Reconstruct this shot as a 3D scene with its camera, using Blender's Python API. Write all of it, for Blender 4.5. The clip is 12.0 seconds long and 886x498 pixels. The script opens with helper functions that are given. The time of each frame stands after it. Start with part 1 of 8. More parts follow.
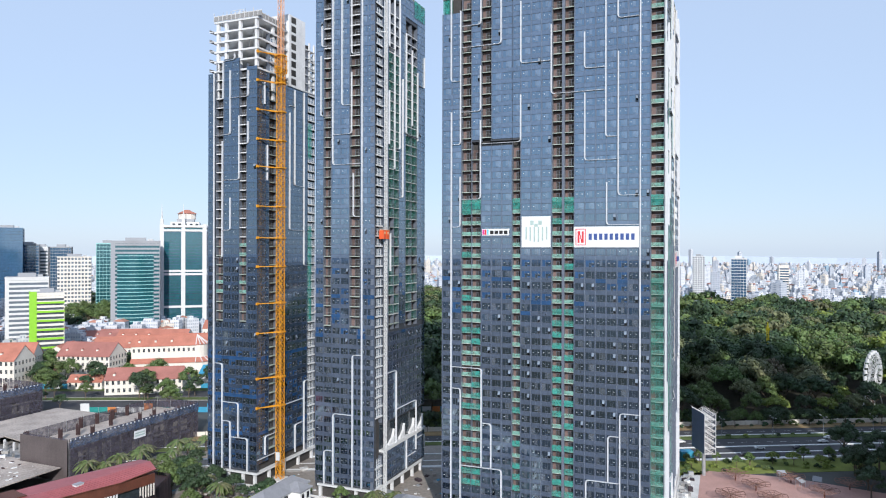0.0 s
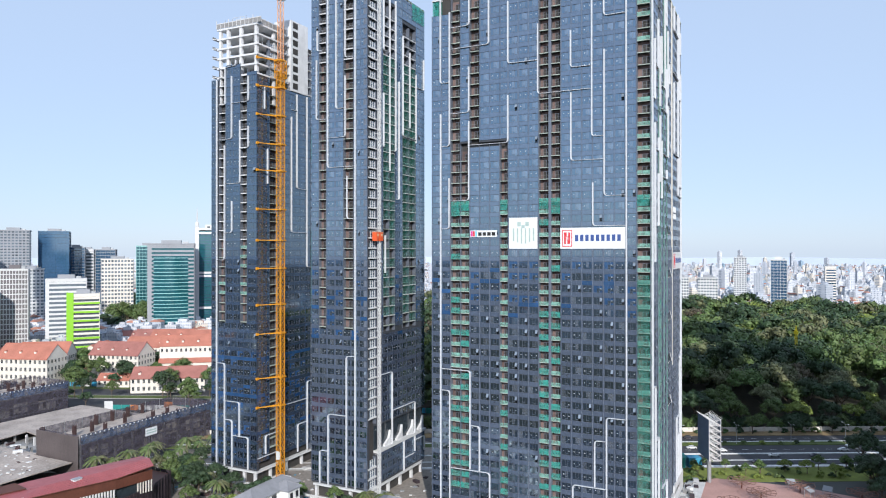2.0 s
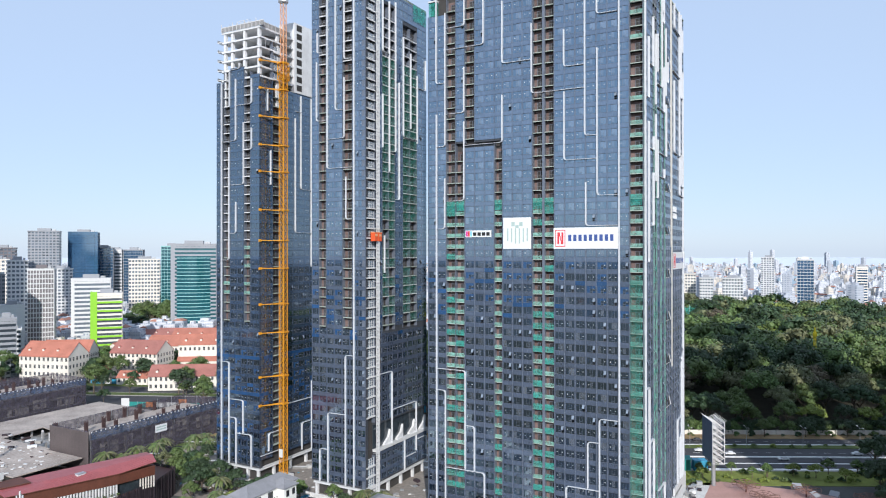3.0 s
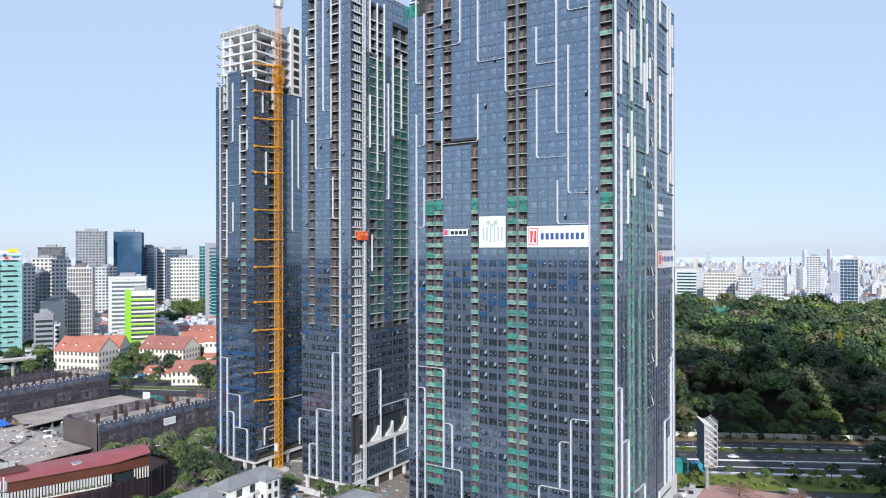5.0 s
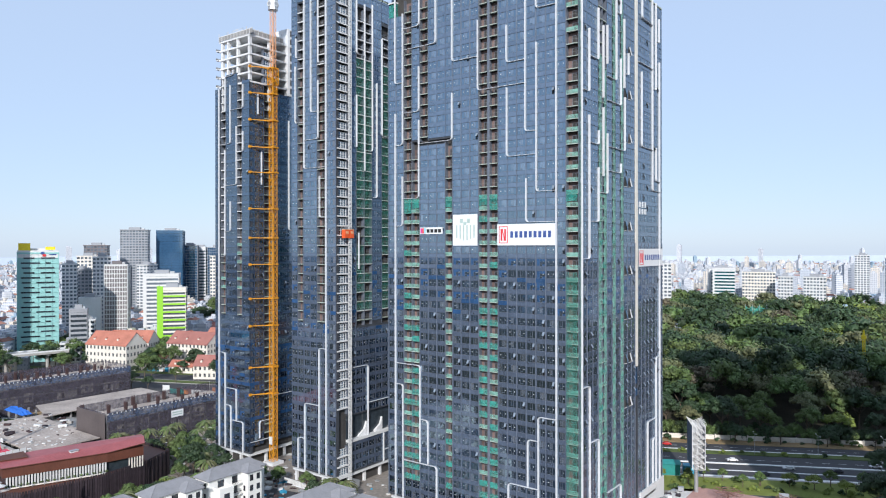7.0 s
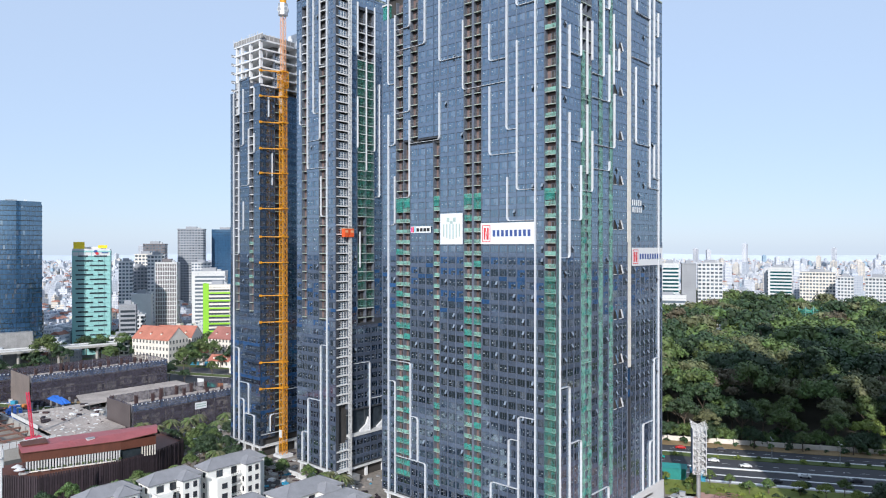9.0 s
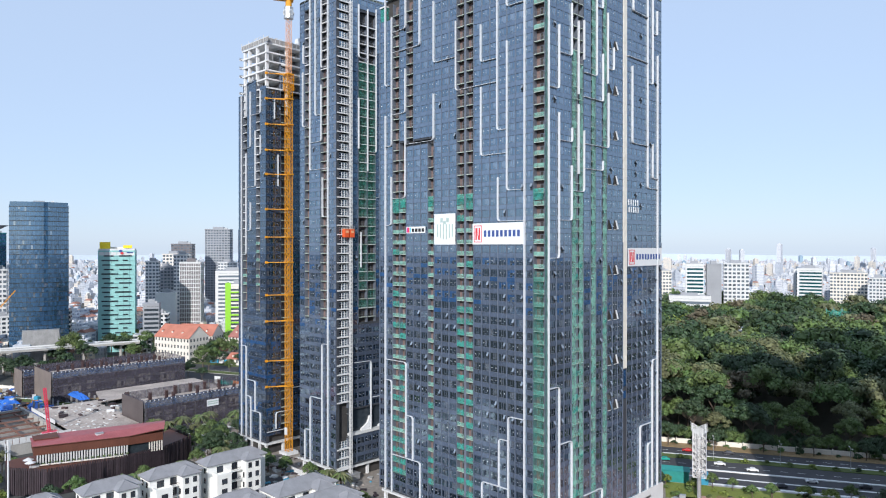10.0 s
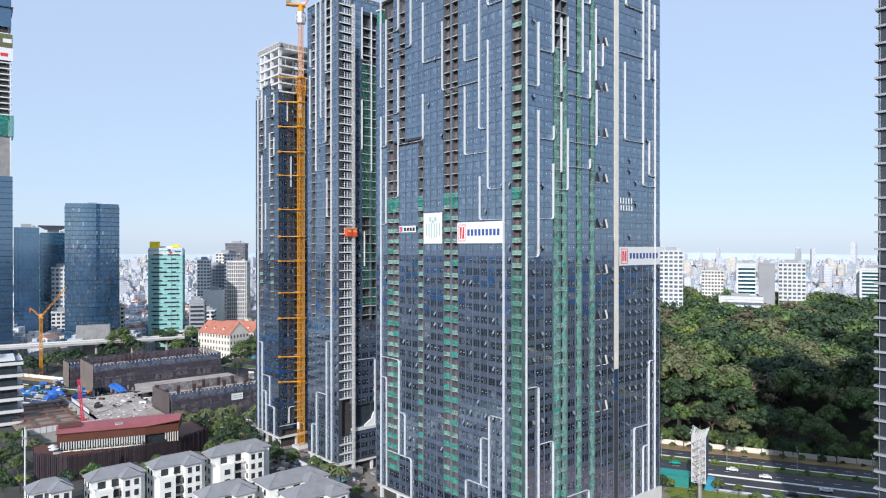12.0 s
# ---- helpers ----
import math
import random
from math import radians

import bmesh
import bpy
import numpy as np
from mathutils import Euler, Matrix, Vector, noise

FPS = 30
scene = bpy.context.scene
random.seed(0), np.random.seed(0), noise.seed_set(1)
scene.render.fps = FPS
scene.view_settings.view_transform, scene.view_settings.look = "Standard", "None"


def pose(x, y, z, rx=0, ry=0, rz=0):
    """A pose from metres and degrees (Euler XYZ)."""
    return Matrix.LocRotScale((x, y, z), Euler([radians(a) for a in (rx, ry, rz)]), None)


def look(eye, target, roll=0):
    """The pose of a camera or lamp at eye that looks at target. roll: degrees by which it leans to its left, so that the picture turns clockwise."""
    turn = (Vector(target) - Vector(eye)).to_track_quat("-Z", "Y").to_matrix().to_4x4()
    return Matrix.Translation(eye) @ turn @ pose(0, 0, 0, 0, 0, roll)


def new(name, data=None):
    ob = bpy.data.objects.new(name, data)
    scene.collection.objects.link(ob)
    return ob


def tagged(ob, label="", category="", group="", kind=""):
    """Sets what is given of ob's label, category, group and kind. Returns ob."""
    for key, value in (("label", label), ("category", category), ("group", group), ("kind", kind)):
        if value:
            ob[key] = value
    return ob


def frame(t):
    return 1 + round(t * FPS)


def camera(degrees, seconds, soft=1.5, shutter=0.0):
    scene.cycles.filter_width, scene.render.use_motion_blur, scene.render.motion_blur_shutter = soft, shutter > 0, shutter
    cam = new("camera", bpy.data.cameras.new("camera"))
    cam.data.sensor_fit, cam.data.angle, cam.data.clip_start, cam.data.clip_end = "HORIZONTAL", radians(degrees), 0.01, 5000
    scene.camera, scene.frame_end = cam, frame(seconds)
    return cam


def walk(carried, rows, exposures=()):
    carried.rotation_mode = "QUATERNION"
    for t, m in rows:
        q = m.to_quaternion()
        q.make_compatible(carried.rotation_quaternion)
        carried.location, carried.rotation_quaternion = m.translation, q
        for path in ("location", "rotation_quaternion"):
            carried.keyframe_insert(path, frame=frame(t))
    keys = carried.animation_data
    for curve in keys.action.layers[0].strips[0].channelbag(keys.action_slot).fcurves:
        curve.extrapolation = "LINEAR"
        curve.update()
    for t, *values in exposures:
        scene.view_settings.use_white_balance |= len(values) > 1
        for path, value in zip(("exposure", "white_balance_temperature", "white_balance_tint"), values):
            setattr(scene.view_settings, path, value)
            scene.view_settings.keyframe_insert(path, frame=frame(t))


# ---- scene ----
cam = camera(65.6, 12.0, 1.1)
METRES, EYE, TILT, LEAN, TURN = 140.0, 91.0, 0.0, 0.0, 22.3
ROWS = [
    (0.0, 0.0, 0.0, 0.0, -0.0, 0.05, -0.12),
    (0.5, 0.0298, 0.0025, -0.0006, 0.51, 0.1, -0.09),
    (1.0, 0.0631, 0.0039, -0.0004, 1.26, 0.12, -0.03),
    (1.5, 0.0989, 0.0046, -0.0003, 2.56, 0.16, 0.01),
    (2.0, 0.1362, 0.0056, 0.0005, 3.82, 0.18, 0.02),
    (2.5, 0.1755, 0.0066, 0.0009, 5.05, 0.18, 0.03),
    (3.0, 0.216, 0.0083, 0.0007, 6.22, 0.18, 0.05),
    (5.0, 0.3849, 0.0202, -0.0006, 10.33, 0.11, 0.11),
    (5.5, 0.4283, 0.0254, -0.0005, 11.29, 0.09, 0.11),
    (6.0, 0.4714, 0.0311, -0.0006, 12.31, 0.05, 0.09),
    (6.5, 0.5148, 0.038, -0.0014, 13.34, 0.02, 0.07),
    (7.0, 0.558, 0.0456, -0.0013, 14.44, -0.03, 0.06),
    (9.0, 0.7299, 0.0849, -0.0014, 19.68, -0.13, 0.01),
    (9.5, 0.7724, 0.0968, -0.0012, 20.99, -0.13, 0.01),
    (10.0, 0.8145, 0.1097, -0.0009, 22.3, -0.13, -0.01),
    (10.5, 0.8561, 0.1235, -0.001, 23.62, -0.14, -0.0),
    (11.0, 0.8972, 0.1383, -0.0009, 24.92, -0.17, 0.0),
    (11.5, 0.9377, 0.1541, -0.0012, 26.22, -0.18, 0.0),
    (12.0, 0.9782, 0.1712, -0.0017, 27.56, -0.19, 0.01),
]
walk(cam, [(t, pose(0, 0, EYE, TILT, LEAN, TURN) @ pose(METRES * x, METRES * y, METRES * z, 90 + pitch, roll, yaw)) for t, x, y, z, yaw, pitch, roll in ROWS], [(0.0, -0.02, 6000, 10)])

# ---- world, sun, exposure ----
SUN_AZ = math.atan2(0.53, -0.848)      # compass direction of the sun, from +y towards +x
SUN_EL = radians(26.5)
world = bpy.data.worlds.new("sky")
scene.world = world
world.use_nodes = True
wn = world.node_tree.nodes
sky = wn.new("ShaderNodeTexSky")
sky.sky_type = "NISHITA"
sky.sun_disc = False
sky.sun_elevation = SUN_EL
sky.sun_rotation = SUN_AZ
sky.air_density, sky.dust_density, sky.ozone_density = 1.0, 0.4, 3.0
haze = wn.new("ShaderNodeMix")          # thin pale haze over the whole sky
haze.data_type = "RGBA"
haze.inputs["Factor"].default_value = 0.68
haze.inputs["B"].default_value = (6.15, 7.15, 8.7, 1)
world.node_tree.links.new(sky.outputs[0], haze.inputs["A"])
world.node_tree.links.new(haze.outputs["Result"], wn["Background"].inputs[0])
wn["Background"].inputs[1].default_value = 0.116

sun = new("sun", bpy.data.lights.new("sun", "SUN"))
sun.data.energy, sun.data.angle, sun.data.color = 4.7, radians(0.6), (1.0, 0.93, 0.84)
sun_way = Vector((math.sin(SUN_AZ) * math.cos(SUN_EL), math.cos(SUN_AZ) * math.cos(SUN_EL), math.sin(SUN_EL)))
sun.matrix_world = look(sun_way * 400, (0, 0, 0))

# ---- materials ----
def mat(name, base, rough=0.7, metal=0.0, ior=1.45, vary=0.18, scale=0.6, fine=6.0, bump=0.0, piece=0.0, hue=0.0, alpha=1.0, emit=0.0, streak=0.0):
    """A painted or raw surface: colour varied at two scales, by piece, with rain streaks and fine relief."""
    m = bpy.data.materials.new(name)
    m.use_nodes = True
    t = m.node_tree
    n, link = t.nodes, t.links.new
    p = n["Principled BSDF"]
    geo = n.new("ShaderNodeNewGeometry")
    big, small = n.new("ShaderNodeTexNoise"), n.new("ShaderNodeTexNoise")
    big.inputs["Scale"].default_value, small.inputs["Scale"].default_value = scale, fine
    big.inputs["Detail"].default_value, small.inputs["Detail"].default_value = 4, 3
    link(geo.outputs["Position"], big.inputs["Vector"])
    link(geo.outputs["Position"], small.inputs["Vector"])
    add = n.new("ShaderNodeMath")
    add.operation = "ADD"
    link(big.outputs["Fac"], add.inputs[0])
    link(small.outputs["Fac"], add.inputs[1])
    last = add.outputs[0]
    if streak:
        stretch = n.new("ShaderNodeMapping")
        stretch.inputs["Scale"].default_value = (1.3, 1.3, 0.06)
        link(geo.outputs["Position"], stretch.inputs["Vector"])
        drip = n.new("ShaderNodeTexNoise")
        drip.inputs["Scale"].default_value = 1.0
        link(stretch.outputs[0], drip.inputs["Vector"])
        more = n.new("ShaderNodeMath")
        more.operation = "MULTIPLY_ADD"
        more.inputs[1].default_value = streak
        link(drip.outputs["Fac"], more.inputs[0])
        link(last, more.inputs[2])
        less = n.new("ShaderNodeMath")
        less.operation, less.inputs[1].default_value = "SUBTRACT", streak * 0.5
        link(more.outputs[0], less.inputs[0])
        last = less.outputs[0]
    if piece:
        info, both = n.new("ShaderNodeObjectInfo"), n.new("ShaderNodeMath")
        both.operation = "ADD"
        link(info.outputs["Random"], both.inputs[0])
        link(geo.outputs["Random Per Island"], both.inputs[1])
        wrap = n.new("ShaderNodeMath")
        wrap.operation = "FRACT"
        link(both.outputs[0], wrap.inputs[0])
        more = n.new("ShaderNodeMath")
        more.operation = "MULTIPLY_ADD"
        more.inputs[1].default_value = piece
        link(wrap.outputs[0], more.inputs[0])
        link(last, more.inputs[2])
        less = n.new("ShaderNodeMath")
        less.operation, less.inputs[1].default_value = "SUBTRACT", piece * 0.5
        link(more.outputs[0], less.inputs[0])
        last = less.outputs[0]
    ramp = n.new("ShaderNodeMapRange")
    ramp.inputs["From Min"].default_value, ramp.inputs["From Max"].default_value = 0.6, 1.4
    ramp.inputs["To Min"].default_value, ramp.inputs["To Max"].default_value = 1 - vary, 1 + vary
    ramp.clamp = False
    link(last, ramp.inputs["Value"])
    tone = n.new("ShaderNodeHueSaturation")
    tone.inputs["Color"].default_value = (*base, 1)
    link(ramp.outputs[0], tone.inputs["Value"])
    if hue:
        turn = n.new("ShaderNodeMapRange")
        turn.inputs["From Min"].default_value, turn.inputs["From Max"].default_value = 0.3, 0.7
        turn.inputs["To Min"].default_value, turn.inputs["To Max"].default_value = 0.5 - hue, 0.5 + hue
        link(big.outputs["Fac"], turn.inputs["Value"])
        link(turn.outputs[0], tone.inputs["Hue"])
    link(tone.outputs[0], p.inputs["Base Color"])
    p.inputs["Roughness"].default_value, p.inputs["Metallic"].default_value, p.inputs["IOR"].default_value = rough, metal, ior
    p.inputs["Alpha"].default_value = alpha
    if ior > 2:
        p.inputs["Specular Tint"].default_value = (0.65, 0.84, 1.0, 1)
    if bump:
        b = n.new("ShaderNodeBump")
        b.inputs["Strength"].default_value, b.inputs["Distance"].default_value = bump, 0.1
        link(small.outputs["Fac"], b.inputs["Height"])
        link(b.outputs[0], p.inputs["Normal"])
    if emit:
        p.inputs["Emission Color"].default_value = (*base, 1)
        p.inputs["Emission Strength"].default_value = emit
    return m


def net_mat(name, base, cover):
    """Woven safety net: cloth with holes, let through by a fine weave and by worn patches."""
    m = mat(name, base, 0.9, vary=0.35, scale=0.35, fine=2.5)
    t = m.node_tree
    n, link = t.nodes, t.links.new
    p = n["Principled BSDF"]
    geo, patch = n.new("ShaderNodeNewGeometry"), n.new("ShaderNodeTexNoise")
    patch.inputs["Scale"].default_value, patch.inputs["Detail"].default_value = 0.5, 5
    link(geo.outputs["Position"], patch.inputs["Vector"])
    r = n.new("ShaderNodeMapRange")
    r.inputs["From Min"].default_value, r.inputs["From Max"].default_value = 0.3, 0.7
    r.inputs["To Min"].default_value, r.inputs["To Max"].default_value = cover + 0.22, cover - 0.22
    link(patch.outputs["Fac"], r.inputs["Value"])
    link(r.outputs[0], p.inputs["Alpha"])
    return m


def far_mat(name, base, win=(0.24, 0.28, 0.34), storey=3.4, bay=3.0):
    """Walls of far houses: rendered walls with rows of small windows, a pixel or less each, their glass paled to
    imitate haze.
    """
    m = mat(name, base, 0.8, vary=0.2, scale=0.02, fine=0.2, piece=0.5)
    t = m.node_tree
    n, link = t.nodes, t.links.new
    p = n["Principled BSDF"]
    geo, cut = n.new("ShaderNodeNewGeometry"), n.new("ShaderNodeSeparateXYZ")
    link(geo.outputs["Position"], cut.inputs[0])
    along = n.new("ShaderNodeMath")
    along.operation = "ADD"
    link(cut.outputs[0], along.inputs[0])
    link(cut.outputs[1], along.inputs[1])
    keep = None
    for source, step, low, high in ((cut.outputs[2], storey, 0.35, 0.8), (along.outputs[0], bay, 0.3, 0.75)):
        d, f, a, b = (n.new("ShaderNodeMath") for _ in range(4))
        d.operation, f.operation, a.operation, b.operation = "DIVIDE", "FRACT", "GREATER_THAN", "LESS_THAN"
        d.inputs[1].default_value, a.inputs[1].default_value, b.inputs[1].default_value = step, low, high
        link(source, d.inputs[0])
        link(d.outputs[0], f.inputs[0])
        link(f.outputs[0], a.inputs[0])
        link(f.outputs[0], b.inputs[0])
        for x in (a, b):
            if keep is None:
                keep = x.outputs[0]
            else:
                k = n.new("ShaderNodeMath")
                k.operation = "MULTIPLY"
                link(keep, k.inputs[0])
                link(x.outputs[0], k.inputs[1])
                keep = k.outputs[0]
    up, flat = n.new("ShaderNodeSeparateXYZ"), n.new("ShaderNodeMath")
    link(geo.outputs["Normal"], up.inputs[0])
    flat.operation, flat.inputs[1].default_value = "LESS_THAN", 0.5
    link(up.outputs[2], flat.inputs[0])
    k = n.new("ShaderNodeMath")
    k.operation = "MULTIPLY"
    link(keep, k.inputs[0])
    link(flat.outputs[0], k.inputs[1])
    mix = n.new("ShaderNodeMix")
    mix.data_type = "RGBA"
    old = p.inputs["Base Color"].links[0].from_socket
    link(k.outputs[0], mix.inputs["Factor"])
    link(old, mix.inputs["A"])
    mix.inputs["B"].default_value = (*win, 1)
    link(mix.outputs["Result"], p.inputs["Base Color"])
    return m


M = {}
M["spandrel"] = mat("spandrel_glass", (0.079, 0.098, 0.142), 0.1, ior=2.9, vary=0.3, scale=0.08, fine=0.9, piece=0.25, streak=0.3)
M["pane"] = mat("vision_glass", (0.004, 0.008, 0.017), 0.04, ior=4.4, vary=0.5, scale=0.15, fine=1.1, piece=1.0)
M["pane_b"] = mat("vision_glass_curtained", (0.085, 0.095, 0.115), 0.06, ior=4.4, vary=0.4, scale=0.15, fine=1.5, piece=0.8)
M["spandrel_dark"] = mat("dark_spandrel_glass", (0.036, 0.055, 0.095), 0.08, ior=2.5, vary=0.3, scale=0.08, fine=0.9, piece=0.25, streak=0.3)
M["pane_dark"] = mat("dark_vision_glass", (0.004, 0.007, 0.014), 0.04, ior=3.2, vary=0.5, scale=0.15, fine=1.1, piece=1.0)
M["mullion"] = mat("grey_mullion", (0.15, 0.17, 0.21), 0.4, metal=0.2, vary=0.2)
M["sash"] = mat("pale_sash_glass", (0.19, 0.23, 0.28), 0.15, ior=2.0, vary=0.3, piece=0.5)
M["frame"] = mat("grey_window_frame", (0.13, 0.145, 0.175), 0.4, vary=0.2)
M["backing"] = mat("dark_joint", (0.05, 0.055, 0.065), 0.6)
M["film"] = mat("blue_protective_film", (0.018, 0.06, 0.155), 0.2, ior=2.3, vary=0.4, scale=0.4, piece=0.4)
M["trim"] = mat("white_metal_trim", (0.58, 0.59, 0.61), 0.45, vary=0.1, scale=0.2, fine=2)
M["cream"] = mat("cream_service_shaft", (0.72, 0.68, 0.60), 0.7, vary=0.15, scale=0.3, fine=2)
M["slab"] = mat("pale_concrete_slab", (0.36, 0.41, 0.36), 0.85, vary=0.25, scale=0.4, fine=4, bump=0.2, streak=0.3)
M["concrete"] = mat("bare_concrete", (0.66, 0.665, 0.67), 0.9, vary=0.2, scale=0.25, fine=3, bump=0.3, streak=0.5)
M["concrete_dark"] = mat("grey_concrete", (0.27, 0.265, 0.26), 0.9, vary=0.3, scale=0.25, fine=3, bump=0.3, streak=0.4)
M["brick"] = mat("brown_infill", (0.155, 0.108, 0.098), 0.9, vary=0.35, scale=0.3, fine=3, piece=0.7)
# near-black colour stands in for shade inside rooms, recesses and openings
M["inner"] = mat("unlit_interior", (0.045, 0.042, 0.04), 0.9, vary=0.4, scale=0.3, fine=2, piece=0.6)
M["rail_dull"] = mat("dull_bronze_rail", (0.17, 0.17, 0.15), 0.5, vary=0.3, scale=0.3, fine=2, piece=0.6)
M["sticker"] = mat("white_glazing_sticker", (0.68, 0.70, 0.72), 0.6, vary=0.1, piece=0.3)
M["rail"] = mat("mint_rail", (0.26, 0.42, 0.35), 0.4, vary=0.3, scale=0.3, fine=2, piece=0.6)
M["net"] = net_mat("green_safety_net", (0.05, 0.32, 0.265), 0.54)
M["net_pale"] = net_mat("pale_green_net", (0.25, 0.52, 0.43), 0.46)
M["net_veil"] = net_mat("thin_green_net", (0.045, 0.21, 0.165), 0.36)
M["net_dark"] = net_mat("dark_site_net", (0.066, 0.058, 0.077), 0.72)
M["net_blue"] = net_mat("blue_grey_site_net", (0.07, 0.10, 0.17), 0.6)
M["yellow"] = mat("yellow_crane_paint", (0.66, 0.29, 0.015), 0.5, vary=0.15, scale=0.3, fine=3)
M["orange"] = mat("pale_orange_paint", (0.75, 0.40, 0.22), 0.5, vary=0.15)
M["red"] = mat("orange_red_paint", (0.72, 0.11, 0.03), 0.5, vary=0.15)
M["steel"] = mat("galvanised_steel", (0.42, 0.43, 0.44), 0.45, metal=0.5, vary=0.2)
M["white"] = mat("white_paint", (0.62, 0.62, 0.615), 0.7, vary=0.08, scale=0.3, fine=2, streak=0.25)
M["villa_white"] = mat("cream_white_render", (0.82, 0.81, 0.77), 0.8, vary=0.06, scale=0.3, fine=2, streak=0.3)
M["sign_white"] = mat("white_banner_cloth", (0.72, 0.73, 0.74), 0.8, vary=0.05, scale=0.4, fine=1.5)
M["sign_blue"] = mat("navy_banner_print", (0.05, 0.09, 0.27), 0.7)
M["sign_red"] = mat("red_banner_print", (0.62, 0.04, 0.05), 0.7)
M["sign_grey"] = mat("pale_green_banner_print", (0.38, 0.48, 0.45), 0.7)
M["sign_pink"] = mat("pink_banner_print", (0.65, 0.05, 0.30), 0.7)
M["sign_cyan"] = mat("cyan_banner_print", (0.15, 0.5, 0.75), 0.7)
M["ground"] = mat("site_earth", (0.26, 0.23, 0.20), 0.95, vary=0.35, scale=0.05, fine=0.8, bump=0.4)
M["asphalt"] = mat("asphalt", (0.055, 0.055, 0.06), 0.85, vary=0.3, scale=0.08, fine=2.0, bump=0.1)
M["pave"] = mat("pale_paving", (0.36, 0.345, 0.32), 0.85, vary=0.2, scale=0.15, fine=2.0)
M["pave_white"] = mat("bleached_concrete", (0.60, 0.59, 0.57), 0.9, vary=0.25, scale=0.2, fine=1.5)
M["plaza"] = mat("terracotta_paving", (0.46, 0.275, 0.235), 0.85, vary=0.15, scale=0.15, fine=2.0)
M["line"] = mat("white_road_paint", (0.74, 0.74, 0.72), 0.7, vary=0.15, scale=0.3)
M["dusty"] = mat("dusty_concrete", (0.40, 0.345, 0.305), 0.95, vary=0.4, scale=0.12, fine=1.2, bump=0.3)
M["grass"] = mat("grass", (0.085, 0.115, 0.03), 0.95, vary=0.4, scale=0.2, fine=2.5, bump=0.5)
M["lawn"] = mat("yellow_green_lawn", (0.17, 0.20, 0.04), 0.95, vary=0.4, scale=0.12, fine=2.0, bump=0.5)
M["dry_grass"] = mat("dry_grass", (0.27, 0.19, 0.095), 0.95, vary=0.35, scale=0.2, fine=2.5, bump=0.5)
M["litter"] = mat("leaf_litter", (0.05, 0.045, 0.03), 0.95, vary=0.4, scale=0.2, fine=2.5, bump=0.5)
M["bark"] = mat("bark", (0.13, 0.10, 0.075), 0.95, vary=0.3, fine=5)
M["leaf_a"] = mat("leaf_deep_green", (0.037, 0.067, 0.028), 0.6, vary=0.42, scale=0.055, fine=0.8, piece=0.7, hue=0.02)
M["leaf_b"] = mat("leaf_mid_green", (0.096, 0.143, 0.042), 0.6, vary=0.4, scale=0.055, fine=0.8, piece=0.7, hue=0.02)
M["leaf_c"] = mat("leaf_olive", (0.125, 0.135, 0.062), 0.65, vary=0.4, scale=0.055, fine=0.8, piece=0.7, hue=0.02)
M["leaf_d"] = mat("leaf_yellow_green", (0.17, 0.215, 0.04), 0.6, vary=0.4, scale=0.055, fine=0.8, piece=0.6)
M["leaf_e"] = mat("leaf_brown_dry", (0.115, 0.098, 0.062), 0.75, vary=0.5, scale=0.055, fine=0.8, piece=0.6)
M["roof_grey"] = mat("grey_roof_tiles", (0.25, 0.25, 0.265), 0.75, vary=0.2, scale=0.4, fine=5, bump=0.3)
M["roof_red"] = mat("terracotta_roof_tiles", (0.42, 0.165, 0.115), 0.85, vary=0.25, scale=0.15, fine=2, bump=0.3)
M["roof_dull"] = mat("weathered_roof_tiles", (0.33, 0.14, 0.115), 0.85, vary=0.3, scale=0.15, fine=2, bump=0.3)
M["wall_cream"] = mat("cream_render", (0.72, 0.67, 0.595), 0.85, vary=0.1, scale=0.1, fine=1, streak=0.4)
M["maroon"] = mat("maroon_metal_roof", (0.33, 0.095, 0.10), 0.5, vary=0.15, scale=0.3, fine=1)
M["rust"] = mat("rust_brown_cladding", (0.105, 0.035, 0.02), 0.6, vary=0.25, scale=0.3, fine=2, streak=0.4)
M["rosy_timber"] = mat("rosy_timber", (0.20, 0.11, 0.085), 0.7, vary=0.25, piece=0.5)
M["board_dark"] = mat("dark_sheet_boarding", (0.10, 0.082, 0.08), 0.6, vary=0.25, scale=0.15, fine=1.5, streak=0.4)
M["board_tan"] = mat("tan_sheet_boarding", (0.19, 0.155, 0.135), 0.8, vary=0.2, scale=0.15, fine=1.5, streak=0.4)
M["slat"] = mat("dark_timber_slats", (0.040, 0.028, 0.034), 0.7, vary=0.4, piece=0.6)
M["blue_tarp"] = mat("blue_tarpaulin", (0.03, 0.14, 0.52), 0.5, vary=0.3, fine=1.5, bump=0.4)
M["blue_board"] = mat("blue_hoarding", (0.05, 0.28, 0.44), 0.5, vary=0.2)
M["teal_board"] = mat("teal_sheet", (0.03, 0.24, 0.22), 0.5, vary=0.2)
M["orange_board"] = mat("orange_hoarding", (0.55, 0.20, 0.06), 0.6, vary=0.2)
M["pink"] = mat("pink_red_boom_paint", (0.62, 0.05, 0.10), 0.5)
M["rebar"] = mat("rusty_rebar", (0.062, 0.036, 0.036), 0.9, vary=0.3)
M["lime"] = mat("lime_green_cladding", (0.26, 0.56, 0.03), 0.5, vary=0.1)
M["yellow_sign"] = mat("yellow_sign", (0.82, 0.62, 0.02), 0.6)
M["teal_glass"] = mat("teal_glass", (0.014, 0.080, 0.095), 0.1, ior=2.3, vary=0.25, scale=0.05, fine=0.5, piece=0.5)
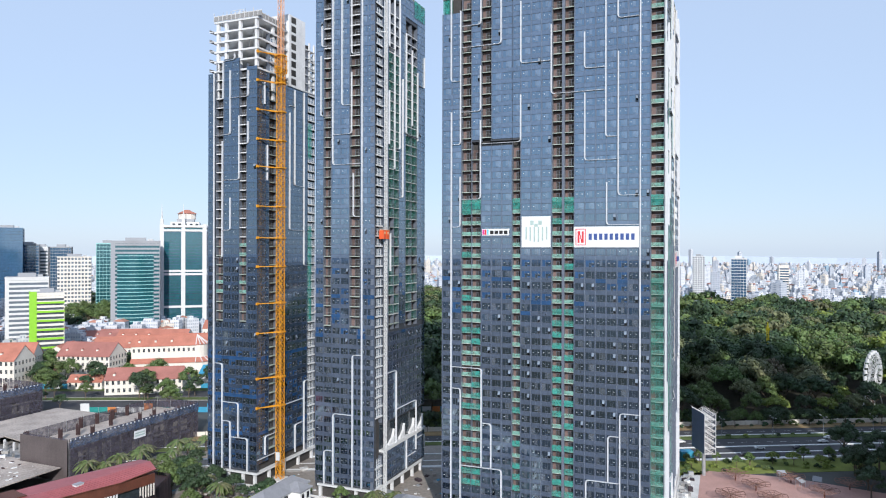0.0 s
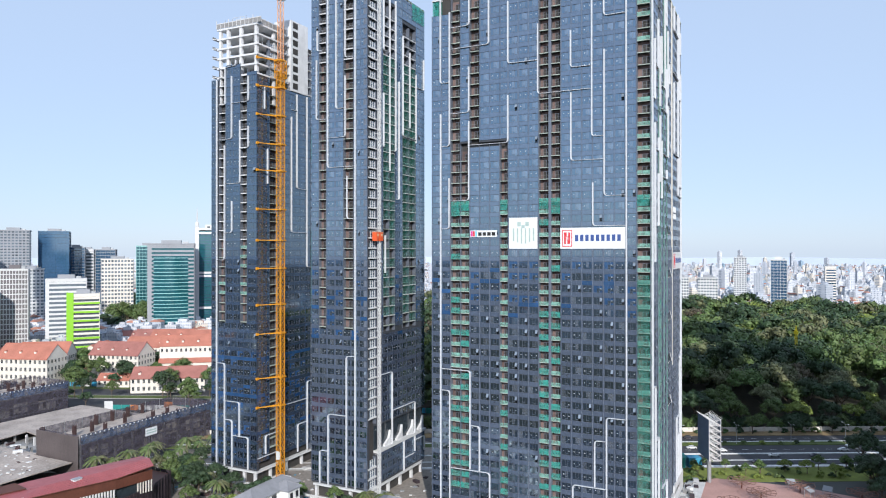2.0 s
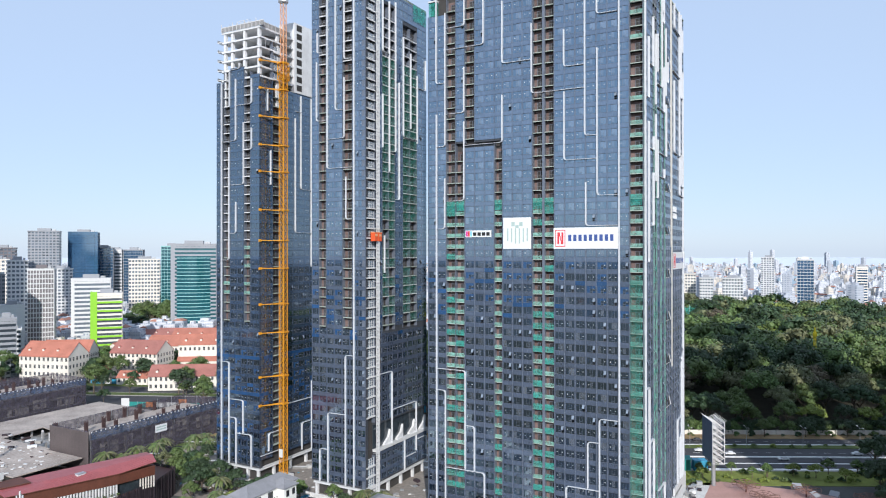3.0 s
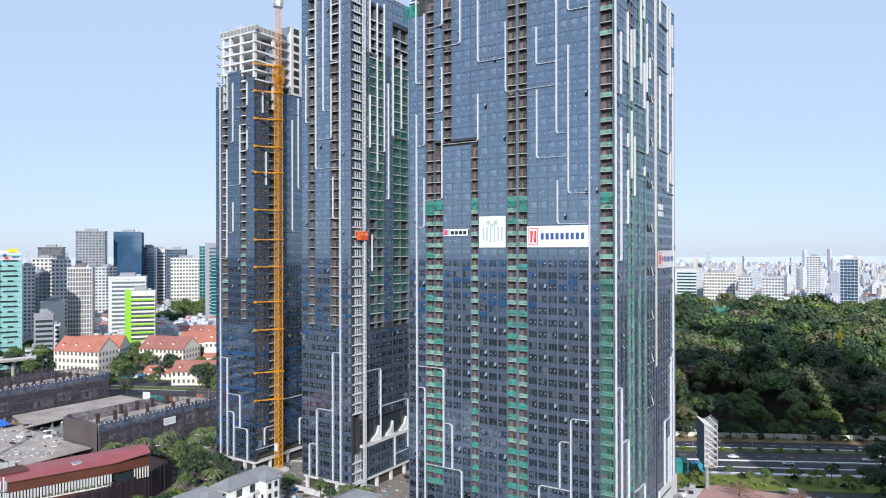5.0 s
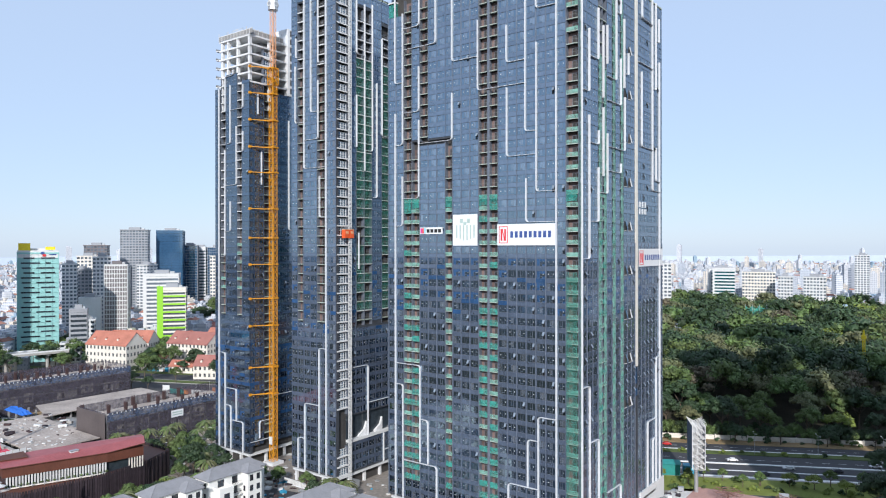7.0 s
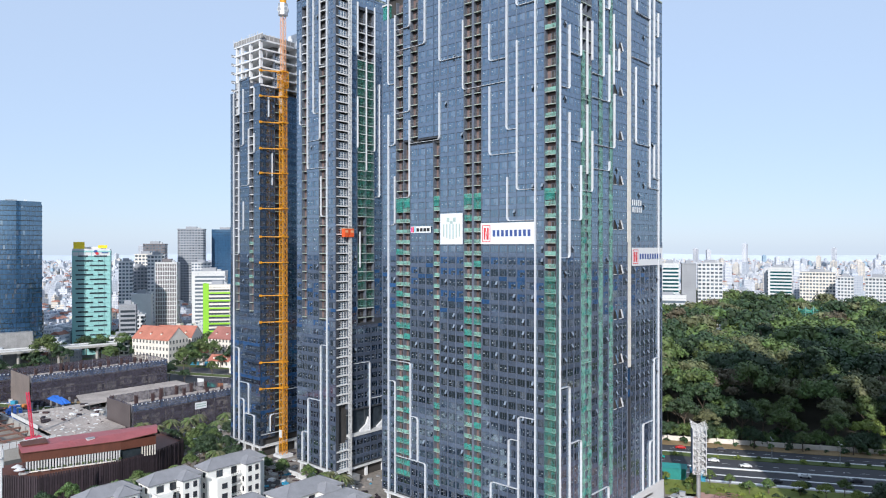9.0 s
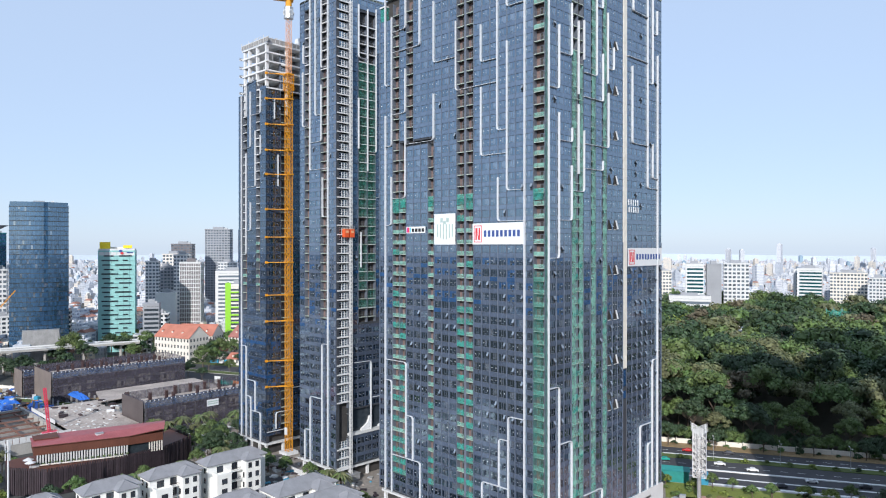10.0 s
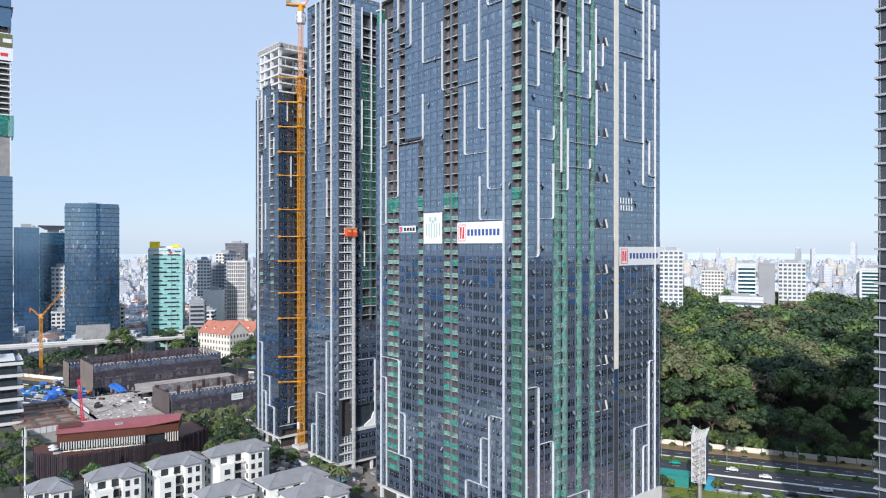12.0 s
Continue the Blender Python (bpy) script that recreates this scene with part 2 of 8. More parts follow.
M["mint_wall"] = mat("mint_cladding", (0.28, 0.52, 0.50), 0.5, vary=0.12, scale=0.05)
M["navy_glass"] = mat("navy_glass", (0.032, 0.078, 0.148), 0.08, ior=2.7, vary=0.35, scale=0.05, fine=0.5, piece=0.6)
M["grey_wall"] = mat("grey_cladding", (0.30, 0.31, 0.33), 0.7, vary=0.15, scale=0.05)
M["brown_wall"] = mat("brown_grey_cladding", (0.16, 0.145, 0.15), 0.7, vary=0.15, scale=0.05)
M["window"] = mat("dark_window", (0.035, 0.045, 0.055), 0.12, ior=1.6, vary=0.4, piece=0.8)
# glass colour paled to imitate distance haze on the farther blocks
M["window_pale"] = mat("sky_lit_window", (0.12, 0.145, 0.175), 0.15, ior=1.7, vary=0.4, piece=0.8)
M["billboard"] = mat("blue_grey_billboard_sheet", (0.10, 0.13, 0.19), 0.6)
M["car_white"] = mat("white_car_paint", (0.75, 0.75, 0.75), 0.25, vary=0.03)
M["car_teal"] = mat("teal_car_paint", (0.02, 0.33, 0.27), 0.25, vary=0.03)
M["car_grey"] = mat("dark_grey_car_paint", (0.06, 0.06, 0.07), 0.25, vary=0.03)
M["car_red"] = mat("red_car_paint", (0.5, 0.03, 0.03), 0.25, vary=0.03)
M["tyre"] = mat("black_rubber", (0.02, 0.02, 0.02), 0.9)
M["far_white"] = far_mat("far_white_walls", (0.60, 0.61, 0.64))
M["far_grey"] = far_mat("far_grey_walls", (0.46, 0.485, 0.53))
M["far_cream"] = far_mat("far_cream_walls", (0.66, 0.60, 0.52))
M["far_blue"] = far_mat("far_blue_walls", (0.30, 0.42, 0.52))
M["far_roof"] = mat("far_red_roofs", (0.38, 0.19, 0.14), 0.85, vary=0.3, scale=0.03, piece=0.5)
M["city_floor"] = mat("city_ground", (0.075, 0.076, 0.072), 0.95, vary=0.35, scale=0.01, fine=0.1)


# ---- tools ----
class Geo:
    """Collects boxes and faces, each with a material, for one mesh."""

    def __init__(self):
        self.v, self.f, self.m, self.keys = [], [], [], []

    def slot(self, key):
        if key not in self.keys:
            self.keys.append(key)
        return self.keys.index(key)

    def face(self, pts, key):
        k = len(self.v)
        self.v += [tuple(p) for p in pts]
        self.f.append(tuple(range(k, k + len(pts))))
        self.m.append(self.slot(key))
        return self

    def solid(self, verts, faces, key):
        k, s = len(self.v), self.slot(key)
        self.v += [tuple(p) for p in verts]
        self.f += [tuple(i + k for i in f) for f in faces]
        self.m += [s] * len(faces)
        return self

    def box(self, x0, x1, y0, y1, z0, z1, key, at=None):
        vs = [(x, y, z) for z in (z0, z1) for x, y in ((x0, y0), (x1, y0), (x1, y1), (x0, y1))]
        if at is not None:
            vs = [tuple(at @ Vector(p)) for p in vs]
        return self.solid(vs, ((3, 2, 1, 0), (4, 5, 6, 7), (0, 1, 5, 4), (1, 2, 6, 5), (2, 3, 7, 6), (3, 0, 4, 7)), key)

    def prism(self, pts, z0, z1, key, top=None):
        n = len(pts)
        vs = [(x, y, z0) for x, y in pts] + [(x, y, z1) for x, y in pts]
        fs = [(i, (i + 1) % n, n + (i + 1) % n, n + i) for i in range(n)] + [tuple(reversed(range(n)))]
        self.solid(vs, fs, key)
        return self.face([(x, y, z1) for x, y in pts], top or key)

    def bar(self, a, b, r, key, sides=4, r2=None):
        a, b = Vector(a), Vector(b)
        d = (b - a).normalized()
        side = d.cross(Vector((0, 0, 1)) if abs(d.z) < 0.9 else Vector((1, 0, 0))).normalized()
        top = d.cross(side)
        vs = []
        for p, rr in ((a, r), (b, r if r2 is None else r2)):
            for i in range(sides):
                w = 2 * math.pi * (i + 0.5) / sides
                vs.append(p + (side * math.cos(w) + top * math.sin(w)) * rr)
        fs = [(i, (i + 1) % sides, sides + (i + 1) % sides, sides + i) for i in range(sides)]
        fs += [tuple(reversed(range(sides))), tuple(range(sides, 2 * sides))]
        return self.solid(vs, fs, key)

    def relief(self, xs, zs, cell):
        """One connected sheet stepped in depth: cell(i, j) gives a depth and a material for each field of the grid."""
        seen = {}

        def at(x, d, z):
            if (x, d, z) not in seen:
                seen[x, d, z] = len(self.v)
                self.v.append((x, d, z))
            return seen[x, d, z]

        nx, nz = len(xs) - 1, len(zs) - 1
        c = [[cell(i, j) for j in range(nz)] for i in range(nx)]

        def add(ids, key):
            self.f.append(tuple(ids))
            self.m.append(self.slot(key))

        for i in range(nx):
            for j in range(nz):
                d, key = c[i][j]
                a, b, lo, hi = xs[i], xs[i + 1], zs[j], zs[j + 1]
                add((at(a, d, lo), at(b, d, lo), at(b, d, hi), at(a, d, hi)), key)
                if i + 1 < nx and c[i + 1][j][0] != d:
                    e, k2 = c[i + 1][j]
                    ids = (at(b, d, lo), at(b, e, lo), at(b, e, hi), at(b, d, hi))
                    add(ids, key if d < e else k2)
                if j + 1 < nz and c[i][j + 1][0] != d:
                    e, k2 = c[i][j + 1]
                    ids = (at(a, d, hi), at(b, d, hi), at(b, e, hi), at(a, e, hi))
                    add(ids, key if d < e else k2)
        return self

    def mesh(self, name, smooth=False):
        me = bpy.data.meshes.new(name)
        me.from_pydata(self.v, [], self.f)
        for k in self.keys:
            me.materials.append(M[k])
        me.polygons.foreach_set("material_index", self.m)
        if smooth:
            me.polygons.foreach_set("use_smooth", [True] * len(self.f))
        me.update()
        return me


def thing(name, label, category, m=None, group="", kind=""):
    ob = tagged(new(name), label, category, group, kind)
    ob.empty_display_size = 0.5
    if m is not None:
        ob.matrix_basis = m
    return ob


def part(name, geo, parent, label="", m=None, kind="", smooth=False):
    ob = new(name, geo if isinstance(geo, bpy.types.Mesh) else geo.mesh(name, smooth))
    ob.parent = parent
    if m is not None:
        ob.matrix_basis = m
    return tagged(ob, label, kind=kind)


def whole(name, geo, label, category, m=None, group="", kind="", smooth=False):
    ob = new(name, geo if isinstance(geo, bpy.types.Mesh) else geo.mesh(name, smooth))
    if m is not None:
        ob.matrix_basis = m
    return tagged(ob, label, category, group, kind)


def joined(name, mesh, spots):
    n = len(mesh.vertices)
    co = np.empty(n * 3)
    mesh.vertices.foreach_get("co", co)
    co = np.c_[co.reshape(n, 3), np.ones(n)]
    faces = [tuple(p.vertices) for p in mesh.polygons]
    index = [p.material_index for p in mesh.polygons]
    vs = np.concatenate([(co @ np.array(m).T)[:, :3] for m in spots])
    fs = [tuple(i + k * n for i in f) for k in range(len(spots)) for f in faces]
    me = bpy.data.meshes.new(name)
    me.from_pydata(vs.tolist(), [], fs)
    for mm in mesh.materials:
        me.materials.append(mm)
    me.polygons.foreach_set("material_index", index * len(spots))
    me.update()
    return me


def pieces(name, mesh, spots, parent, near, label="", most=300, subs=()):
    """Puts a piece at every pose: those nearest to a stretch of the plan as parts, the rest joined into one. subs: (name, mesh) of its own parts."""
    order = sorted(spots, key=lambda m: (m.translation - near).length)
    for m in order[:most]:
        ob = part(name, mesh, parent, label, m)
        for n, sub in subs:
            part(n, sub, ob)
    rest = order[most:]
    if rest:
        part(name + "_rest", joined(name + "_rest", mesh, rest), parent, kind="stuff")
        for n, sub in subs:
            part(n + "_rest", joined(n + "_rest", sub, rest), parent, kind="stuff")


def tube(path, half, depth, key):
    """A box-section trim swept along a path in the plane of a face, with rounded elbows."""
    pts = []
    for i, p in enumerate(path):
        p = Vector((p[0], p[1]))
        if 0 < i < len(path) - 1:
            a, b = Vector(path[i - 1]), Vector(path[i + 1])
            da, db = (a - p).normalized(), (b - p).normalized()
            r = min(1.1, (a - p).length * 0.5, (b - p).length * 0.5)
            for k in range(6):
                w = k / 5
                pts.append((p + da * r) * (1 - w) ** 2 + p * 2 * w * (1 - w) + (p + db * r) * w ** 2)
        else:
            pts.append(p)
    g = Geo()
    rings = []
    def section(h):
        return ((-h, 0.0), (-h, depth * 0.85), (-h * 0.7, depth), (h * 0.7, depth), (h, depth * 0.85), (h, 0.0))

    for i, p in enumerate(pts):
        a, b = pts[max(0, i - 1)], pts[min(len(pts) - 1, i + 1)]
        d = (b - a).normalized()
        s = Vector((d.y, -d.x))
        rings.append([(p.x + s.x * o, -e, p.y + s.y * o) for o, e in section(half * (0.38 + 0.62 * abs(d.y)))])
    n = 6
    vs = [q for r in rings for q in r]
    fs = [(i * n + j, i * n + (j + 1) % n, (i + 1) * n + (j + 1) % n, (i + 1) * n + j) for i in range(len(rings) - 1) for j in range(n)]
    fs += [tuple(range(n)), tuple(reversed(range((len(rings) - 1) * n, len(rings) * n)))]
    return g.solid(vs, fs, key)

# ---- the three towers ----
RISE, FOOT = 3.62, 5.2          # storey height, underside of the cladding
FRONT = 216.8                   # the plane of the three fronts
EYE_STRETCH = Vector((-20, 190, 90))


def floor_z(k):
    return FOOT + RISE * k


def unit_window(kind):
    """A window one unit wide between two piers: three lights, glazing stickers on some, the middle one with a lower vent."""
    xs = (0.004, 0.08, 0.09, 0.225, 0.29, 0.40, 0.412, 0.64, 0.652, 0.72, 0.785, 0.91, 0.92, 0.996)
    zs = (0.0, 0.06, 0.5, 0.57, 1.15, 1.36, 2.14, 2.2)
    dots = {"plain": (4, 10), "half": (10,), "curtain": (4,), "film": (10,)}.get(kind, ())

    def cell(i, j):
        if i in (0, 12):
            return 0.0, "spandrel"
        if i in (1, 11) or j in (0, 6):
            return 0.04, "frame" if j != 6 else "backing"
        if i in (5, 7):
            return 0.06, "frame"
        light = 0 if i < 5 else 1 if i == 6 else 2
        if j == 4 and i + 0 in (3, 9) and i + 1 in dots:
            return 0.1, "sticker"
        if j == 2:
            return (0.07, "frame") if light == 1 else (0.11, "pane")
        if j == 1 and light == 1:
            return 0.11, "pane"
        if kind == "ajar" and light == 2:
            return 0.2, "inner"
        if kind == "film" and (light == 0 or j in (1, 5)):
            return 0.09, "film"
        if kind == "half" and light == 0:
            return 0.11, "pane_b"
        return 0.11, "pane_b" if (kind == "curtain" and light == 1) or (kind == "drawn" and light) else "pane"

    return Geo().relief(xs, zs, cell).mesh("window_" + kind)


def unit_sash():
    a, b = 0.67, 0.89
    return Geo().solid([(a, 0.1, 2.1), (b, 0.1, 2.1), (b, -0.5, 1.05), (a, -0.5, 1.05), (a, 0.13, 2.14), (b, 0.13, 2.14), (b, -0.46, 1.02), (a, -0.46, 1.02)],
                       ((0, 3, 2, 1), (4, 5, 6, 7), (3, 7, 6, 2), (0, 4, 7, 3), (1, 2, 6, 5), (0, 1, 5, 4)), "sash").mesh("sash")


def unit_spandrel(key):
    return Geo().relief((0.0, 0.005, 0.496, 0.504, 0.995, 1.0), (0.0, 0.03, 1.38, 1.41),
                        lambda i, j: (0.08, "backing") if i in (0, 4) or j in (0, 2) else (0.02, "mullion") if i == 2 else (0.0, key)).mesh("spandrel_" + key)


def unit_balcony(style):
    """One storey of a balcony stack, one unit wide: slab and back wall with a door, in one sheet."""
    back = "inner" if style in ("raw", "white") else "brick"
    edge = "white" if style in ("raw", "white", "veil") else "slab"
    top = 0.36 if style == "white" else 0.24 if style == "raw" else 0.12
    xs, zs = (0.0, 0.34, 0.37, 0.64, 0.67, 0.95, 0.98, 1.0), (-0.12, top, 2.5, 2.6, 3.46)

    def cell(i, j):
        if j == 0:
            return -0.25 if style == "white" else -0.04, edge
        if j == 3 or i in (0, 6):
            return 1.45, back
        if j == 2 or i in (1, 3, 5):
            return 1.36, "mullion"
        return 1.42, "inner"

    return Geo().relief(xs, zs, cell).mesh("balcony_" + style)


def unit_rail(style):
    if style == "white":
        return Geo().relief((0.04, 0.08, 0.27, 0.31, 0.49, 0.53, 0.71, 0.75, 0.93, 0.97), (0.3, 1.0, 1.1, 1.9, 2.0, 2.85, 2.97),
                            lambda i, j: (0.55, "white") if i % 2 == 0 or j % 2 else (0.66, "pane")).mesh("frame")
    key = "steel" if style == "raw" else "rail_dull" if style == "bare" else "rail"
    g = Geo()
    n = 7 if style in ("rail", "net") else 3
    vs, fs = [], []
    for i in range(n):
        x, wd, hi = i / (n - 1) * 0.985, 0.010, 1.2
        k = len(vs)
        vs += [(x, -0.02, 0.14), (x + wd, -0.02, 0.14), (x + wd, -0.02, hi - 0.07), (x, -0.02, hi - 0.07), (x, -0.02, hi), (x + wd, -0.02, hi)]
        fs += [(k, k + 1, k + 2, k + 3), (k + 3, k + 2, k + 5, k + 4)]
        if i:
            fs.append((k - 4, k + 3, k + 4, k - 1))
    deep = [(x, 0.03, z) for x, y, z in vs]
    m = len(vs)
    g.solid(vs + deep, fs + [tuple(reversed([q + m for q in f])) for f in fs] + [(m - 1, m - 2, 2 * m - 2, 2 * m - 1), (4, m - 1, 2 * m - 1, m + 4)], key)
    return g.mesh("rail_" + style)


def unit_net(style):
    """A net tied over the rail, bellied between its ties."""
    low, high = {"rail": (0.08, 1.2), "net": (-0.12, 1.8), "veil": (-0.1, 3.5)}[style]
    g, vs = Geo(), []
    for j in range(5):
        for i in range(6):
            vs.append((i / 5, (0.16 if style == "veil" else -0.07) - 0.09 * math.sin(math.pi * i / 5) * math.sin(math.pi * j / 4), low + (high - low) * j / 4 + 0.05 * math.sin(i * 2.3 + j)))
    g.solid(vs, [(j * 6 + i, j * 6 + i + 1, j * 6 + i + 7, j * 6 + i + 6) for j in range(4) for i in range(5)], {"rail": "net_pale", "net": "net", "veil": "net_veil"}[style])
    return g.mesh("net_" + style)


WINDOWS = {k: unit_window(k) for k in ("plain", "blank", "half", "curtain", "drawn", "film", "ajar")}
SPANDRELS = {k: unit_spandrel(k) for k in ("spandrel", "film")}
BALCONIES = {k: unit_balcony(k) for k in ("bare", "rail", "net", "veil", "raw", "white")}
RAILS = {k: [("window_frame" if k == "white" else "rail", unit_rail(k))] + ([("net", unit_net(k))] if k in ("rail", "net", "veil") else []) for k in BALCONIES}
SASH = unit_sash()


class Tower:
    def __init__(self, label, ox, oy, seed):
        self.ob = thing("tower", label, "building", Matrix.Translation((ox, oy, 0)), "towers under construction")
        self.o = Vector((ox, oy, 0))
        self.near = EYE_STRETCH - self.o
        self.rng = random.Random(seed)
        self.win = {k: [] for k in WINDOWS}
        self.span = {k: [] for k in SPANDRELS}
        self.balc = {k: [] for k in BALCONIES}
        self.walls = []
        self.films = []
        self.ajar = 0.03
        self.dark = False

    def side(self, which, plane):
        """Pose of a face, in which x runs along it, -y comes out of it and z is up."""
        if which == "front":
            return Matrix.Translation(Vector((0, plane, 0)) - self.o)
        return Matrix.Translation(Vector((plane, 0, 0)) - self.o) @ pose(0, 0, 0, 0, 0, 90)

    def back(self, *box):
        self.walls.append(Geo().box(*box))

    def glass(self, at, u0, u1, bays, z0, z1):
        """Cladding: storey by storey a row of spandrel panels and a row of windows on a wall 1.5 m deep."""
        self.back(u0, u1, 0.2, 1.6, z0, z1, "backing", at)
        w = (u1 - u0) / bays
        for k in range(-1, 60):
            z = floor_z(k)
            for i in range(bays):
                a = at @ Matrix.Translation((u0 + i * w, 0, z)) @ Matrix.Diagonal((w, 1, 1, 1))
                low = z - 0.66
                if z0 - 0.4 <= low and low + 1.42 <= z1 + 0.3:
                    key = "film" if any(p <= z <= q and (k % round(c) == 0 and self.rng.random() < 0.8 if c > 1 else self.rng.random() < c) for p, q, c in self.films) else "spandrel"
                    self.span[key].append(a @ Matrix.Translation((0, 0, -0.66)))
                if z0 - 0.2 <= z + 0.76 and z + 2.96 <= z1 + 0.5:
                    r = self.rng.random()
                    blue = 0.3 if any(p <= z <= q for p, q, c in self.films) else 0.0
                    key = "film" if self.rng.random() < blue else "ajar" if r < self.ajar * (3.5 if 35 < z < 86 else 0.5) and z > 20 else "curtain" if r < (0.45 if z > 100 else 0.32) else "drawn" if r < (0.8 if z > 100 else 0.42) else "half" if r < 0.54 else "blank" if r < 0.74 else "plain"
                    self.win[key].append(a @ Matrix.Translation((0, 0, 0.76)))

    def stack(self, at, u0, u1, z0, z1, style):
        """A recessed stack of balconies. style: a name, or a function of the height."""
        self.back(u0 - 0.12, u0, 0.05, 1.6, z0, z1, "mullion", at)
        self.back(u1, u1 + 0.12, 0.05, 1.6, z0, z1, "mullion", at)
        for k in range(60):
            z = floor_z(k)
            if z0 - 0.3 <= z and z + 3.3 <= z1 + 0.6:
                s = style if isinstance(style, str) else style(z, self.rng)
                self.balc[s].append(at @ Matrix.Translation((u0, 0, z)) @ Matrix.Diagonal((u1 - u0, 1, 1, 1)))

    def mullions(self, at, u0, u1, bays, z0, z1):
        """Slim upright caps over the joints of the piers."""
        for i in range(bays + 1):
            u, q = u0 + (u1 - u0) * i / bays, 0.05
            part("mullion_cap", Geo().box(u - q, u + q, -0.1 - q, 0.02, z0, z1, "mullion"), self.ob, m=at)

    def trim(self, at, *path):
        part("trim", tube(path, 0.2, 0.62, "trim"), self.ob, m=at @ Matrix.Translation((0, 0.02, 0)))

    def net(self, at, u0, u1, z0, z1, key, out=0.3):
        """A hung net, tied at each storey, that bellies out between."""
        g, rows, cols = Geo(), int((z1 - z0) / 1.2), 5
        vs = []
        for j in range(rows + 1):
            z = z0 + (z1 - z0) * j / rows
            for i in range(cols + 1):
                u = u0 + (u1 - u0) * i / cols
                d = out * (0.4 + 0.6 * abs(math.sin(math.pi * (z - FOOT) / RISE)) * math.sin(math.pi * (i + 0.3) / (cols + 0.6)))
                d += 0.12 * noise.noise(Vector((u * 0.8, z * 0.5, u0)))
                edge = 0.06 * noise.noise(Vector((z * 0.7, u0, 3))) if i in (0, cols) else 0
                vs.append((u + edge, -d - 0.06, z))
        fs = [(j * (cols + 1) + i, j * (cols + 1) + i + 1, (j + 1) * (cols + 1) + i + 1, (j + 1) * (cols + 1) + i) for j in range(rows) for i in range(cols)]
        g.solid(vs, fs, key)
        part("safety_net", g, self.ob, "green safety net hung down the facade", at, smooth=True)

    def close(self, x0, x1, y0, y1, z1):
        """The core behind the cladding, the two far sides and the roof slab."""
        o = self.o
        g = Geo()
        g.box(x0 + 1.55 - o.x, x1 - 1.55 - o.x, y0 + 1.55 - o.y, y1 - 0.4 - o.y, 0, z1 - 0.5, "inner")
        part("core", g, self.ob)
        g = Geo()
        g.box(x0 - o.x, x0 + 0.3 - o.x, y0 + 1.7 - o.y, y1 - o.y, FOOT, z1, "spandrel")
        g.box(x0 + 0.3 - o.x, x1 - 1.7 - o.x, y1 - 0.3 - o.y, y1 - o.y, FOOT, z1, "spandrel")
        for k in range(int((z1 - FOOT) / RISE)):
            z = floor_z(k) + 0.8
            g.box(x0 - 0.05 - o.x, x0 - o.x, y0 + 2.5 - o.y, y1 - 1 - o.y, z, z + 2.1, "pane")
            g.box(x0 + 1 - o.x, x1 - 2 - o.x, y1 - o.y, y1 + 0.05 - o.y, z, z + 2.1, "pane")
        part("far_wall", g, self.ob)

    def clad(self, me):
        """The same unit, for this tower's glass."""
        if not self.dark:
            return me
        me = me.copy()
        for i, m in enumerate(me.materials):
            if m in (M["spandrel"], M["pane"], M["pane_b"]):
                me.materials[i] = M["spandrel_dark"] if m == M["spandrel"] else M["pane_dark"]
        return me

    def finish(self):
        for k, geo in enumerate(self.walls):
            part("backing_wall", geo, self.ob)
        for k, n in (("plain", 100), ("blank", 30), ("half", 30), ("curtain", 70), ("drawn", 40), ("film", 20), ("ajar", 30)):
            pieces("window", self.clad(WINDOWS[k]), self.win[k], self.ob, self.near, {"ajar": "window with an open sash"}.get(k, ""), n, [("sash", SASH)] if k == "ajar" else ())
        pieces("spandrel_panel", self.clad(SPANDRELS["spandrel"]), self.span["spandrel"], self.ob, self.near, "", 170)
        pieces("spandrel_panel", SPANDRELS["film"], self.span["film"], self.ob, self.near, "panel under blue protective film", 40)
        for k in BALCONIES:
            pieces("balcony", BALCONIES[k], self.balc[k], self.ob, self.near, {"net": "balcony behind green safety net", "white": "unfinished balcony with a white slab edge"}.get(k, ""), 40, RAILS[k])


def podium(tower, xs, ys, xr, depth, key="white"):
    """Open ground storey: columns, edge beam and pale back wall."""
    o = tower.o
    for x in xs:
        part("column", Geo().box(x - 0.5 - o.x, x + 0.5 - o.x, FRONT + 0.5 - o.y, FRONT + 1.5 - o.y, 0, 4.5, "concrete"), tower.ob)
    for y in ys:
        part("column", Geo().box(xr - 1.5 - o.x, xr - 0.5 - o.x, y - 0.5 - o.y, y + 0.5 - o.y, 0, 4.5, "concrete"), tower.ob)
    x0, x1, y1 = min(xs) - 0.6, xr, max(ys) + 1
    g = Geo()
    g.box(x0 - o.x, x1 + 0.5 - o.x, FRONT - 0.5 - o.y, FRONT + 1.5 - o.y, 4.4, 5.0, key)
    g.box(x1 - 1.5 - o.x, x1 + 0.5 - o.x, FRONT + 1.5 - o.y, y1 - o.y, 4.4, 5.0, key)
    part("edge_beam", g, tower.ob)


# -- the broad tower with the banners --
def netted(z, rng):
    if z > 108:
        return "bare"
    if z > 78:
        return "rail" if rng.random() < 0.85 else "net"
    return "net" if rng.random() < (0.3 if z > 55 else 0.58) else "rail"


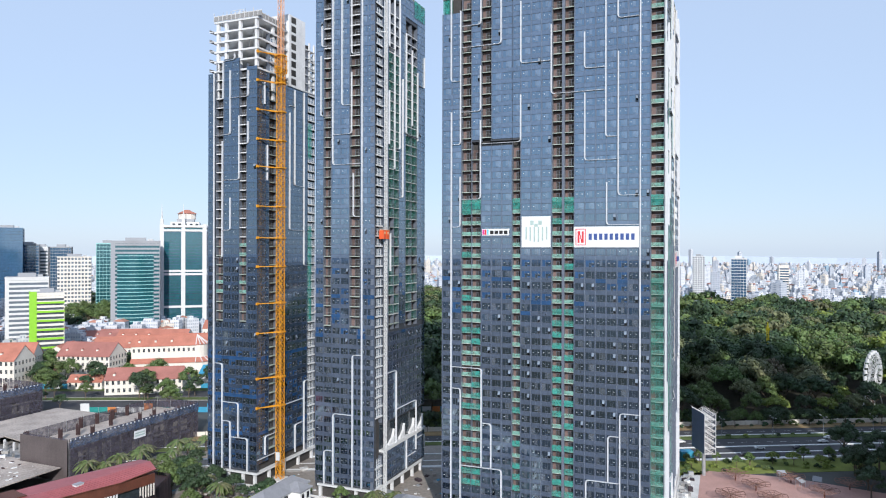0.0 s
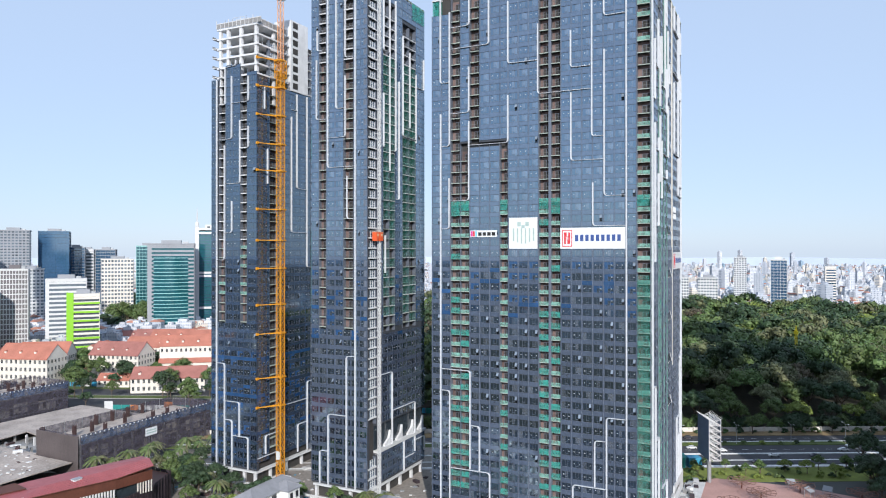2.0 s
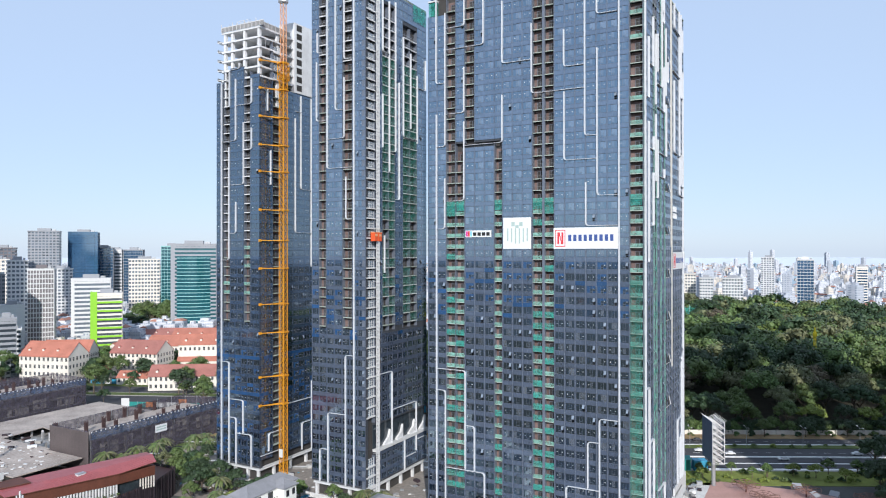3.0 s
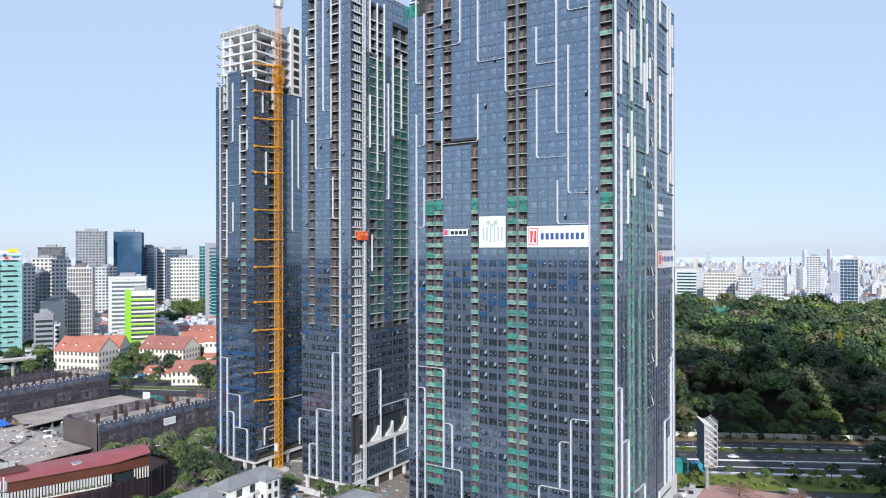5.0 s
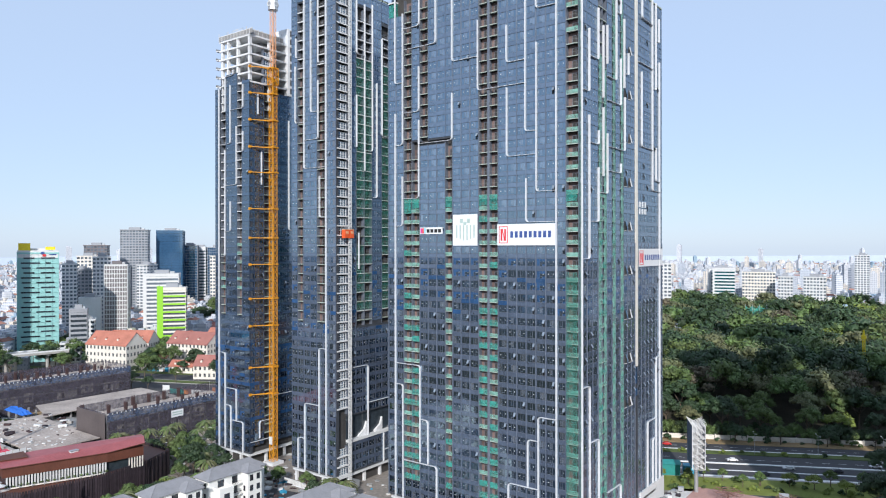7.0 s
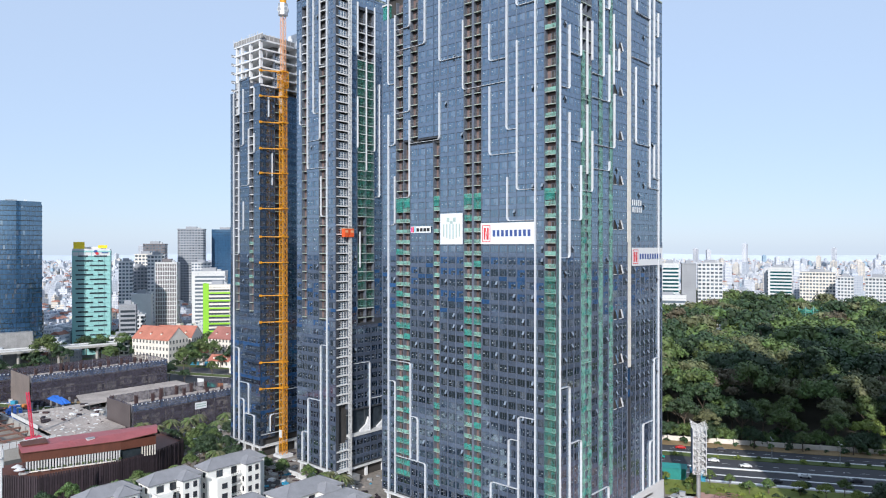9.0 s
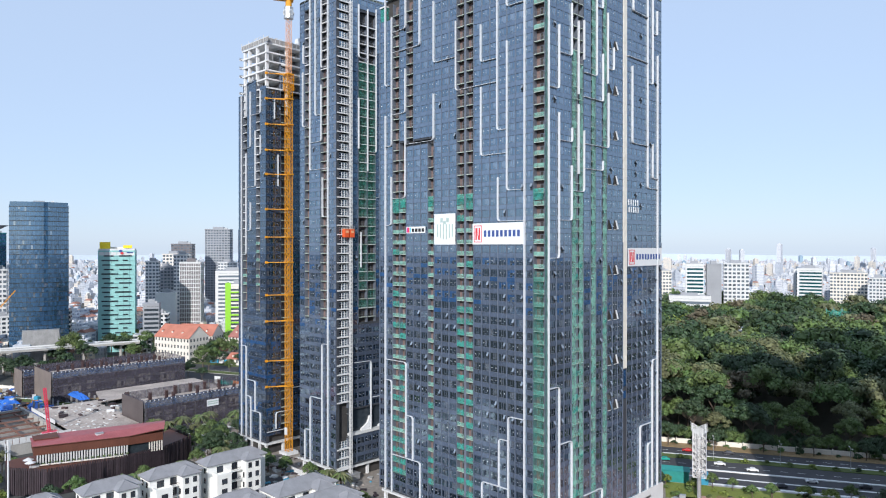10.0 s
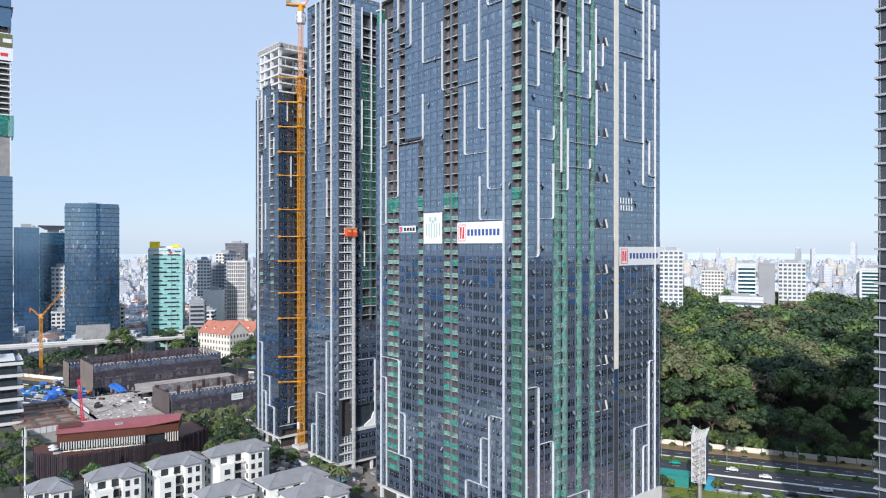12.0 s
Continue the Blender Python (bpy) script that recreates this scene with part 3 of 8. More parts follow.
CX0, CX1, CY1, CTOP = -89.2, -16.9, 286.4, 179.0
broad = Tower("broad glass apartment tower with green nets and white trims", (CX0 + CX1) / 2, FRONT, 3)
broad.films = [(70, 88, 0.12), (80, 84, 0.3)]
broad.ajar = 0.06
cf, cr = broad.side("front", FRONT), broad.side("right", CX1)
broad.glass(cf, -89.2, -82.2, 2, FOOT, 171.0)
broad.stack(cf, -82.0, -78.8, 12, 176, netted)
broad.glass(cf, -78.6, -75.3, 1, 127, CTOP)
broad.stack(cf, -78.5, -75.4, 12, 126.4, netted)
broad.stack(cf, -75.1, -71.8, 127, 176, netted)
broad.glass(cf, -75.2, -64.5, 3, FOOT, 126.5)
broad.glass(cf, -71.6, -64.5, 2, 127, CTOP)
broad.stack(cf, -64.3, -61.8, 12, 126, netted)
broad.glass(cf, -64.4, -61.7, 1, 127, CTOP)
broad.glass(cf, -61.6, -51.3, 3, FOOT, CTOP)
broad.stack(cf, -51.1, -48.1, 12, CTOP, netted)
broad.back(-48.0, -47.3, 0.0, 1.6, 12, CTOP, "mullion", cf)
broad.stack(cf, -47.2, -44.3, 12, CTOP, netted)
broad.glass(cf, -44.1, -20.9, 7, FOOT, CTOP)
broad.stack(cf, -20.7, -17.05, 12, CTOP, lambda z, rng: "bare" if z > 120 and rng.random() < 0.5 else "rail")
broad.net(cr, 216.85, 218.3, 12, CTOP, "net_veil", 0.1)
for u0, u1 in ((-82.2, -75.3), (-64.5, -61.7), (-51.3, -44.2), (-20.9, -17.0)):
    broad.glass(cf, u0, u1, 2 if u1 - u0 > 5 else 1, FOOT, 12)
broad.glass(cr, 218.7, 230.2, 3, FOOT, CTOP)
broad.stack(cr, 230.4, 233.5, 16, CTOP, netted)
broad.stack(cr, 233.8, 236.5, 16, CTOP, netted)
broad.glass(cr, 236.7, 240.6, 1, FOOT, CTOP)
broad.stack(cr, 240.8, 243.4, 16, CTOP, netted)
broad.glass(cr, 243.6, 247.2, 1, FOOT, CTOP)
broad.stack(cr, 247.4, 249.9, 16, CTOP, netted)
broad.ajar = 0.13
broad.glass(cr, 250.1, 259.9, 3, FOOT, CTOP)
broad.glass(cr, 262.4, 286.4, 7, FOOT, CTOP)
for u0, u1 in ((230.2, 236.6), (240.6, 243.6), (247.2, 250.1)):
    broad.glass(cr, u0, u1, 2 if u1 - u0 > 5 else 1, FOOT, 16)
broad.back(216.9, 218.6, 0.05, 1.6, FOOT, 12, "spandrel", cr)
part("service_shaft", Geo().box(260.0, 262.3, -0.15, 1.5, 51, CTOP, "cream", cr), broad.ob, "cream strip of unclad service shaft")
part("service_shaft", Geo().box(260.0, 262.3, 0.3, 1.5, FOOT, 51, "backing", cr), broad.ob)
for z0, z1 in ((45.0, 50.5), (41, 43.5)):
    part("protective_film", Geo().box(260.2, 262.1, 0.1, 0.3, z0, z1, "film", cr), broad.ob, "blue protective film")
broad.net(cr, 230.4, 232.6, 10, 150, "net_pale", 0.15)
broad.net(cr, 234.2, 236.2, 8, 146, "net_pale", 0.15)
broad.net(cr, 241.0, 243.2, 9, 178, "net_pale", 0.15)
broad.net(cr, 247.6, 249.6, 12, 178, "net_pale", 0.15)
broad.net(cf, -20.8, -17.2, 10, 84, "net_veil", 0.4)
broad.net(cf, -20.8, -17.2, 104.5, 107.8, "net", 0.25)
for u0, u1 in ((-82.0, -78.8), (-78.5, -75.4), (-64.3, -61.8), (-51.1, -48.1), (-47.2, -44.3)):
    broad.net(cf, u0, u1, 104.4, 107.7, "net", 0.2)
for u in (251.5, 255.2):
    for k in range(9):
        z = 155 - 14.48 * k
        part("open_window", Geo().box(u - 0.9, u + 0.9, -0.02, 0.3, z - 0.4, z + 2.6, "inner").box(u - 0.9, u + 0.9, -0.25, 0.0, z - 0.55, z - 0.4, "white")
             .solid([(u - 0.1, -0.06, z + 2.5), (u + 0.75, -0.06, z + 2.5), (u + 0.85, -0.75, z - 0.3), (u - 0.1 if u > 253 else u + 0.5, -0.75, z - 0.3), (u - 0.1, -0.02, z + 2.5), (u + 0.75, -0.02, z + 2.5), (u + 0.85, -0.7, z - 0.3), (u - 0.1 if u > 253 else u + 0.5, -0.7, z - 0.3)],
                    ((0, 3, 2, 1), (4, 5, 6, 7), (3, 7, 6, 2), (0, 4, 7, 3), (1, 2, 6, 5), (0, 1, 5, 4)), "white" if u > 253 else "pane"), broad.ob, "open refuge window with a white sill", cr)
for u0, u1, bays in ((218.7, 230.2, 3), (236.7, 240.6, 1), (243.6, 247.2, 1), (250.1, 259.9, 3), (262.4, 286.4, 7)):
    broad.mullions(cr, u0, u1, bays, FOOT, 92.6)
for u0, u1, bays, z0 in ((-89.2, -82.2, 2, FOOT), (-75.2, -64.5, 3, FOOT), (-61.6, -51.3, 3, FOOT), (-44.1, -20.9, 7, FOOT)):
    broad.mullions(cf, u0, u1, bays, z0, 126 if u0 == -75.2 else 171 if u0 < -80 else CTOP)
# white trims on the front
T = lambda *p: broad.trim(cf, *p)
T((-85.9, CTOP), (-85.9, 147.8), (-82.6, 147.8))
T((-85.8, 137.4), (-85.8, FOOT))
T((-82.5, 171.5), (-82.5, 126.4), (-85.5, 126.4))
T((-82.6, 115.6), (-82.6, 98.6), (-85.5, 98.6))
T((-75.3, CTOP), (-75.3, 166.1), (-82.0, 166.1))
T((-68.3, CTOP), (-68.3, 158.9), (-82.0, 158.9))
T((-75.4, 152.3), (-75.4, 137.2), (-82.0, 137.2))
T((-75.4, 134.2), (-75.4, 107.9), (-82.0, 107.9))
T((-61.6, 141.5), (-61.6, 126.2), (-75.1, 126.2))
T((-61.6, 171.9), (-61.6, 151.7), (-51.8, 151.7))
T((-51.5, 163.1), (-51.5, 140.9), (-34.7, 140.9))
T((-40.9, 159.5), (-40.9, 148.0), (-34.7, 148.0))
T((-34.3, CTOP), (-34.3, 126.2), (-30.9, 126.2))
T((-40.8, 140.3), (-40.8, 119.1), (-30.9, 119.1))
T((-30.6, CTOP), (-30.6, 162.6), (-24.3, 162.6))
T((-30.5, 152.4), (-30.5, 107.9), (-24.2, 107.9))
T((-34.0, 112.0), (-34.0, 98.8), (-24.2, 98.8))
T((-23.9, CTOP), (-23.9, FOOT))
T((-85.5, 51.4), (-75.0, 51.4), (-75.0, 18.8))
T((-85.5, 44.2), (-82.4, 44.2), (-82.4, FOOT))
T((-74.7, 33.3), (-71.6, 33.3), (-71.6, 18.8))
T((-82.1, 18.5), (-68.0, 18.5), (-68.0, FOOT))
T((-24.2, 40.6), (-29.9, 40.6), (-29.9, FOOT))
T((-30.2, 33.3), (-33.5, 33.3), (-33.5, 19.2))
T((-30.2, 18.9), (-40.3, 18.9), (-40.3, FOOT))
# white trims on the side
T = lambda *p: broad.trim(cr, *p)
T((218.4, CTOP), (218.4, FOOT))
T((223.5, 155.7), (223.5, 137.0), (218.7, 137.0))
T((223.5, 130.2), (223.5, 87.8), (218.7, 87.8))
T((230.0, 163.5), (230.0, 147.8), (223.8, 147.8))
T((230.0, 115.3), (230.0, 98.9), (223.8, 98.9))
T((230.2, 126.5), (230.2, 122.2), (223.8, 122.2))
T((233.6, 159.1), (233.6, 137.0))
T((233.6, 134.0), (233.6, 113.0))
T((243.7, CTOP), (243.7, 144.2), (236.7, 144.2))
T((247.3, 151.9), (247.3, 136.8), (236.7, 136.8))
T((250.6, 140.1), (250.6, 122.5), (237.0, 122.5))
T((253.8, 155.2), (253.8, 147.8), (250.2, 147.8))
T((236.6, 126.4), (236.6, 107.8), (231.0, 107.8))
T((247.3, 118.1), (247.3, 115.0), (237.0, 115.0))
T((250.2, 165.5), (250.2, 143.0))
T((236.6, 160.0), (236.6, 148.0))
T((247.3, CTOP), (247.3, 166.0), (244.0, 166.0))
T((265.6, 151.5), (265.6, 125.8), (275.7, 125.8))
T((275.7, 154.4), (262.6, 154.4))
T((275.7, 170.1), (266.2, 170.1), (266.2, CTOP))
T((279.6, CTOP), (279.6, 147.6), (276.3, 147.6))
T((282.8, 174.0), (282.8, 165.3), (279.9, 165.3))
T((283.1, 158.4), (283.1, FOOT + 2))
T((276.0, CTOP), (276.0, 111.3), (282.8, 111.3))
T((279.6, 126.9), (279.6, 114.9), (282.8, 114.9))
T((218.7, 50.3), (223.6, 50.3), (223.6, FOOT))
T((223.9, 33.4), (230.0, 33.4), (230.0, FOOT))
T((236.5, 15.2), (246.8, 15.2), (246.8, FOOT))
T((282.8, 51.7), (279.4, 51.7), (279.4, 7.3))
T((279.1, 30.1), (270.9, 30.1), (270.9, 7.3))
T((279.1, 23.1), (276.1, 23.1), (276.1, 7.3))
broad.close(CX0, CX1, FRONT, CY1, CTOP)
ow = broad.o
g = Geo()
g.box(-86.5 - ow.x, CX1 + 0.1 - ow.x, FRONT - 0.1 - ow.y, CY1 - ow.y, CTOP - 0.5, CTOP, "slab")
g.box(-84 - ow.x, CX1 - 3 - ow.x, FRONT + 3 - ow.y, CY1 - 3 - ow.y, CTOP, CTOP + 2.2, "net")
part("roof", g, broad.ob, "roof edge wrapped in green net")
part("corner_bay", Geo().box(-89.1 - ow.x, -86.0 - ow.x, 0.3, 3, 171, 176, "net").box(-89.2 - ow.x, -85.9 - ow.x, -0.1, 3, 176, 176.5, "white"), broad.ob)
podium(broad, range(-87, -18, 10), range(227, 286, 10), CX1, 69)
part("base_wall", Geo().box(CX1 - 0.2 - ow.x, CX1 + 0.5 - ow.x, 264 - ow.y, 287 - ow.y, 0, 7.2, "white"), broad.ob, "white wall at the foot")
broad.finish()


def banner(name, label, at, u0, u1, z0, z1, marks):
    ob = thing(name, label, "banner", at)
    part("sheet", Geo().box(u0, u1, -0.32, -0.26, z0, z1, "sign_white"), ob)
    for a, b, c, d, key in marks:
        w, h = u1 - u0, z1 - z0
        part("mark", Geo().box(u0 + a * w, u0 + b * w, -0.36, -0.325, z0 + c * h, z0 + d * h, key), ob)
    return ob


front_wall, side_wall = Matrix.Translation((0, FRONT, 0)), Matrix.Translation((CX1, 0, 0)) @ pose(0, 0, 0, 0, 0, 90)


def word(u0, count, step, wide, low, high, key):
    """Plain bars that stand for the letters of a brand name."""
    return [(u0 + i * step, u0 + i * step + wide, low, high, key) for i in range(count)]


emblem = [(0.03, 0.042, 0.1, 0.9, "sign_red"), (0.178, 0.19, 0.1, 0.9, "sign_red"), (0.042, 0.178, 0.865, 0.9, "sign_red"), (0.042, 0.178, 0.1, 0.135, "sign_red"),
          (0.062, 0.092, 0.22, 0.78, "sign_red"), (0.128, 0.158, 0.22, 0.78, "sign_red"), (0.092, 0.104, 0.58, 0.78, "sign_red"), (0.104, 0.116, 0.4, 0.6, "sign_red"), (0.116, 0.128, 0.22, 0.42, "sign_red")]
banner("wide_banner", "wide white builder's banner with red emblem and navy bars", front_wall, -44.2, -24.2, 91.8, 98.3, emblem + word(0.235, 9, 0.081, 0.05, 0.36, 0.66, "sign_blue"))
banner("side_banner", "wide white builder's banner with red emblem and navy bars", side_wall, 262.6, 286.2, 84.6, 90.7, emblem + word(0.235, 9, 0.081, 0.05, 0.36, 0.66, "sign_blue"))
banner("square_banner", "square white banner with a pale line emblem", front_wall, -61.2, -51.6, 91.8, 101.8,
       [(0.14 + 0.14 * i, 0.19 + 0.14 * i, 0.15 + 0.04 * abs(i - 2.5), 0.66, "sign_grey") for i in range(6)] + [(0.3, 0.42, 0.72, 0.86, "sign_grey"), (0.58, 0.7, 0.72, 0.86, "sign_grey"), (0.44, 0.56, 0.66, 0.76, "sign_grey")])
banner("small_banner", "small white banner with coloured squares and a dark bar", front_wall, -74.8, -65.4, 95.7, 97.9,
       [(0.02, 0.09, 0.1, 0.9, "sign_pink"), (0.1, 0.17, 0.1, 0.9, "sign_red"), (0.19, 0.25, 0.1, 0.9, "sign_cyan")] + word(0.30, 4, 0.17, 0.13, 0.2, 0.72, "tyre"))
g = Geo()
for i in range(5):
    g.box(263.2 + i * 1.5, 263.5 + i * 1.5, -0.3, -0.1, 104.9, 106.8, "sign_white")
    g.box(263.4 + i * 1.5, 263.8 + i * 1.5 - 0.15 * (i % 2), -0.3, -0.1, 102.6, 104.4, "sign_white")
whole("wall_lettering", g, "white bars of half-fitted lettering on the glass", "sign", side_wall)

# -- the middle tower with the hoist --
BX0, BX1, BY1, BTOP = -139.8, -115.2, 260.8, 191.0
middle = Tower("slender glass tower with a hoist and open balconies", (BX0 + BX1) / 2, FRONT, 5)
middle.films = [(58, 82, 0.22)]
bf, br = middle.side("front", FRONT), middle.side("right", BX1)
raw_or_net = lambda z, rng: "raw" if z > 164 else "veil" if z > 100 or rng.random() < 0.6 else "bare"
half_open = lambda z, rng: "raw" if z > 158 else "bare"
middle.glass(bf, -139.8, -136.4, 1, 62, BTOP)
middle.stack(bf, -136.2, -133.2, 62, 186, half_open)
middle.glass(bf, -133.0, -125.5, 2, 62, BTOP)
middle.stack(bf, -125.3, -121.2, 62, BTOP, half_open)
middle.glass(bf, -121.0, -115.3, 2, 62, BTOP)
middle.glass(bf, -139.8, -115.3, 7, FOOT, 62)
middle.stack(br, 217.0, 222.8, 28, 189, "white")
middle.stack(br, 217.0, 222.8, FOOT, 16, "white")
middle.glass(br, 223.4, 227.6, 1, 27, BTOP)
middle.stack(br, 227.9, 232.1, 61, 184, raw_or_net)
middle.stack(br, 232.4, 236.5, 61, 184, raw_or_net)
middle.glass(br, 236.7, 242.2, 2, 61, BTOP)
middle.stack(br, 242.5, 247.6, 61, 180, raw_or_net)
middle.stack(br, 247.9, 253.0, 61, 180, raw_or_net)
middle.glass(br, 253.2, 260.8, 2, 61, BTOP)
middle.glass(br, 227.6, 236.6, 2, 184.5, BTOP)
middle.glass(br, 242.3, 253.1, 3, 180.5, BTOP)
middle.glass(bf, -136.3, -133.1, 1, 186.5, BTOP)
middle.net(br, 250, 260, 184, 190.6, "net", 0.3)
middle.glass(br, 227.6, 260.8, 9, 27, 61)
middle.glass(br, 223.4, 260.8, 10, FOOT, 17)
T = lambda *p: middle.trim(bf, *p)
T((-136.9, 172.9), (-136.9, 165.3), (-135.0, 165.3))
T((-137.3, 162.0), (-137.3, 139.8), (-133.4, 139.8))
T((-128.5, BTOP), (-128.5, 143.2), (-124.7, 143.2))
T((-124.5, BTOP), (-124.5, 161.5), (-121.4, 161.5))
T((-124.5, 154.9), (-124.5, 132.7), (-132.0, 132.7))
T((-132.3, BTOP), (-132.3, 121.8), (-120.6, 121.8))
T((-123.7, 118.4), (-123.7, 102.8), (-121.2, 102.8))
T((-120.2, BTOP), (-120.2, FOOT))
T((-120.5, 53.0), (-124.0, 53.0), (-124.0, FOOT))
T((-124.3, 31.2), (-132.0, 31.2), (-132.0, FOOT))
T((-132.3, 17.5), (-135.8, 17.5), (-135.8, FOOT))
T = lambda *p: middle.trim(br, *p)
T((227.7, 187), (227.7, 166.0), (232.0, 166.0))
T((227.7, 150.0), (227.7, 130.0))
T((232.2, 186), (232.2, 121.3))
T((236.6, 187), (236.6, 129.2), (232.5, 129.2))
T((239.2, 156.6), (239.2, 111.0), (236.8, 111.0))
T((242.3, 175.1), (242.3, 136.0), (252.6, 136.0))
T((252.9, 162.2), (252.9, 134.8))
T((259.6, 170), (259.6, 157.4), (252.9, 157.4))
T((247.8, 170), (247.8, 140))
T((228.8, 97), (228.8, 83.0))
T((225.6, 45.4), (233.9, 45.4), (233.9, 18))
T((234.4, 30.6), (251.9, 30.6), (251.9, 10.7))
T((252, 15.0), (260.0, 15.0), (260.0, 9.0))
T((243.0, 17.0), (243.0, FOOT))
T((243.3, 10.0), (251.6, 10.0))
middle.close(BX0, BX1, FRONT, BY1, BTOP - 1)
mw = middle.o
part("roof", Geo().box(BX0 - mw.x, BX1 - mw.x, 0, BY1 - mw.y, BTOP - 1, BTOP - 0.4, "slab"), middle.ob)
part("ledge", Geo().box(223.4, 260.8, -0.6, 1.6, 17.0, 18.0, "white", br), middle.ob, "white ledge above the base")
part("sky_lobby", Geo().box(223.4, 260.8, 1.2, 1.6, 18, 27, "window", br), middle.ob)
for y in (229.5, 238.5, 247.5, 256.0):
    g = Geo()
    g.solid([(y, 0.3, 18), (y + 4.4, 0.3, 18), (y + 4.4, 0.3, 23.2), (y, 1.2, 18), (y + 4.4, 1.2, 18), (y + 4.4, 1.2, 23.2), (y, 0.3, 18.5), (y, 1.2, 18.5), (y + 3.2, 0.3, 20.5), (y + 3.2, 1.2, 20.5)],
            ((0, 1, 2, 8, 6), (3, 7, 9, 5, 4), (6, 8, 9, 7), (8, 2, 5, 9), (1, 4, 5, 2), (0, 6, 7, 3)), "concrete")
    part("raking_wall", g, middle.ob, "white raking wall of the open storey", br)
podium(middle, (-138, -130, -123, -116.5), (224, 233, 242, 251, 259), BX1, 44)
middle.finish()

# -- the end tower, still rising --
AX0, AX1, AY1 = -189.6, -166.0, 257.0
rising = Tower("unfinished tower, dark glass below, bare concrete storeys above", (AX0 + AX1) / 2, FRONT, 7)
rising.dark = True
rising.films = [(8, 52, 4), (25, 52, 0.12)]
af, ar = rising.side("front", FRONT), rising.side("right", AX1)
unfinished = lambda z, rng: "raw" if z > 95 else "bare" if rng.random() < 0.6 else "rail"
rising.glass(af, -189.6, -186.1, 1, FOOT, 160)
rising.stack(af, -185.5, -182.2, 62, 165, unfinished)
rising.glass(af, -182.0, -174.5, 2, 62, 165.5)
rising.stack(af, -174.2, -171.1, 62, 163, unfinished)
rising.glass(af, -170.9, -166.1, 1, 62, 161.5)
rising.glass(af, -186.1, -166.1, 6, FOOT, 62)
rising.glass(ar, 217.0, 224.2, 3, 8, 160)
rising.stack(ar, 224.4, 229.3, 12, 158, "bare")
rising.stack(ar, 224.4, 229.3, 158.5, 176, "white")
rising.glass(ar, 229.5, 251.0, 6, 8, 158)
rising.stack(ar, 251.3, 256.8, FOOT, 176, "white")
rising.net(ar, 251.0, 254.0, 60, 101, "net", 0.4)
rising.net(ar, 251.0, 254.0, 130, 145, "net", 0.4)
T = lambda *p: rising.trim(af, *p)
T((-182.1, 150), (-182.1, 164.6), (-176.6, 164.8), (-176.6, 167))
T((-178.7, 160.8), (-178.7, 135.8), (-186.0, 135.8))
T((-178.5, 150.0), (-170.1, 150.0), (-170.1, 160))
T((-170.1, 140.3), (-170.1, 131.7), (-174.2, 131.7))
T((-174.4, 142.8), (-174.4, 118.0), (-181.8, 118.0))
T((-178.6, 111.1), (-178.6, 98.4), (-182.2, 98.4))
T((-182.4, 133.4), (-182.4, 87.6), (-186.5, 87.6))
T((-186.5, 160), (-186.5, FOOT))
T((-186.2, 46.2), (-182.3, 46.2), (-182.3, FOOT))
T((-182.0, 31.3), (-174.6, 31.3), (-174.6, 18.1))
T((-182.0, 23.9), (-178.4, 23.9), (-178.4, FOOT))
T((-178.1, 17.9), (-170.2, 17.9), (-170.2, FOOT))
T = lambda *p: rising.trim(ar, *p)
T((241.3, 157.2), (241.3, 117.5), (248.0, 117.5))
T((237.7, 150.2), (241.2, 150.2))
T((237.7, 147.2), (237.7, 99.0), (248.0, 99.0))
T((248.1, 157.5), (248.1, 84.2), (252, 84.2))
T((221.7, 10.9), (221.7, 18.0), (229.7, 18.0))
T((217.1, 10.0), (229.0, 10.0), (229.0, 7))
T((248.4, FOOT), (248.4, 35.0), (256.4, 35.0))
T((229.6, 27.8), (248.2, 27.8))
T((241.9, 6.5), (241.9, 17.9), (248.3, 17.9))
T((221.0, 156), (221.0, 147.5))
T((222.8, 132), (222.8, 118))
rising.close(AX0 + 3.4, AX1, FRONT, AY1, 160)
aw = rising.o
podium(rising, (-188, -180, -173, -167.5), (226, 236, 246, 256), AX1, 40)
for k in range(6):
    z = 161.0 + 3.9 * k
    g = Geo()
    g.box(-187 - aw.x, AX1 - aw.x, 0.3, 20, z - 0.16, z + 0.16, "concrete")
    g.box(-187 - aw.x, AX1 - aw.x, 0.3, 0.75, z - 0.55, z - 0.16, "concrete")
    g.box(AX1 - 0.45 - aw.x, AX1 - aw.x, 0.75, 20, z - 0.5, z - 0.16, "concrete")
    part("floor_slab", g, rising.ob, "bare concrete floor slab")
for x in (-185.6, -181.6, -174.9, -167.2):
    for y in (218.0, 228.0):
        part("column", Geo().box(x - 0.55 - aw.x, x + 0.55 - aw.x, y - 0.6 - aw.y, y + 0.6 - aw.y, 150, 180.5, "concrete"), rising.ob, "bare concrete column")
g = Geo().box(-184 - aw.x, -172 - aw.x, 10.5, 19, 160, 181, "concrete_dark")
part("inner_core", g, rising.ob)
g = Geo()
g.box(-174 - aw.x, AX1 + 0.6 - aw.x, 20, 31.5, 158, 187.5, "concrete")
for k in range(8):
    z = 158.5 + 3.62 * k
    g.box(AX1 + 0.55 - aw.x, AX1 + 0.68 - aw.x, 21.4, 24.6, z + 0.5, z + 3.0, "inner")
part("lift_core", g, rising.ob, "pale concrete lift core")
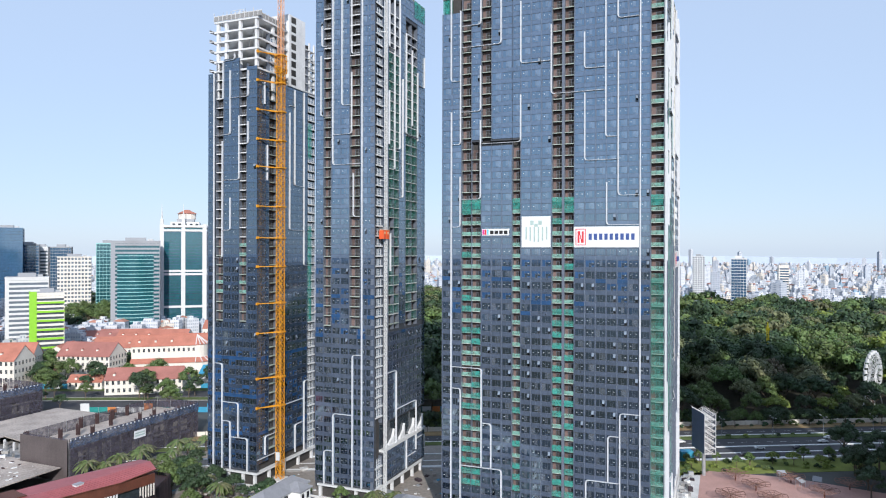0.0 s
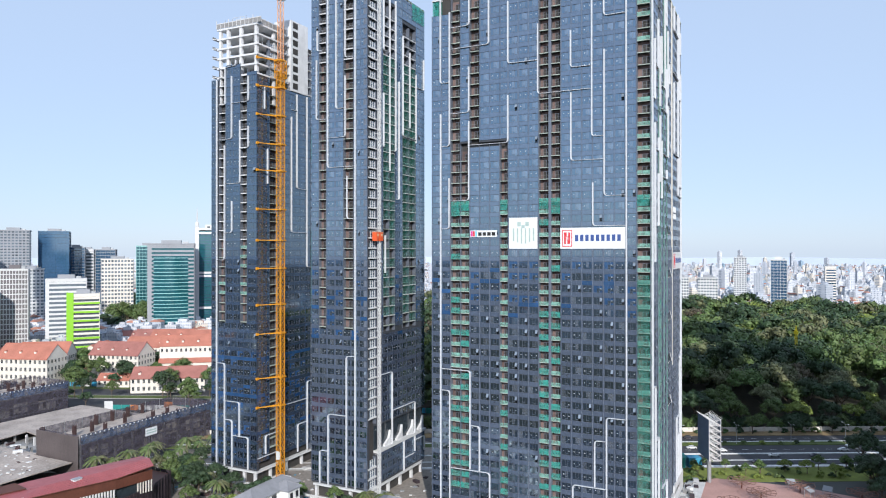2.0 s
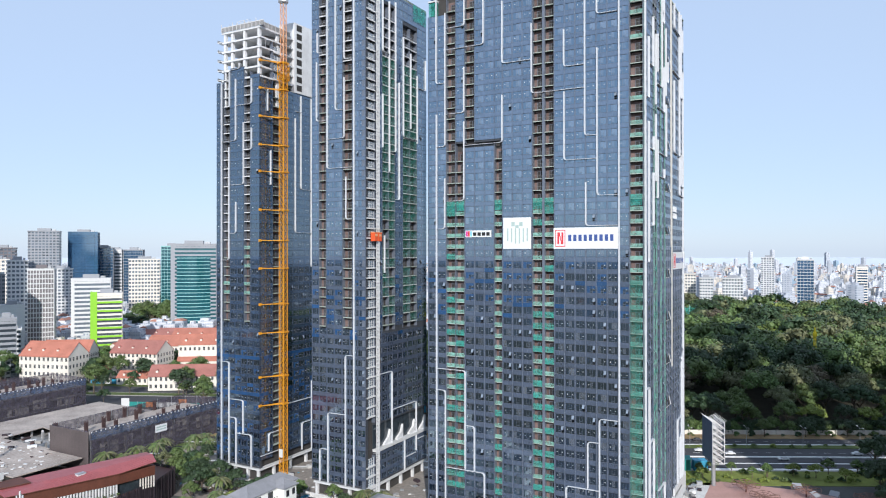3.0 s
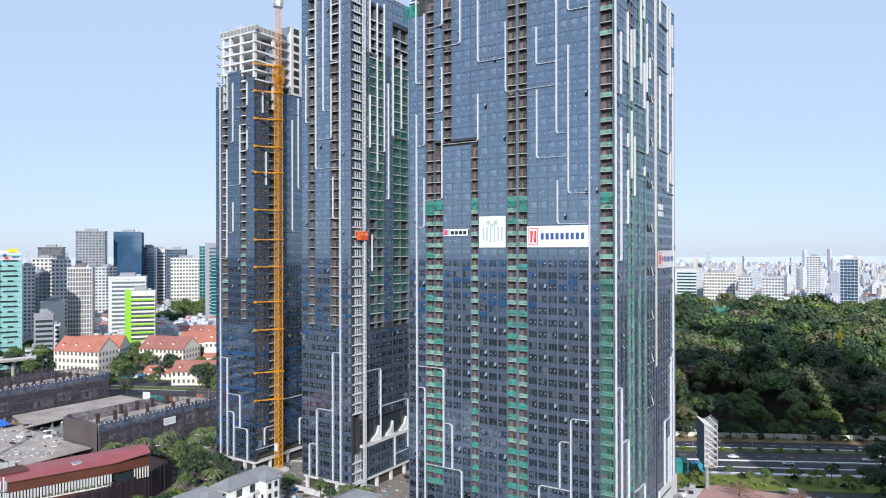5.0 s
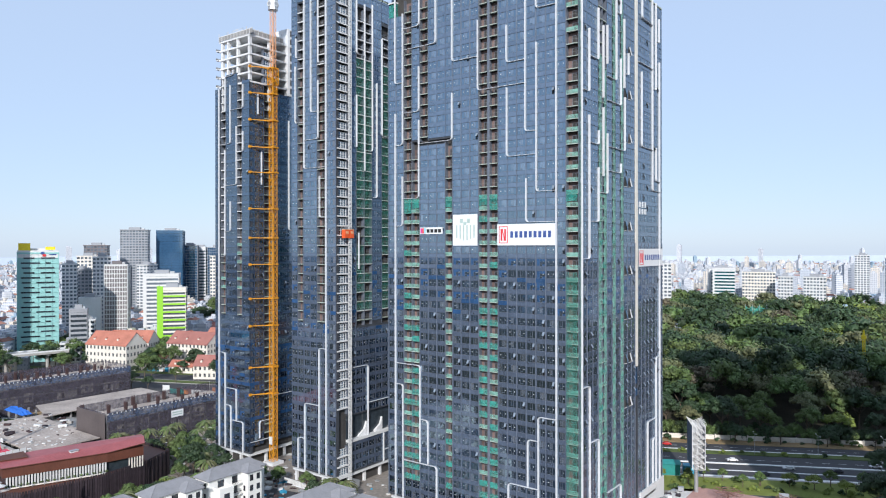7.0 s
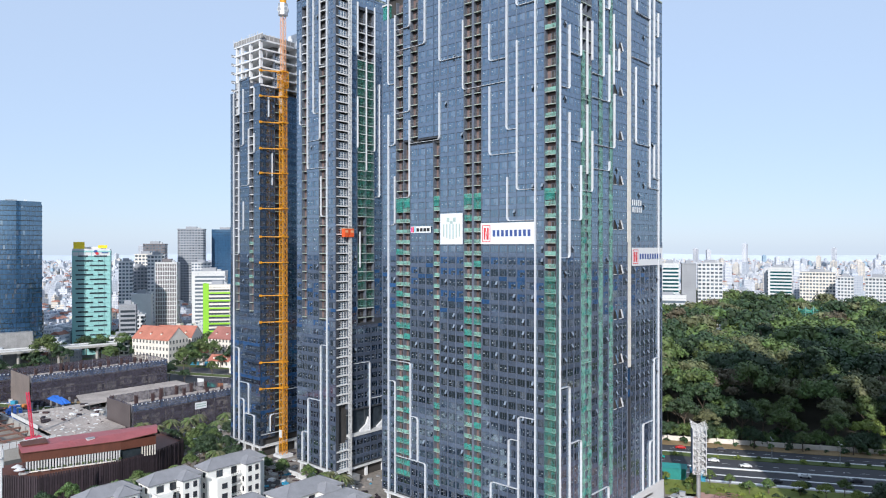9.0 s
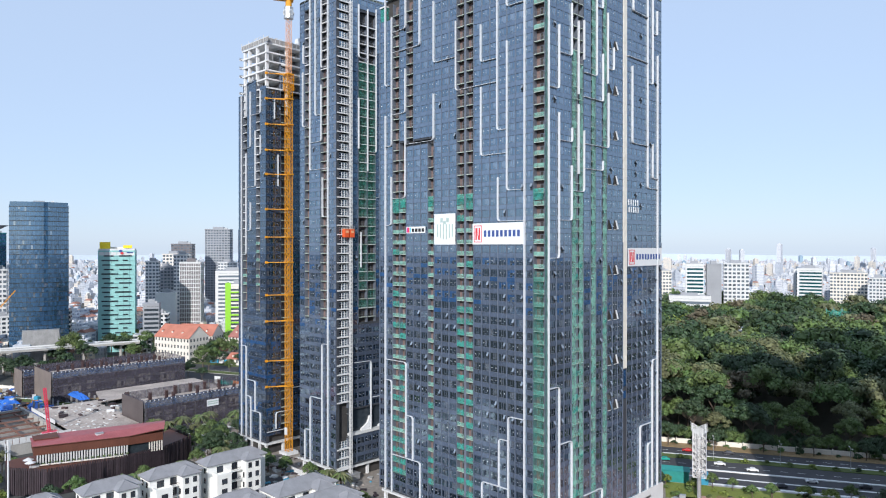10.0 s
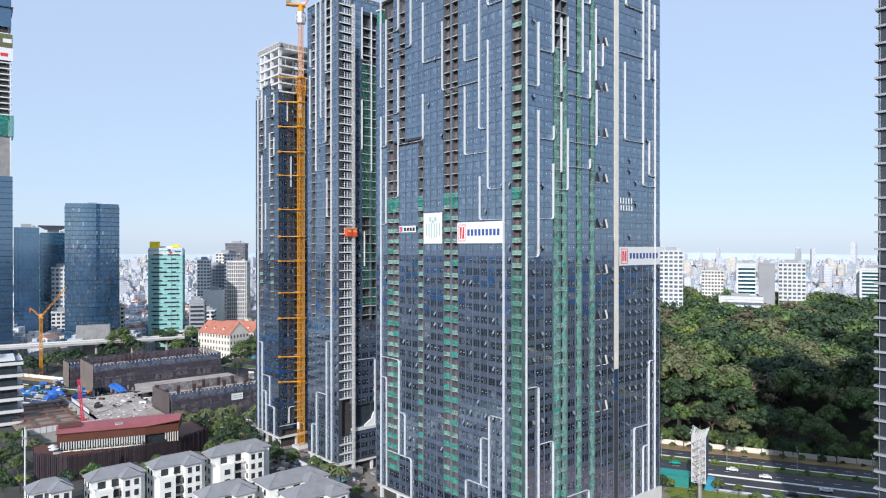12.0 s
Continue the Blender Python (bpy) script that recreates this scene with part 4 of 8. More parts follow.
for k in range(6):
    z = 158.5 + 3.62 * k
    g = Geo().box(-180 - aw.x, AX1 - aw.x, 31.5, 40, z - 0.15, z + 0.15, "concrete")
    for y in (32, 36, 39.6):
        g.box(AX1 - 0.7 - aw.x, AX1 - aw.x, y - 0.3, y + 0.3, z, z + 3.4, "concrete")
    g.box(-180 - aw.x, AX1 - 3 - aw.x, 31.5, 39.5, z, z + 3.4, "inner")
    part("rear_storey", g, rising.ob)
# edge guards and props on top
for k in range(11):
    x = -187 + 2.1 * k
    part("guard_panel", Geo().box(x + 0.1 - aw.x, x + 1.95 - aw.x, 0.1, 0.18, 180.7, 182.5, "concrete_dark").box(x - aw.x, x + 2.1 - aw.x, 0.05, 0.2, 182.5, 182.75, "white").box(x - aw.x, x + 0.16 - aw.x, 0.0, 0.22, 180.6, 184.0 if k % 3 == 0 else 183.0, "white"), rising.ob)
for k in range(8):
    y = 0.6 + 2.2 * k
    part("guard_panel", Geo().box(AX1 - 0.1 - aw.x, AX1 - aw.x, y, y + 1.9, 180.7, 182.5, "concrete_dark").box(AX1 - 0.12 - aw.x, AX1 + 0.05 - aw.x, y, y + 2.2, 182.5, 182.75, "white").box(AX1 - 0.1 - aw.x, AX1 + 0.05 - aw.x, y + 1.9, y + 2.08, 180.6, 183.2, "white"), rising.ob)
for k in range(5):
    z = 161.3 + 3.9 * k
    part("ledge", Geo().box(-189.4 - aw.x, -187.05 - aw.x, 0.3, 6.5, z - 0.15, z + 0.15, "concrete").box(-189.4 - aw.x, -189.25 - aw.x, 0.3, 6.5, z + 0.15, z + 1.1, "steel"), rising.ob, "cantilevered concrete ledge with a guard")
for k in range(5):
    x, z = (-182, -178, -171.5, -169.5, -184)[k], 161.2 + 3.9 * (k % 4)
    for j in range(4):
        part("prop", Geo().bar((x + 1.1 * j - aw.x, 2.2 + 1.3 * (j % 2), z), (x + 1.1 * j - aw.x, 2.2 + 1.3 * (j % 2), z + 3.5), 0.09, "steel", 6), rising.ob, "steel floor prop")
rngp = random.Random(11)
g = Geo()
for k in range(34):
    x, y, h = rngp.uniform(-186, -167) - aw.x, rngp.uniform(1, 18), rngp.uniform(1.5, 4.5)
    g.bar((x, y, 180.8), (x, y, 180.8 + h), 0.07, "steel")
for x0, y0, w in ((-181, 3, 6), (-176, 9, 5)):
    for i in range(4):
        for j in (0, 1):
            g.bar((x0 + i * w / 3 - aw.x, y0 + j * 2, 181), (x0 + i * w / 3 - aw.x, y0 + j * 2, 185.2), 0.09, "white")
    for z in (183, 185.2):
        for j in (0, 1):
            g.bar((x0 - aw.x, y0 + j * 2, z), (x0 + w - aw.x, y0 + j * 2, z), 0.09, "white")
part("scaffold", g, rising.ob, "white scaffold frames on the top slab")
rising.finish()

# ---- tower crane, hoist ----
def lattice(g, half, z0, z1, step, key, r=0.13, brace=0.07):
    """A square lattice mast round the z axis."""
    c = ((-half, -half), (half, -half), (half, half), (-half, half))
    for x, y in c:
        g.bar((x, y, z0), (x, y, z1), r, key)
    n = max(1, round((z1 - z0) / step))
    for k in range(n):
        a, b = z0 + (z1 - z0) * k / n, z0 + (z1 - z0) * (k + 1) / n
        for i in range(4):
            p, q = c[i], c[(i + 1) % 4]
            g.bar((*p, a), (*q, a), brace, key)
            g.bar((*p, a), (*q, b), brace, key)
            g.bar((*q, a), (*p, b), brace, key)
    return g


crane = thing("tower_crane", "tall yellow lattice tower crane tied to the unfinished tower", "crane", Matrix.Translation((-161.4, 225.4, 0)))
part("footing", Geo().box(-3, 3, -3, 3, 0, 1.2, "concrete"), crane)
part("mast", lattice(Geo(), 1.15, 1.2, 163, 2.3, "yellow", 0.15, 0.08), crane, "yellow lattice mast")
part("upper_mast", lattice(Geo(), 0.85, 163, 191, 2.6, "orange", 0.12, 0.06), crane, "pale orange upper mast")
part("collar", lattice(Geo(), 1.6, 160, 167, 2.4, "yellow", 0.16, 0.09), crane)
for z in (29.9, 41.2, 58.6, 70.0, 84.3, 95.4, 107.6, 122.9, 133.5, 144.8, 156.0, 167.0):
    g = Geo()
    g.bar((-1, 0, z), (-4.4, -8.3, z), 0.24, "yellow")
    g.bar((1, -1, z), (-4.4, -8.0, z), 0.15, "yellow")
    g.box(-1.6, 1.6, -1.6, 1.6, z - 0.25, z + 0.25, "yellow")
    g.bar((-1.2, 1, z), (-4.6, 4.0, z), 0.2, "yellow")
    g.box(-4.9, -4.3, -8.9, -7.8, z - 0.5, z + 0.5, "yellow")
    part("tie", g, crane, "yellow tie to the tower's corner")
part("notice_box", Geo().box(-0.9, 0.9, -1.6, -1.25, 8.5, 11.7, "white"), crane, "white notice box")
g = Geo()
g.prism([(2.1 * math.cos(w), 2.1 * math.sin(w)) for w in [math.pi / 8 + i * math.pi / 4 for i in range(8)]], 191.5, 196.5, "steel")
for w in range(0, 360, 90):
    c, s = math.cos(radians(w)), math.sin(radians(w))
    g.bar((c * 1.98, s * 1.98, 194), (c * 2.1, s * 2.1, 194), 1.25, "white", 12)
    g.bar((c * 2.05, s * 2.05, 194), (c * 2.14, s * 2.14, 194), 0.8, "steel", 10)
part("head_box", g, crane, "grey box with white discs")
part("slewing_ring", Geo().bar((0, 0, 196.5), (0, 0, 199.4), 1.4, "yellow", 12), crane)
g = Geo()
deck = pose(0, 0, 199.4, 0, 0, -118)
g.box(-2, 6.5, -1.4, 1.4, 0, 0.7, "yellow", deck)
g.box(4.2, 6.5, -1.6, 1.6, 0.7, 3.2, "concrete_dark", deck)
g.box(0.5, 3, -1.2, 1.2, 0.7, 2.6, "steel", deck)
part("machine_deck", g, crane, "orange machinery deck with counterweights")
part("cab", Geo().box(-2.2, 0, -2.9, -1.4, 0.3, 2.6, "white", deck).box(-2.25, -0.6, -2.95, -1.5, 1.2, 2.3, "window", deck), crane)
g = Geo()
for s in (-0.8, 0.8):
    g.bar(deck @ Vector((-2, s, 0.8)), deck @ Vector((-26, s * 0.5, 42)), 0.14, "red")
for i in range(14):
    a = i / 14
    g.bar(deck @ Vector((-2 - 24 * a, -0.8 + 0.3 * a, 0.8 + 41.2 * a)), deck @ Vector((-2 - 24 * (a + 0.07), 0.8 - 0.3 * a, 0.8 + 41.2 * (a + 0.07))), 0.06, "red")
part("jib", g, crane, "raised red luffing jib")

hoist = thing("site_hoist", "orange builder's hoist on a pale mast beside the open balconies", "hoist", Matrix.Translation((-113.9, 222.9, 0)))
part("mast", lattice(Geo(), 0.42, 0, 187, 1.5, "white", 0.11, 0.06), hoist, "pale lattice mast")
for k in range(20):
    part("tie", Geo().bar((0, 0, 8 + 9 * k), (-1.4, 0.6, 8 + 9 * k), 0.08, "steel").bar((0, -0.3, 8 + 9 * k), (-1.4, -1.0, 8 + 9 * k), 0.08, "steel"), hoist)
for s in (-1, 1):
    c = s * 1.3 - 1.1
    cage = part("cage", Geo().box(-0.9, 0.9, c - 1.0, c + 1.0, 94.8, 97.9, "red"), hoist, "orange hoist cage")
    part("roof", Geo().box(-0.95, 0.95, c - 1.05, c + 1.05, 97.9, 98.1, "orange"), cage)
    part("window", Geo().box(0.9, 0.94, c - 0.7, c + 0.7, 96.5, 97.4, "orange"), cage)
    for i in range(4):
        for x in (-0.9, 0.9):
            part("guard_post", Geo().bar((x, c - 1.0 + i * 0.66, 98.1), (x, c - 1.0 + i * 0.66, 99.1), 0.05, "steel"), cage)
    part("guard_rail", Geo().bar((0.9, c - 1.0, 99.1), (0.9, c + 1.0, 99.1), 0.05, "steel"), cage)
part("base_cage", Geo().box(-1.8, 1.8, -3.2, 3.2, 0, 2.6, "steel").box(-2, 2, -3.4, 3.4, 2.6, 2.8, "steel"), hoist)

# ---- ground, roads, plaza ----
whole("ground", Geo().face([(-6000, -6000, -0.06), (6000, -6000, -0.06), (6000, 6000, -0.06), (-6000, 6000, -0.06)], "city_floor"), "pale city ground to the horizon", "ground", kind="structure")
ROAD = pose(0, 0, 0, 0, 0, 27.3)      # x runs along the avenue beside the park


def strip(name, label, category, n0, n1, z0, z1, key, a=-330, b=620, at=ROAD):
    return whole(name, Geo().box(a, b, n0, n1, z0, z1, key, at), label, category, kind="structure")


strip("road", "dark asphalt avenue along the park", "road", 287, 335, -0.5, 0.02, "asphalt")
strip("pavement", "dry grass strip under the park wall", "verge", 335, 342.5, -0.5, 0.18, "dry_grass")
strip("pavement", "green verge beside the avenue", "verge", 268, 285.5, -0.5, 0.1, "lawn", 118)
strip("pavement", "pale footway beside the avenue", "pavement", 285.5, 287, -0.5, 0.14, "pave")
for n0, n1 in ((323.6, 324.6), (304.5, 305.6)):
    strip("kerb", "white painted kerb", "kerb", n0, n1, -0.2, 0.35, "line")
strip("kerb", "white painted kerb", "kerb", 295.6, 296.7, -0.2, 0.06, "line")
strip("kerb", "white painted kerb", "kerb", 287.0, 289.2, -0.2, 0.06, "line")
strip("median", "planted median of the avenue", "verge", 318.5, 323.6, -0.2, 0.25, "grass")
for n in (311.8, 330.2):
    for i in range(36, 84):
        whole("lane_mark", Geo().box(-260 + i * 6.5, -257 + i * 6.5, n - 0.1, n + 0.1, 0.021, 0.03, "line", ROAD), "white lane dash", "road marking", group="lane dashes", kind="structure")
g = Geo()
for i in range(130):
    g.box(-330 + i * 7.2, -330 + i * 7.2 + 6.7, 342.6, 342.9, 0, 2.3, "wall_cream", ROAD)
    g.box(-330.25 + i * 7.2, -329.75 + i * 7.2 - 0.05, 342.45, 343.05, 0, 2.6, "wall_cream", ROAD)
whole("park_wall", g, "cream park wall with posts", "wall", kind="structure")
# plaza
whole("plaza", Geo().prism([(-9, 303), (24, 307), (60, 300), (90, 268), (60, 215), (-9, 215)], -0.4, 0.12, "plaza"), "terracotta paved plaza", "plaza", kind="structure")
whole("pavement", Geo().prism([(-16.3, 216), (-9, 216), (-9, 300), (-16.3, 296)], -0.4, 0.1, "pave_white"), "pale paved path beside the tower", "pavement", kind="structure")
whole("site_yard", Geo().prism([(-200, 190), (-60, 196), (-16.5, 200), (-16.5, 330), (-120, 300), (-215, 300), (-232, 230)], -0.4, 0.04, "ground"), "bare earth of the building site", "ground", kind="structure")
# unseen dark ground, added so the lower facades reflect something dark
whole("near_ground", Geo().prism([(-58, -260), (420, -260), (420, 212), (90, 266), (60, 214), (-9, 214), (-16, 199), (-58, 196)], -0.5, -0.01, "asphalt"), "unseen dark asphalt sheet added to darken the facades' reflections", "ground", kind="structure")
whole("near_ground", Geo().prism([(-420, -260), (-58.5, -260), (-58.5, 99), (-420, 99)], -0.5, -0.01, "litter"), "unseen dark ground sheet added to darken the glass reflections", "ground", kind="structure")
rngf = random.Random(31)
g = Geo()
for k in range(260):
    x, y = (rngf.uniform(-196, -92), rngf.uniform(197, 213)) if k % 5 < 3 else (rngf.uniform(-163, -142), rngf.uniform(212, 258)) if k % 5 == 3 else (rngf.uniform(-112, -92), rngf.uniform(214, 262))
    q = rngf.uniform(0.2, 0.9)
    g.box(-q * rngf.uniform(0.6, 3.0), q, -q, q * rngf.uniform(0.5, 1.4), 0.03, 0.05 + q * rngf.uniform(0.3, 1.1), rngf.choice(("pave_white", "pave", "white", "dusty", "rebar", "steel", "blue_board", "slat")), pose(x, y, 0, 0, 0, rngf.uniform(0, 180)))
whole("site_rubble", g, "pale rubble and building waste round the towers' feet", "rubble", kind="stuff")
for k in range(18):
    whole("site_barrier", Geo().box(0.05, 3.9, -0.12, 0.12, 0, 1.9, "pave_white").box(0, 4.0, -0.16, 0.16, 1.9, 2.05, "white").box(0.05, 3.9, -0.4, 0.4, 0, 0.25, "concrete"), "pale sheet barrier before the tower's foot", "barrier", pose(-190 + 4.05 * k, 212.6, 0.04, 0, 0, 0), "foot barriers")
# boulevard by the old houses
BOUL = pose(0, 0, 0, 0, 0, 24)


def bstrip(name, label, category, n0, n1, z0, z1, key):
    return whole(name, Geo().box(-420, 60, n0, n1, z0, z1, key, BOUL), label, category, kind="structure")


bstrip("boulevard", "asphalt boulevard before the old houses", "road", 396, 446, -0.5, 0.03, "asphalt")
bstrip("verge", "planted median of the boulevard", "verge", 418, 426, -0.3, 0.25, "grass")
bstrip("kerb", "pale kerb of the boulevard", "kerb", 417.4, 418, -0.3, 0.3, "pave")
bstrip("kerb", "pale kerb of the boulevard", "kerb", 426, 426.6, -0.3, 0.3, "pave")
bstrip("verge", "grass verge of the boulevard", "verge", 446, 454, -0.3, 0.15, "grass")

# ---- villas ----
def villa(x0, y0, w, d, h=14.4):
    """White four-storey villa in a terrace: hipped grey roof, one roofed bay, one lower bay with a roof terrace, windows and balconies."""
    w -= 1.0
    ob = thing("villa", "white four-storey villa with a grey hipped roof", "house", Matrix.Translation((x0, y0, 0)), "row of white villas")

    def hip(name, a, b, c, e, z, rise, over=0.6):
        a, b, c, e = a - over, b + over, c - over, e + over
        m = min(b - a, e - c) / 2
        if b - a > e - c:
            r0, r1 = (a + m, (c + e) / 2, z + rise), (b - m, (c + e) / 2, z + rise)
        else:
            r0, r1 = ((a + b) / 2, c + m, z + rise), ((a + b) / 2, e - m, z + rise)
        vs = [(a, c, z), (b, c, z), (b, e, z), (a, e, z), r0, r1, (a, c, z - 0.3), (b, c, z - 0.3), (b, e, z - 0.3), (a, e, z - 0.3)]
        if b - a > e - c:
            fs = [(0, 1, 5, 4), (1, 2, 5), (2, 3, 4, 5), (3, 0, 4)]
        else:
            fs = [(0, 1, 4), (1, 2, 5, 4), (2, 3, 5), (3, 0, 4, 5)]
        fs += [(6, 7, 1, 0), (7, 8, 2, 1), (8, 9, 3, 2), (9, 6, 0, 3), (9, 8, 7, 6)]
        roof = part(name, Geo().solid(vs, fs, "roof_grey"), ob, "grey tiled hipped roof")
        part("ridge_cap", Geo().bar(r0, r1, 0.16, "roof_grey", 6), roof)
        for p, q in ((vs[0], r0), (vs[1], r0 if b - a <= e - c else r1), (vs[2], r1), (vs[3], r1 if b - a <= e - c else r0)):
            part("hip_cap", Geo().bar(p, q, 0.11, "roof_grey", 5), roof)

    wall = Geo().box(0, w, 0, d, 0, h, "villa_white").box(-0.2, w + 0.2, -0.2, d + 0.2, h - 0.55, h - 0.3, "villa_white")
    for z in (3.5, 7.0, 10.5):
        wall.box(-0.08, w + 0.08, -0.08, d + 0.08, z, z + 0.22, "villa_white")
    part("wall", wall, ob)
    hip("roof", 0, w, 0, d, h, 2.6)
    tall, low = d * 0.70, d * 0.20
    bay = Geo().box(w - 0.3, w + 3.4, tall - 2.9, tall + 2.9, 0, h - 0.1, "villa_white")
    for z in (3.5, 7.0, 10.5):
        bay.box(w, w + 3.48, tall - 2.98, tall + 2.98, z, z + 0.22, "villa_white")
    part("bay", bay, ob)
    hip("bay_roof", w - 3.4, w + 3.4, tall - 2.9, tall + 2.9, h + 0.1, 2.0, 0.6)
    bay = Geo().box(w - 0.3, w + 3.4, low - 2.7, low + 2.7, 0, 10.7, "villa_white")
    for a, b, c, e in ((w, w + 3.5, low - 2.8, low - 2.55), (w, w + 3.5, low + 2.55, low + 2.8), (w + 3.25, w + 3.5, low - 2.55, low + 2.55)):
        bay.box(a, b, c, e, 10.7, 11.7, "villa_white")
    part("terrace_bay", bay, ob, "lower bay with a walled roof terrace")

    def opening(at, wide, tall_, sill=True):
        win = part("window", Geo().relief((-wide / 2, -wide / 2 + 0.08, -0.05, 0.05, wide / 2 - 0.08, wide / 2), (0, 0.08, tall_ * 0.66, tall_ * 0.7, tall_ - 0.08, tall_),
                   lambda i, j: (-0.11, "slat") if i in (0, 2, 4) or j in (0, 2, 4) else (-0.04, "window")), ob, m=at)
        if sill:
            part("sill", Geo().box(-wide / 2 - 0.15, wide / 2 + 0.15, -0.22, 0, -0.15, 0, "villa_white"), win)

    mid = (tall - 2.9 + low + 2.7) / 2
    for k in range(4):
        z = 0.9 + 3.5 * k
        opening(pose(w + 3.4, tall - 1.4, z, 0, 0, 90), 1.4, 2.0)
        opening(pose(w + 3.4, tall + 1.4, z, 0, 0, 90), 1.4, 2.0)
        opening(pose(w * 0.28, 0, z), 1.2, 1.9)
        opening(pose(w * 0.72, 0, z), 1.2, 1.9)
        if k < 3:
            opening(pose(w + 3.4, low, z, 0, 0, 90), 2.1, 1.9)
            opening(pose(w + 1.7, tall - 2.9, z), 1.0, 1.9)
        else:
            opening(pose(w, low, z - 0.2, 0, 0, 90), 2.4, 2.3, False)
        opening(pose(w, mid, z - 0.3, 0, 0, 90), 2.2, 2.5, False)
        if k:
            b = part("balcony", Geo().box(-1.9, 1.9, -1.5, 0, -0.18, 0.05, "villa_white"), ob, m=pose(w + 0.02, mid, z - 0.5, 0, 0, 90))
            g = Geo()
            for i in range(14):
                g.box(-1.85 + i * 0.28, -1.82 + i * 0.28, -1.47, -1.44, 0.05, 1.05, "slat")
            g.box(-1.9, 1.9, -1.5, -1.42, 1.0, 1.08, "slat")
            part("railing", g, b, "dark metal railing")
    return ob


for y, d in ((113.4, 11.4), (130.4, 17.0), (150.4, 17.8), (170.6, 22.6)):
    villa(-134.8, y, 8.6, d)
villa(-95.4, 153.0, 8.8, 16.2)
villa(-94.2, 172.0, 11.6, 21.4)
villa(-78.4, 173.0, 11.0, 19.0)
whole("villa_lane", Geo().prism([(-142, 100), (-55, 100), (-50, 205), (-100, 214), (-142, 205)], -0.4, 0.05, "asphalt"), "asphalt lane between the villas", "road", kind="structure")

def SHRUB_POT(x, y):
    g, r = Geo(), random.Random(round(x * 31))
    g.bar((x, y, 9.2), (x, y, 9.7), 0.25, "slat", 8, 0.32)
    for k in range(22):
        w, u = r.uniform(0, 6.283), r.uniform(0.2, 1.0)
        c, s, q = math.cos(w), math.sin(w), r.uniform(0.4, 0.8)
        g.face([(x, y, 9.7), (x + c * q * u - s * 0.14, y + s * q * u + c * 0.14, 9.9 + 0.8 * u), (x + c * q * 1.3, y + s * q * 1.3, 9.7 + 0.9 * u), (x + c * q * u + s * 0.14, y + s * q * u - c * 0.14, 9.85 + 0.8 * u)], "leaf_b")
    return g


# ---- restaurant with the maroon roof ----
rest = thing("restaurant", "low restaurant with maroon roof over a dark slatted base", "building", Matrix.Translation((-190, 155, 0)))
BASE = [(-0.5, -30.0), (11.5, -20.5), (14.2, 5.0), (12.5, 22.0), (5.5, 36.5), (-14, 36), (-14, -28)]
part("base", Geo().prism(BASE, 0, 9.2, "slat", "rust"), rest, "dark base storey with a timber terrace")
slat_mesh = Geo().relief((-0.32, -0.3, 0.3, 0.32), (0, 0.02, 10.2, 10.25), lambda i, j: (0.0 if i == 1 and j == 1 else 0.12, "slat")).mesh("slat")
spots = []
for i in range(5):
    p, q = Vector(BASE[i]), Vector(BASE[(i + 1) % 7])
    n = int((q - p).length / 0.85)
    ang = math.degrees(math.atan2(q.y - p.y, q.x - p.x))
    for k in range(n):
        c = p + (q - p) * ((k + 0.5) / n)
        spots.append(pose(c.x, c.y, 0, 0, 0, ang) @ pose(0, -0.2 - 0.08 * (k % 3), 0))
pieces("slat", slat_mesh, spots, rest, Vector((60, -60, 20)))
UP = [(-13, -19.5), (1.5, -22.5), (12.2, 8.0), (14.5, 20.5), (1.5, 26.5)]
part("hall", Geo().prism([(x * 0.9, y * 0.95) for x, y in UP], 9.2, 13.2, "window"), rest, "glazed dining hall")
part("fascia", Geo().prism(UP, 13.2, 16.4, "rust"), rest, "rust brown fascia")
g = Geo()
g.solid([(-13.3, -19.8, 16.5), (1.8, -22.9, 16.5), (7.0, -7.5, 16.5), (12.6, 8.0, 16.6), (14.9, 20.8, 17.6), (1.5, 26.9, 17.6), (-4.0, 5.5, 17.8), (-8.8, -8.0, 17.5),
         (0.2, -8.2, 17.6), (5.6, 9.5, 17.9), (9.5, 23.5, 18.9), (-6.5, -21.2, 17.0)],
        ((0, 1, 11), (1, 2, 8, 11), (0, 11, 8, 7), (2, 3, 9, 8), (7, 8, 9, 6), (3, 4, 10, 9), (6, 9, 10, 5)), "maroon")
part("roof", g, rest, "folded maroon metal roof")
for k in range(44):
    a = k / 43
    y = -22.0 + 42.0 * a
    lo = Vector((1.8, -22.9, 16.6)).lerp(Vector((12.6, 8.0, 16.7)), (y + 22.9) / 30.9) if y < 8 else Vector((12.6, 8.0, 16.7)).lerp(Vector((14.9, 20.8, 17.7)), (y - 8) / 12.8)
    hi = Vector((-6.5, -21.2, 17.05)).lerp(Vector((0.2, -8.2, 17.65)), (y + 22) / 13.6) if y < -8.4 else Vector((0.2, -8.2, 17.65)).lerp(Vector((5.6, 9.5, 17.95)), (y + 8.4) / 17.9) if y < 9.5 else Vector((5.6, 9.5, 17.95)).lerp(Vector((9.5, 23.5, 18.95)), (y - 9.5) / 14)
    part("roof_seam", Geo().bar(lo, hi, 0.09, "maroon"), rest)
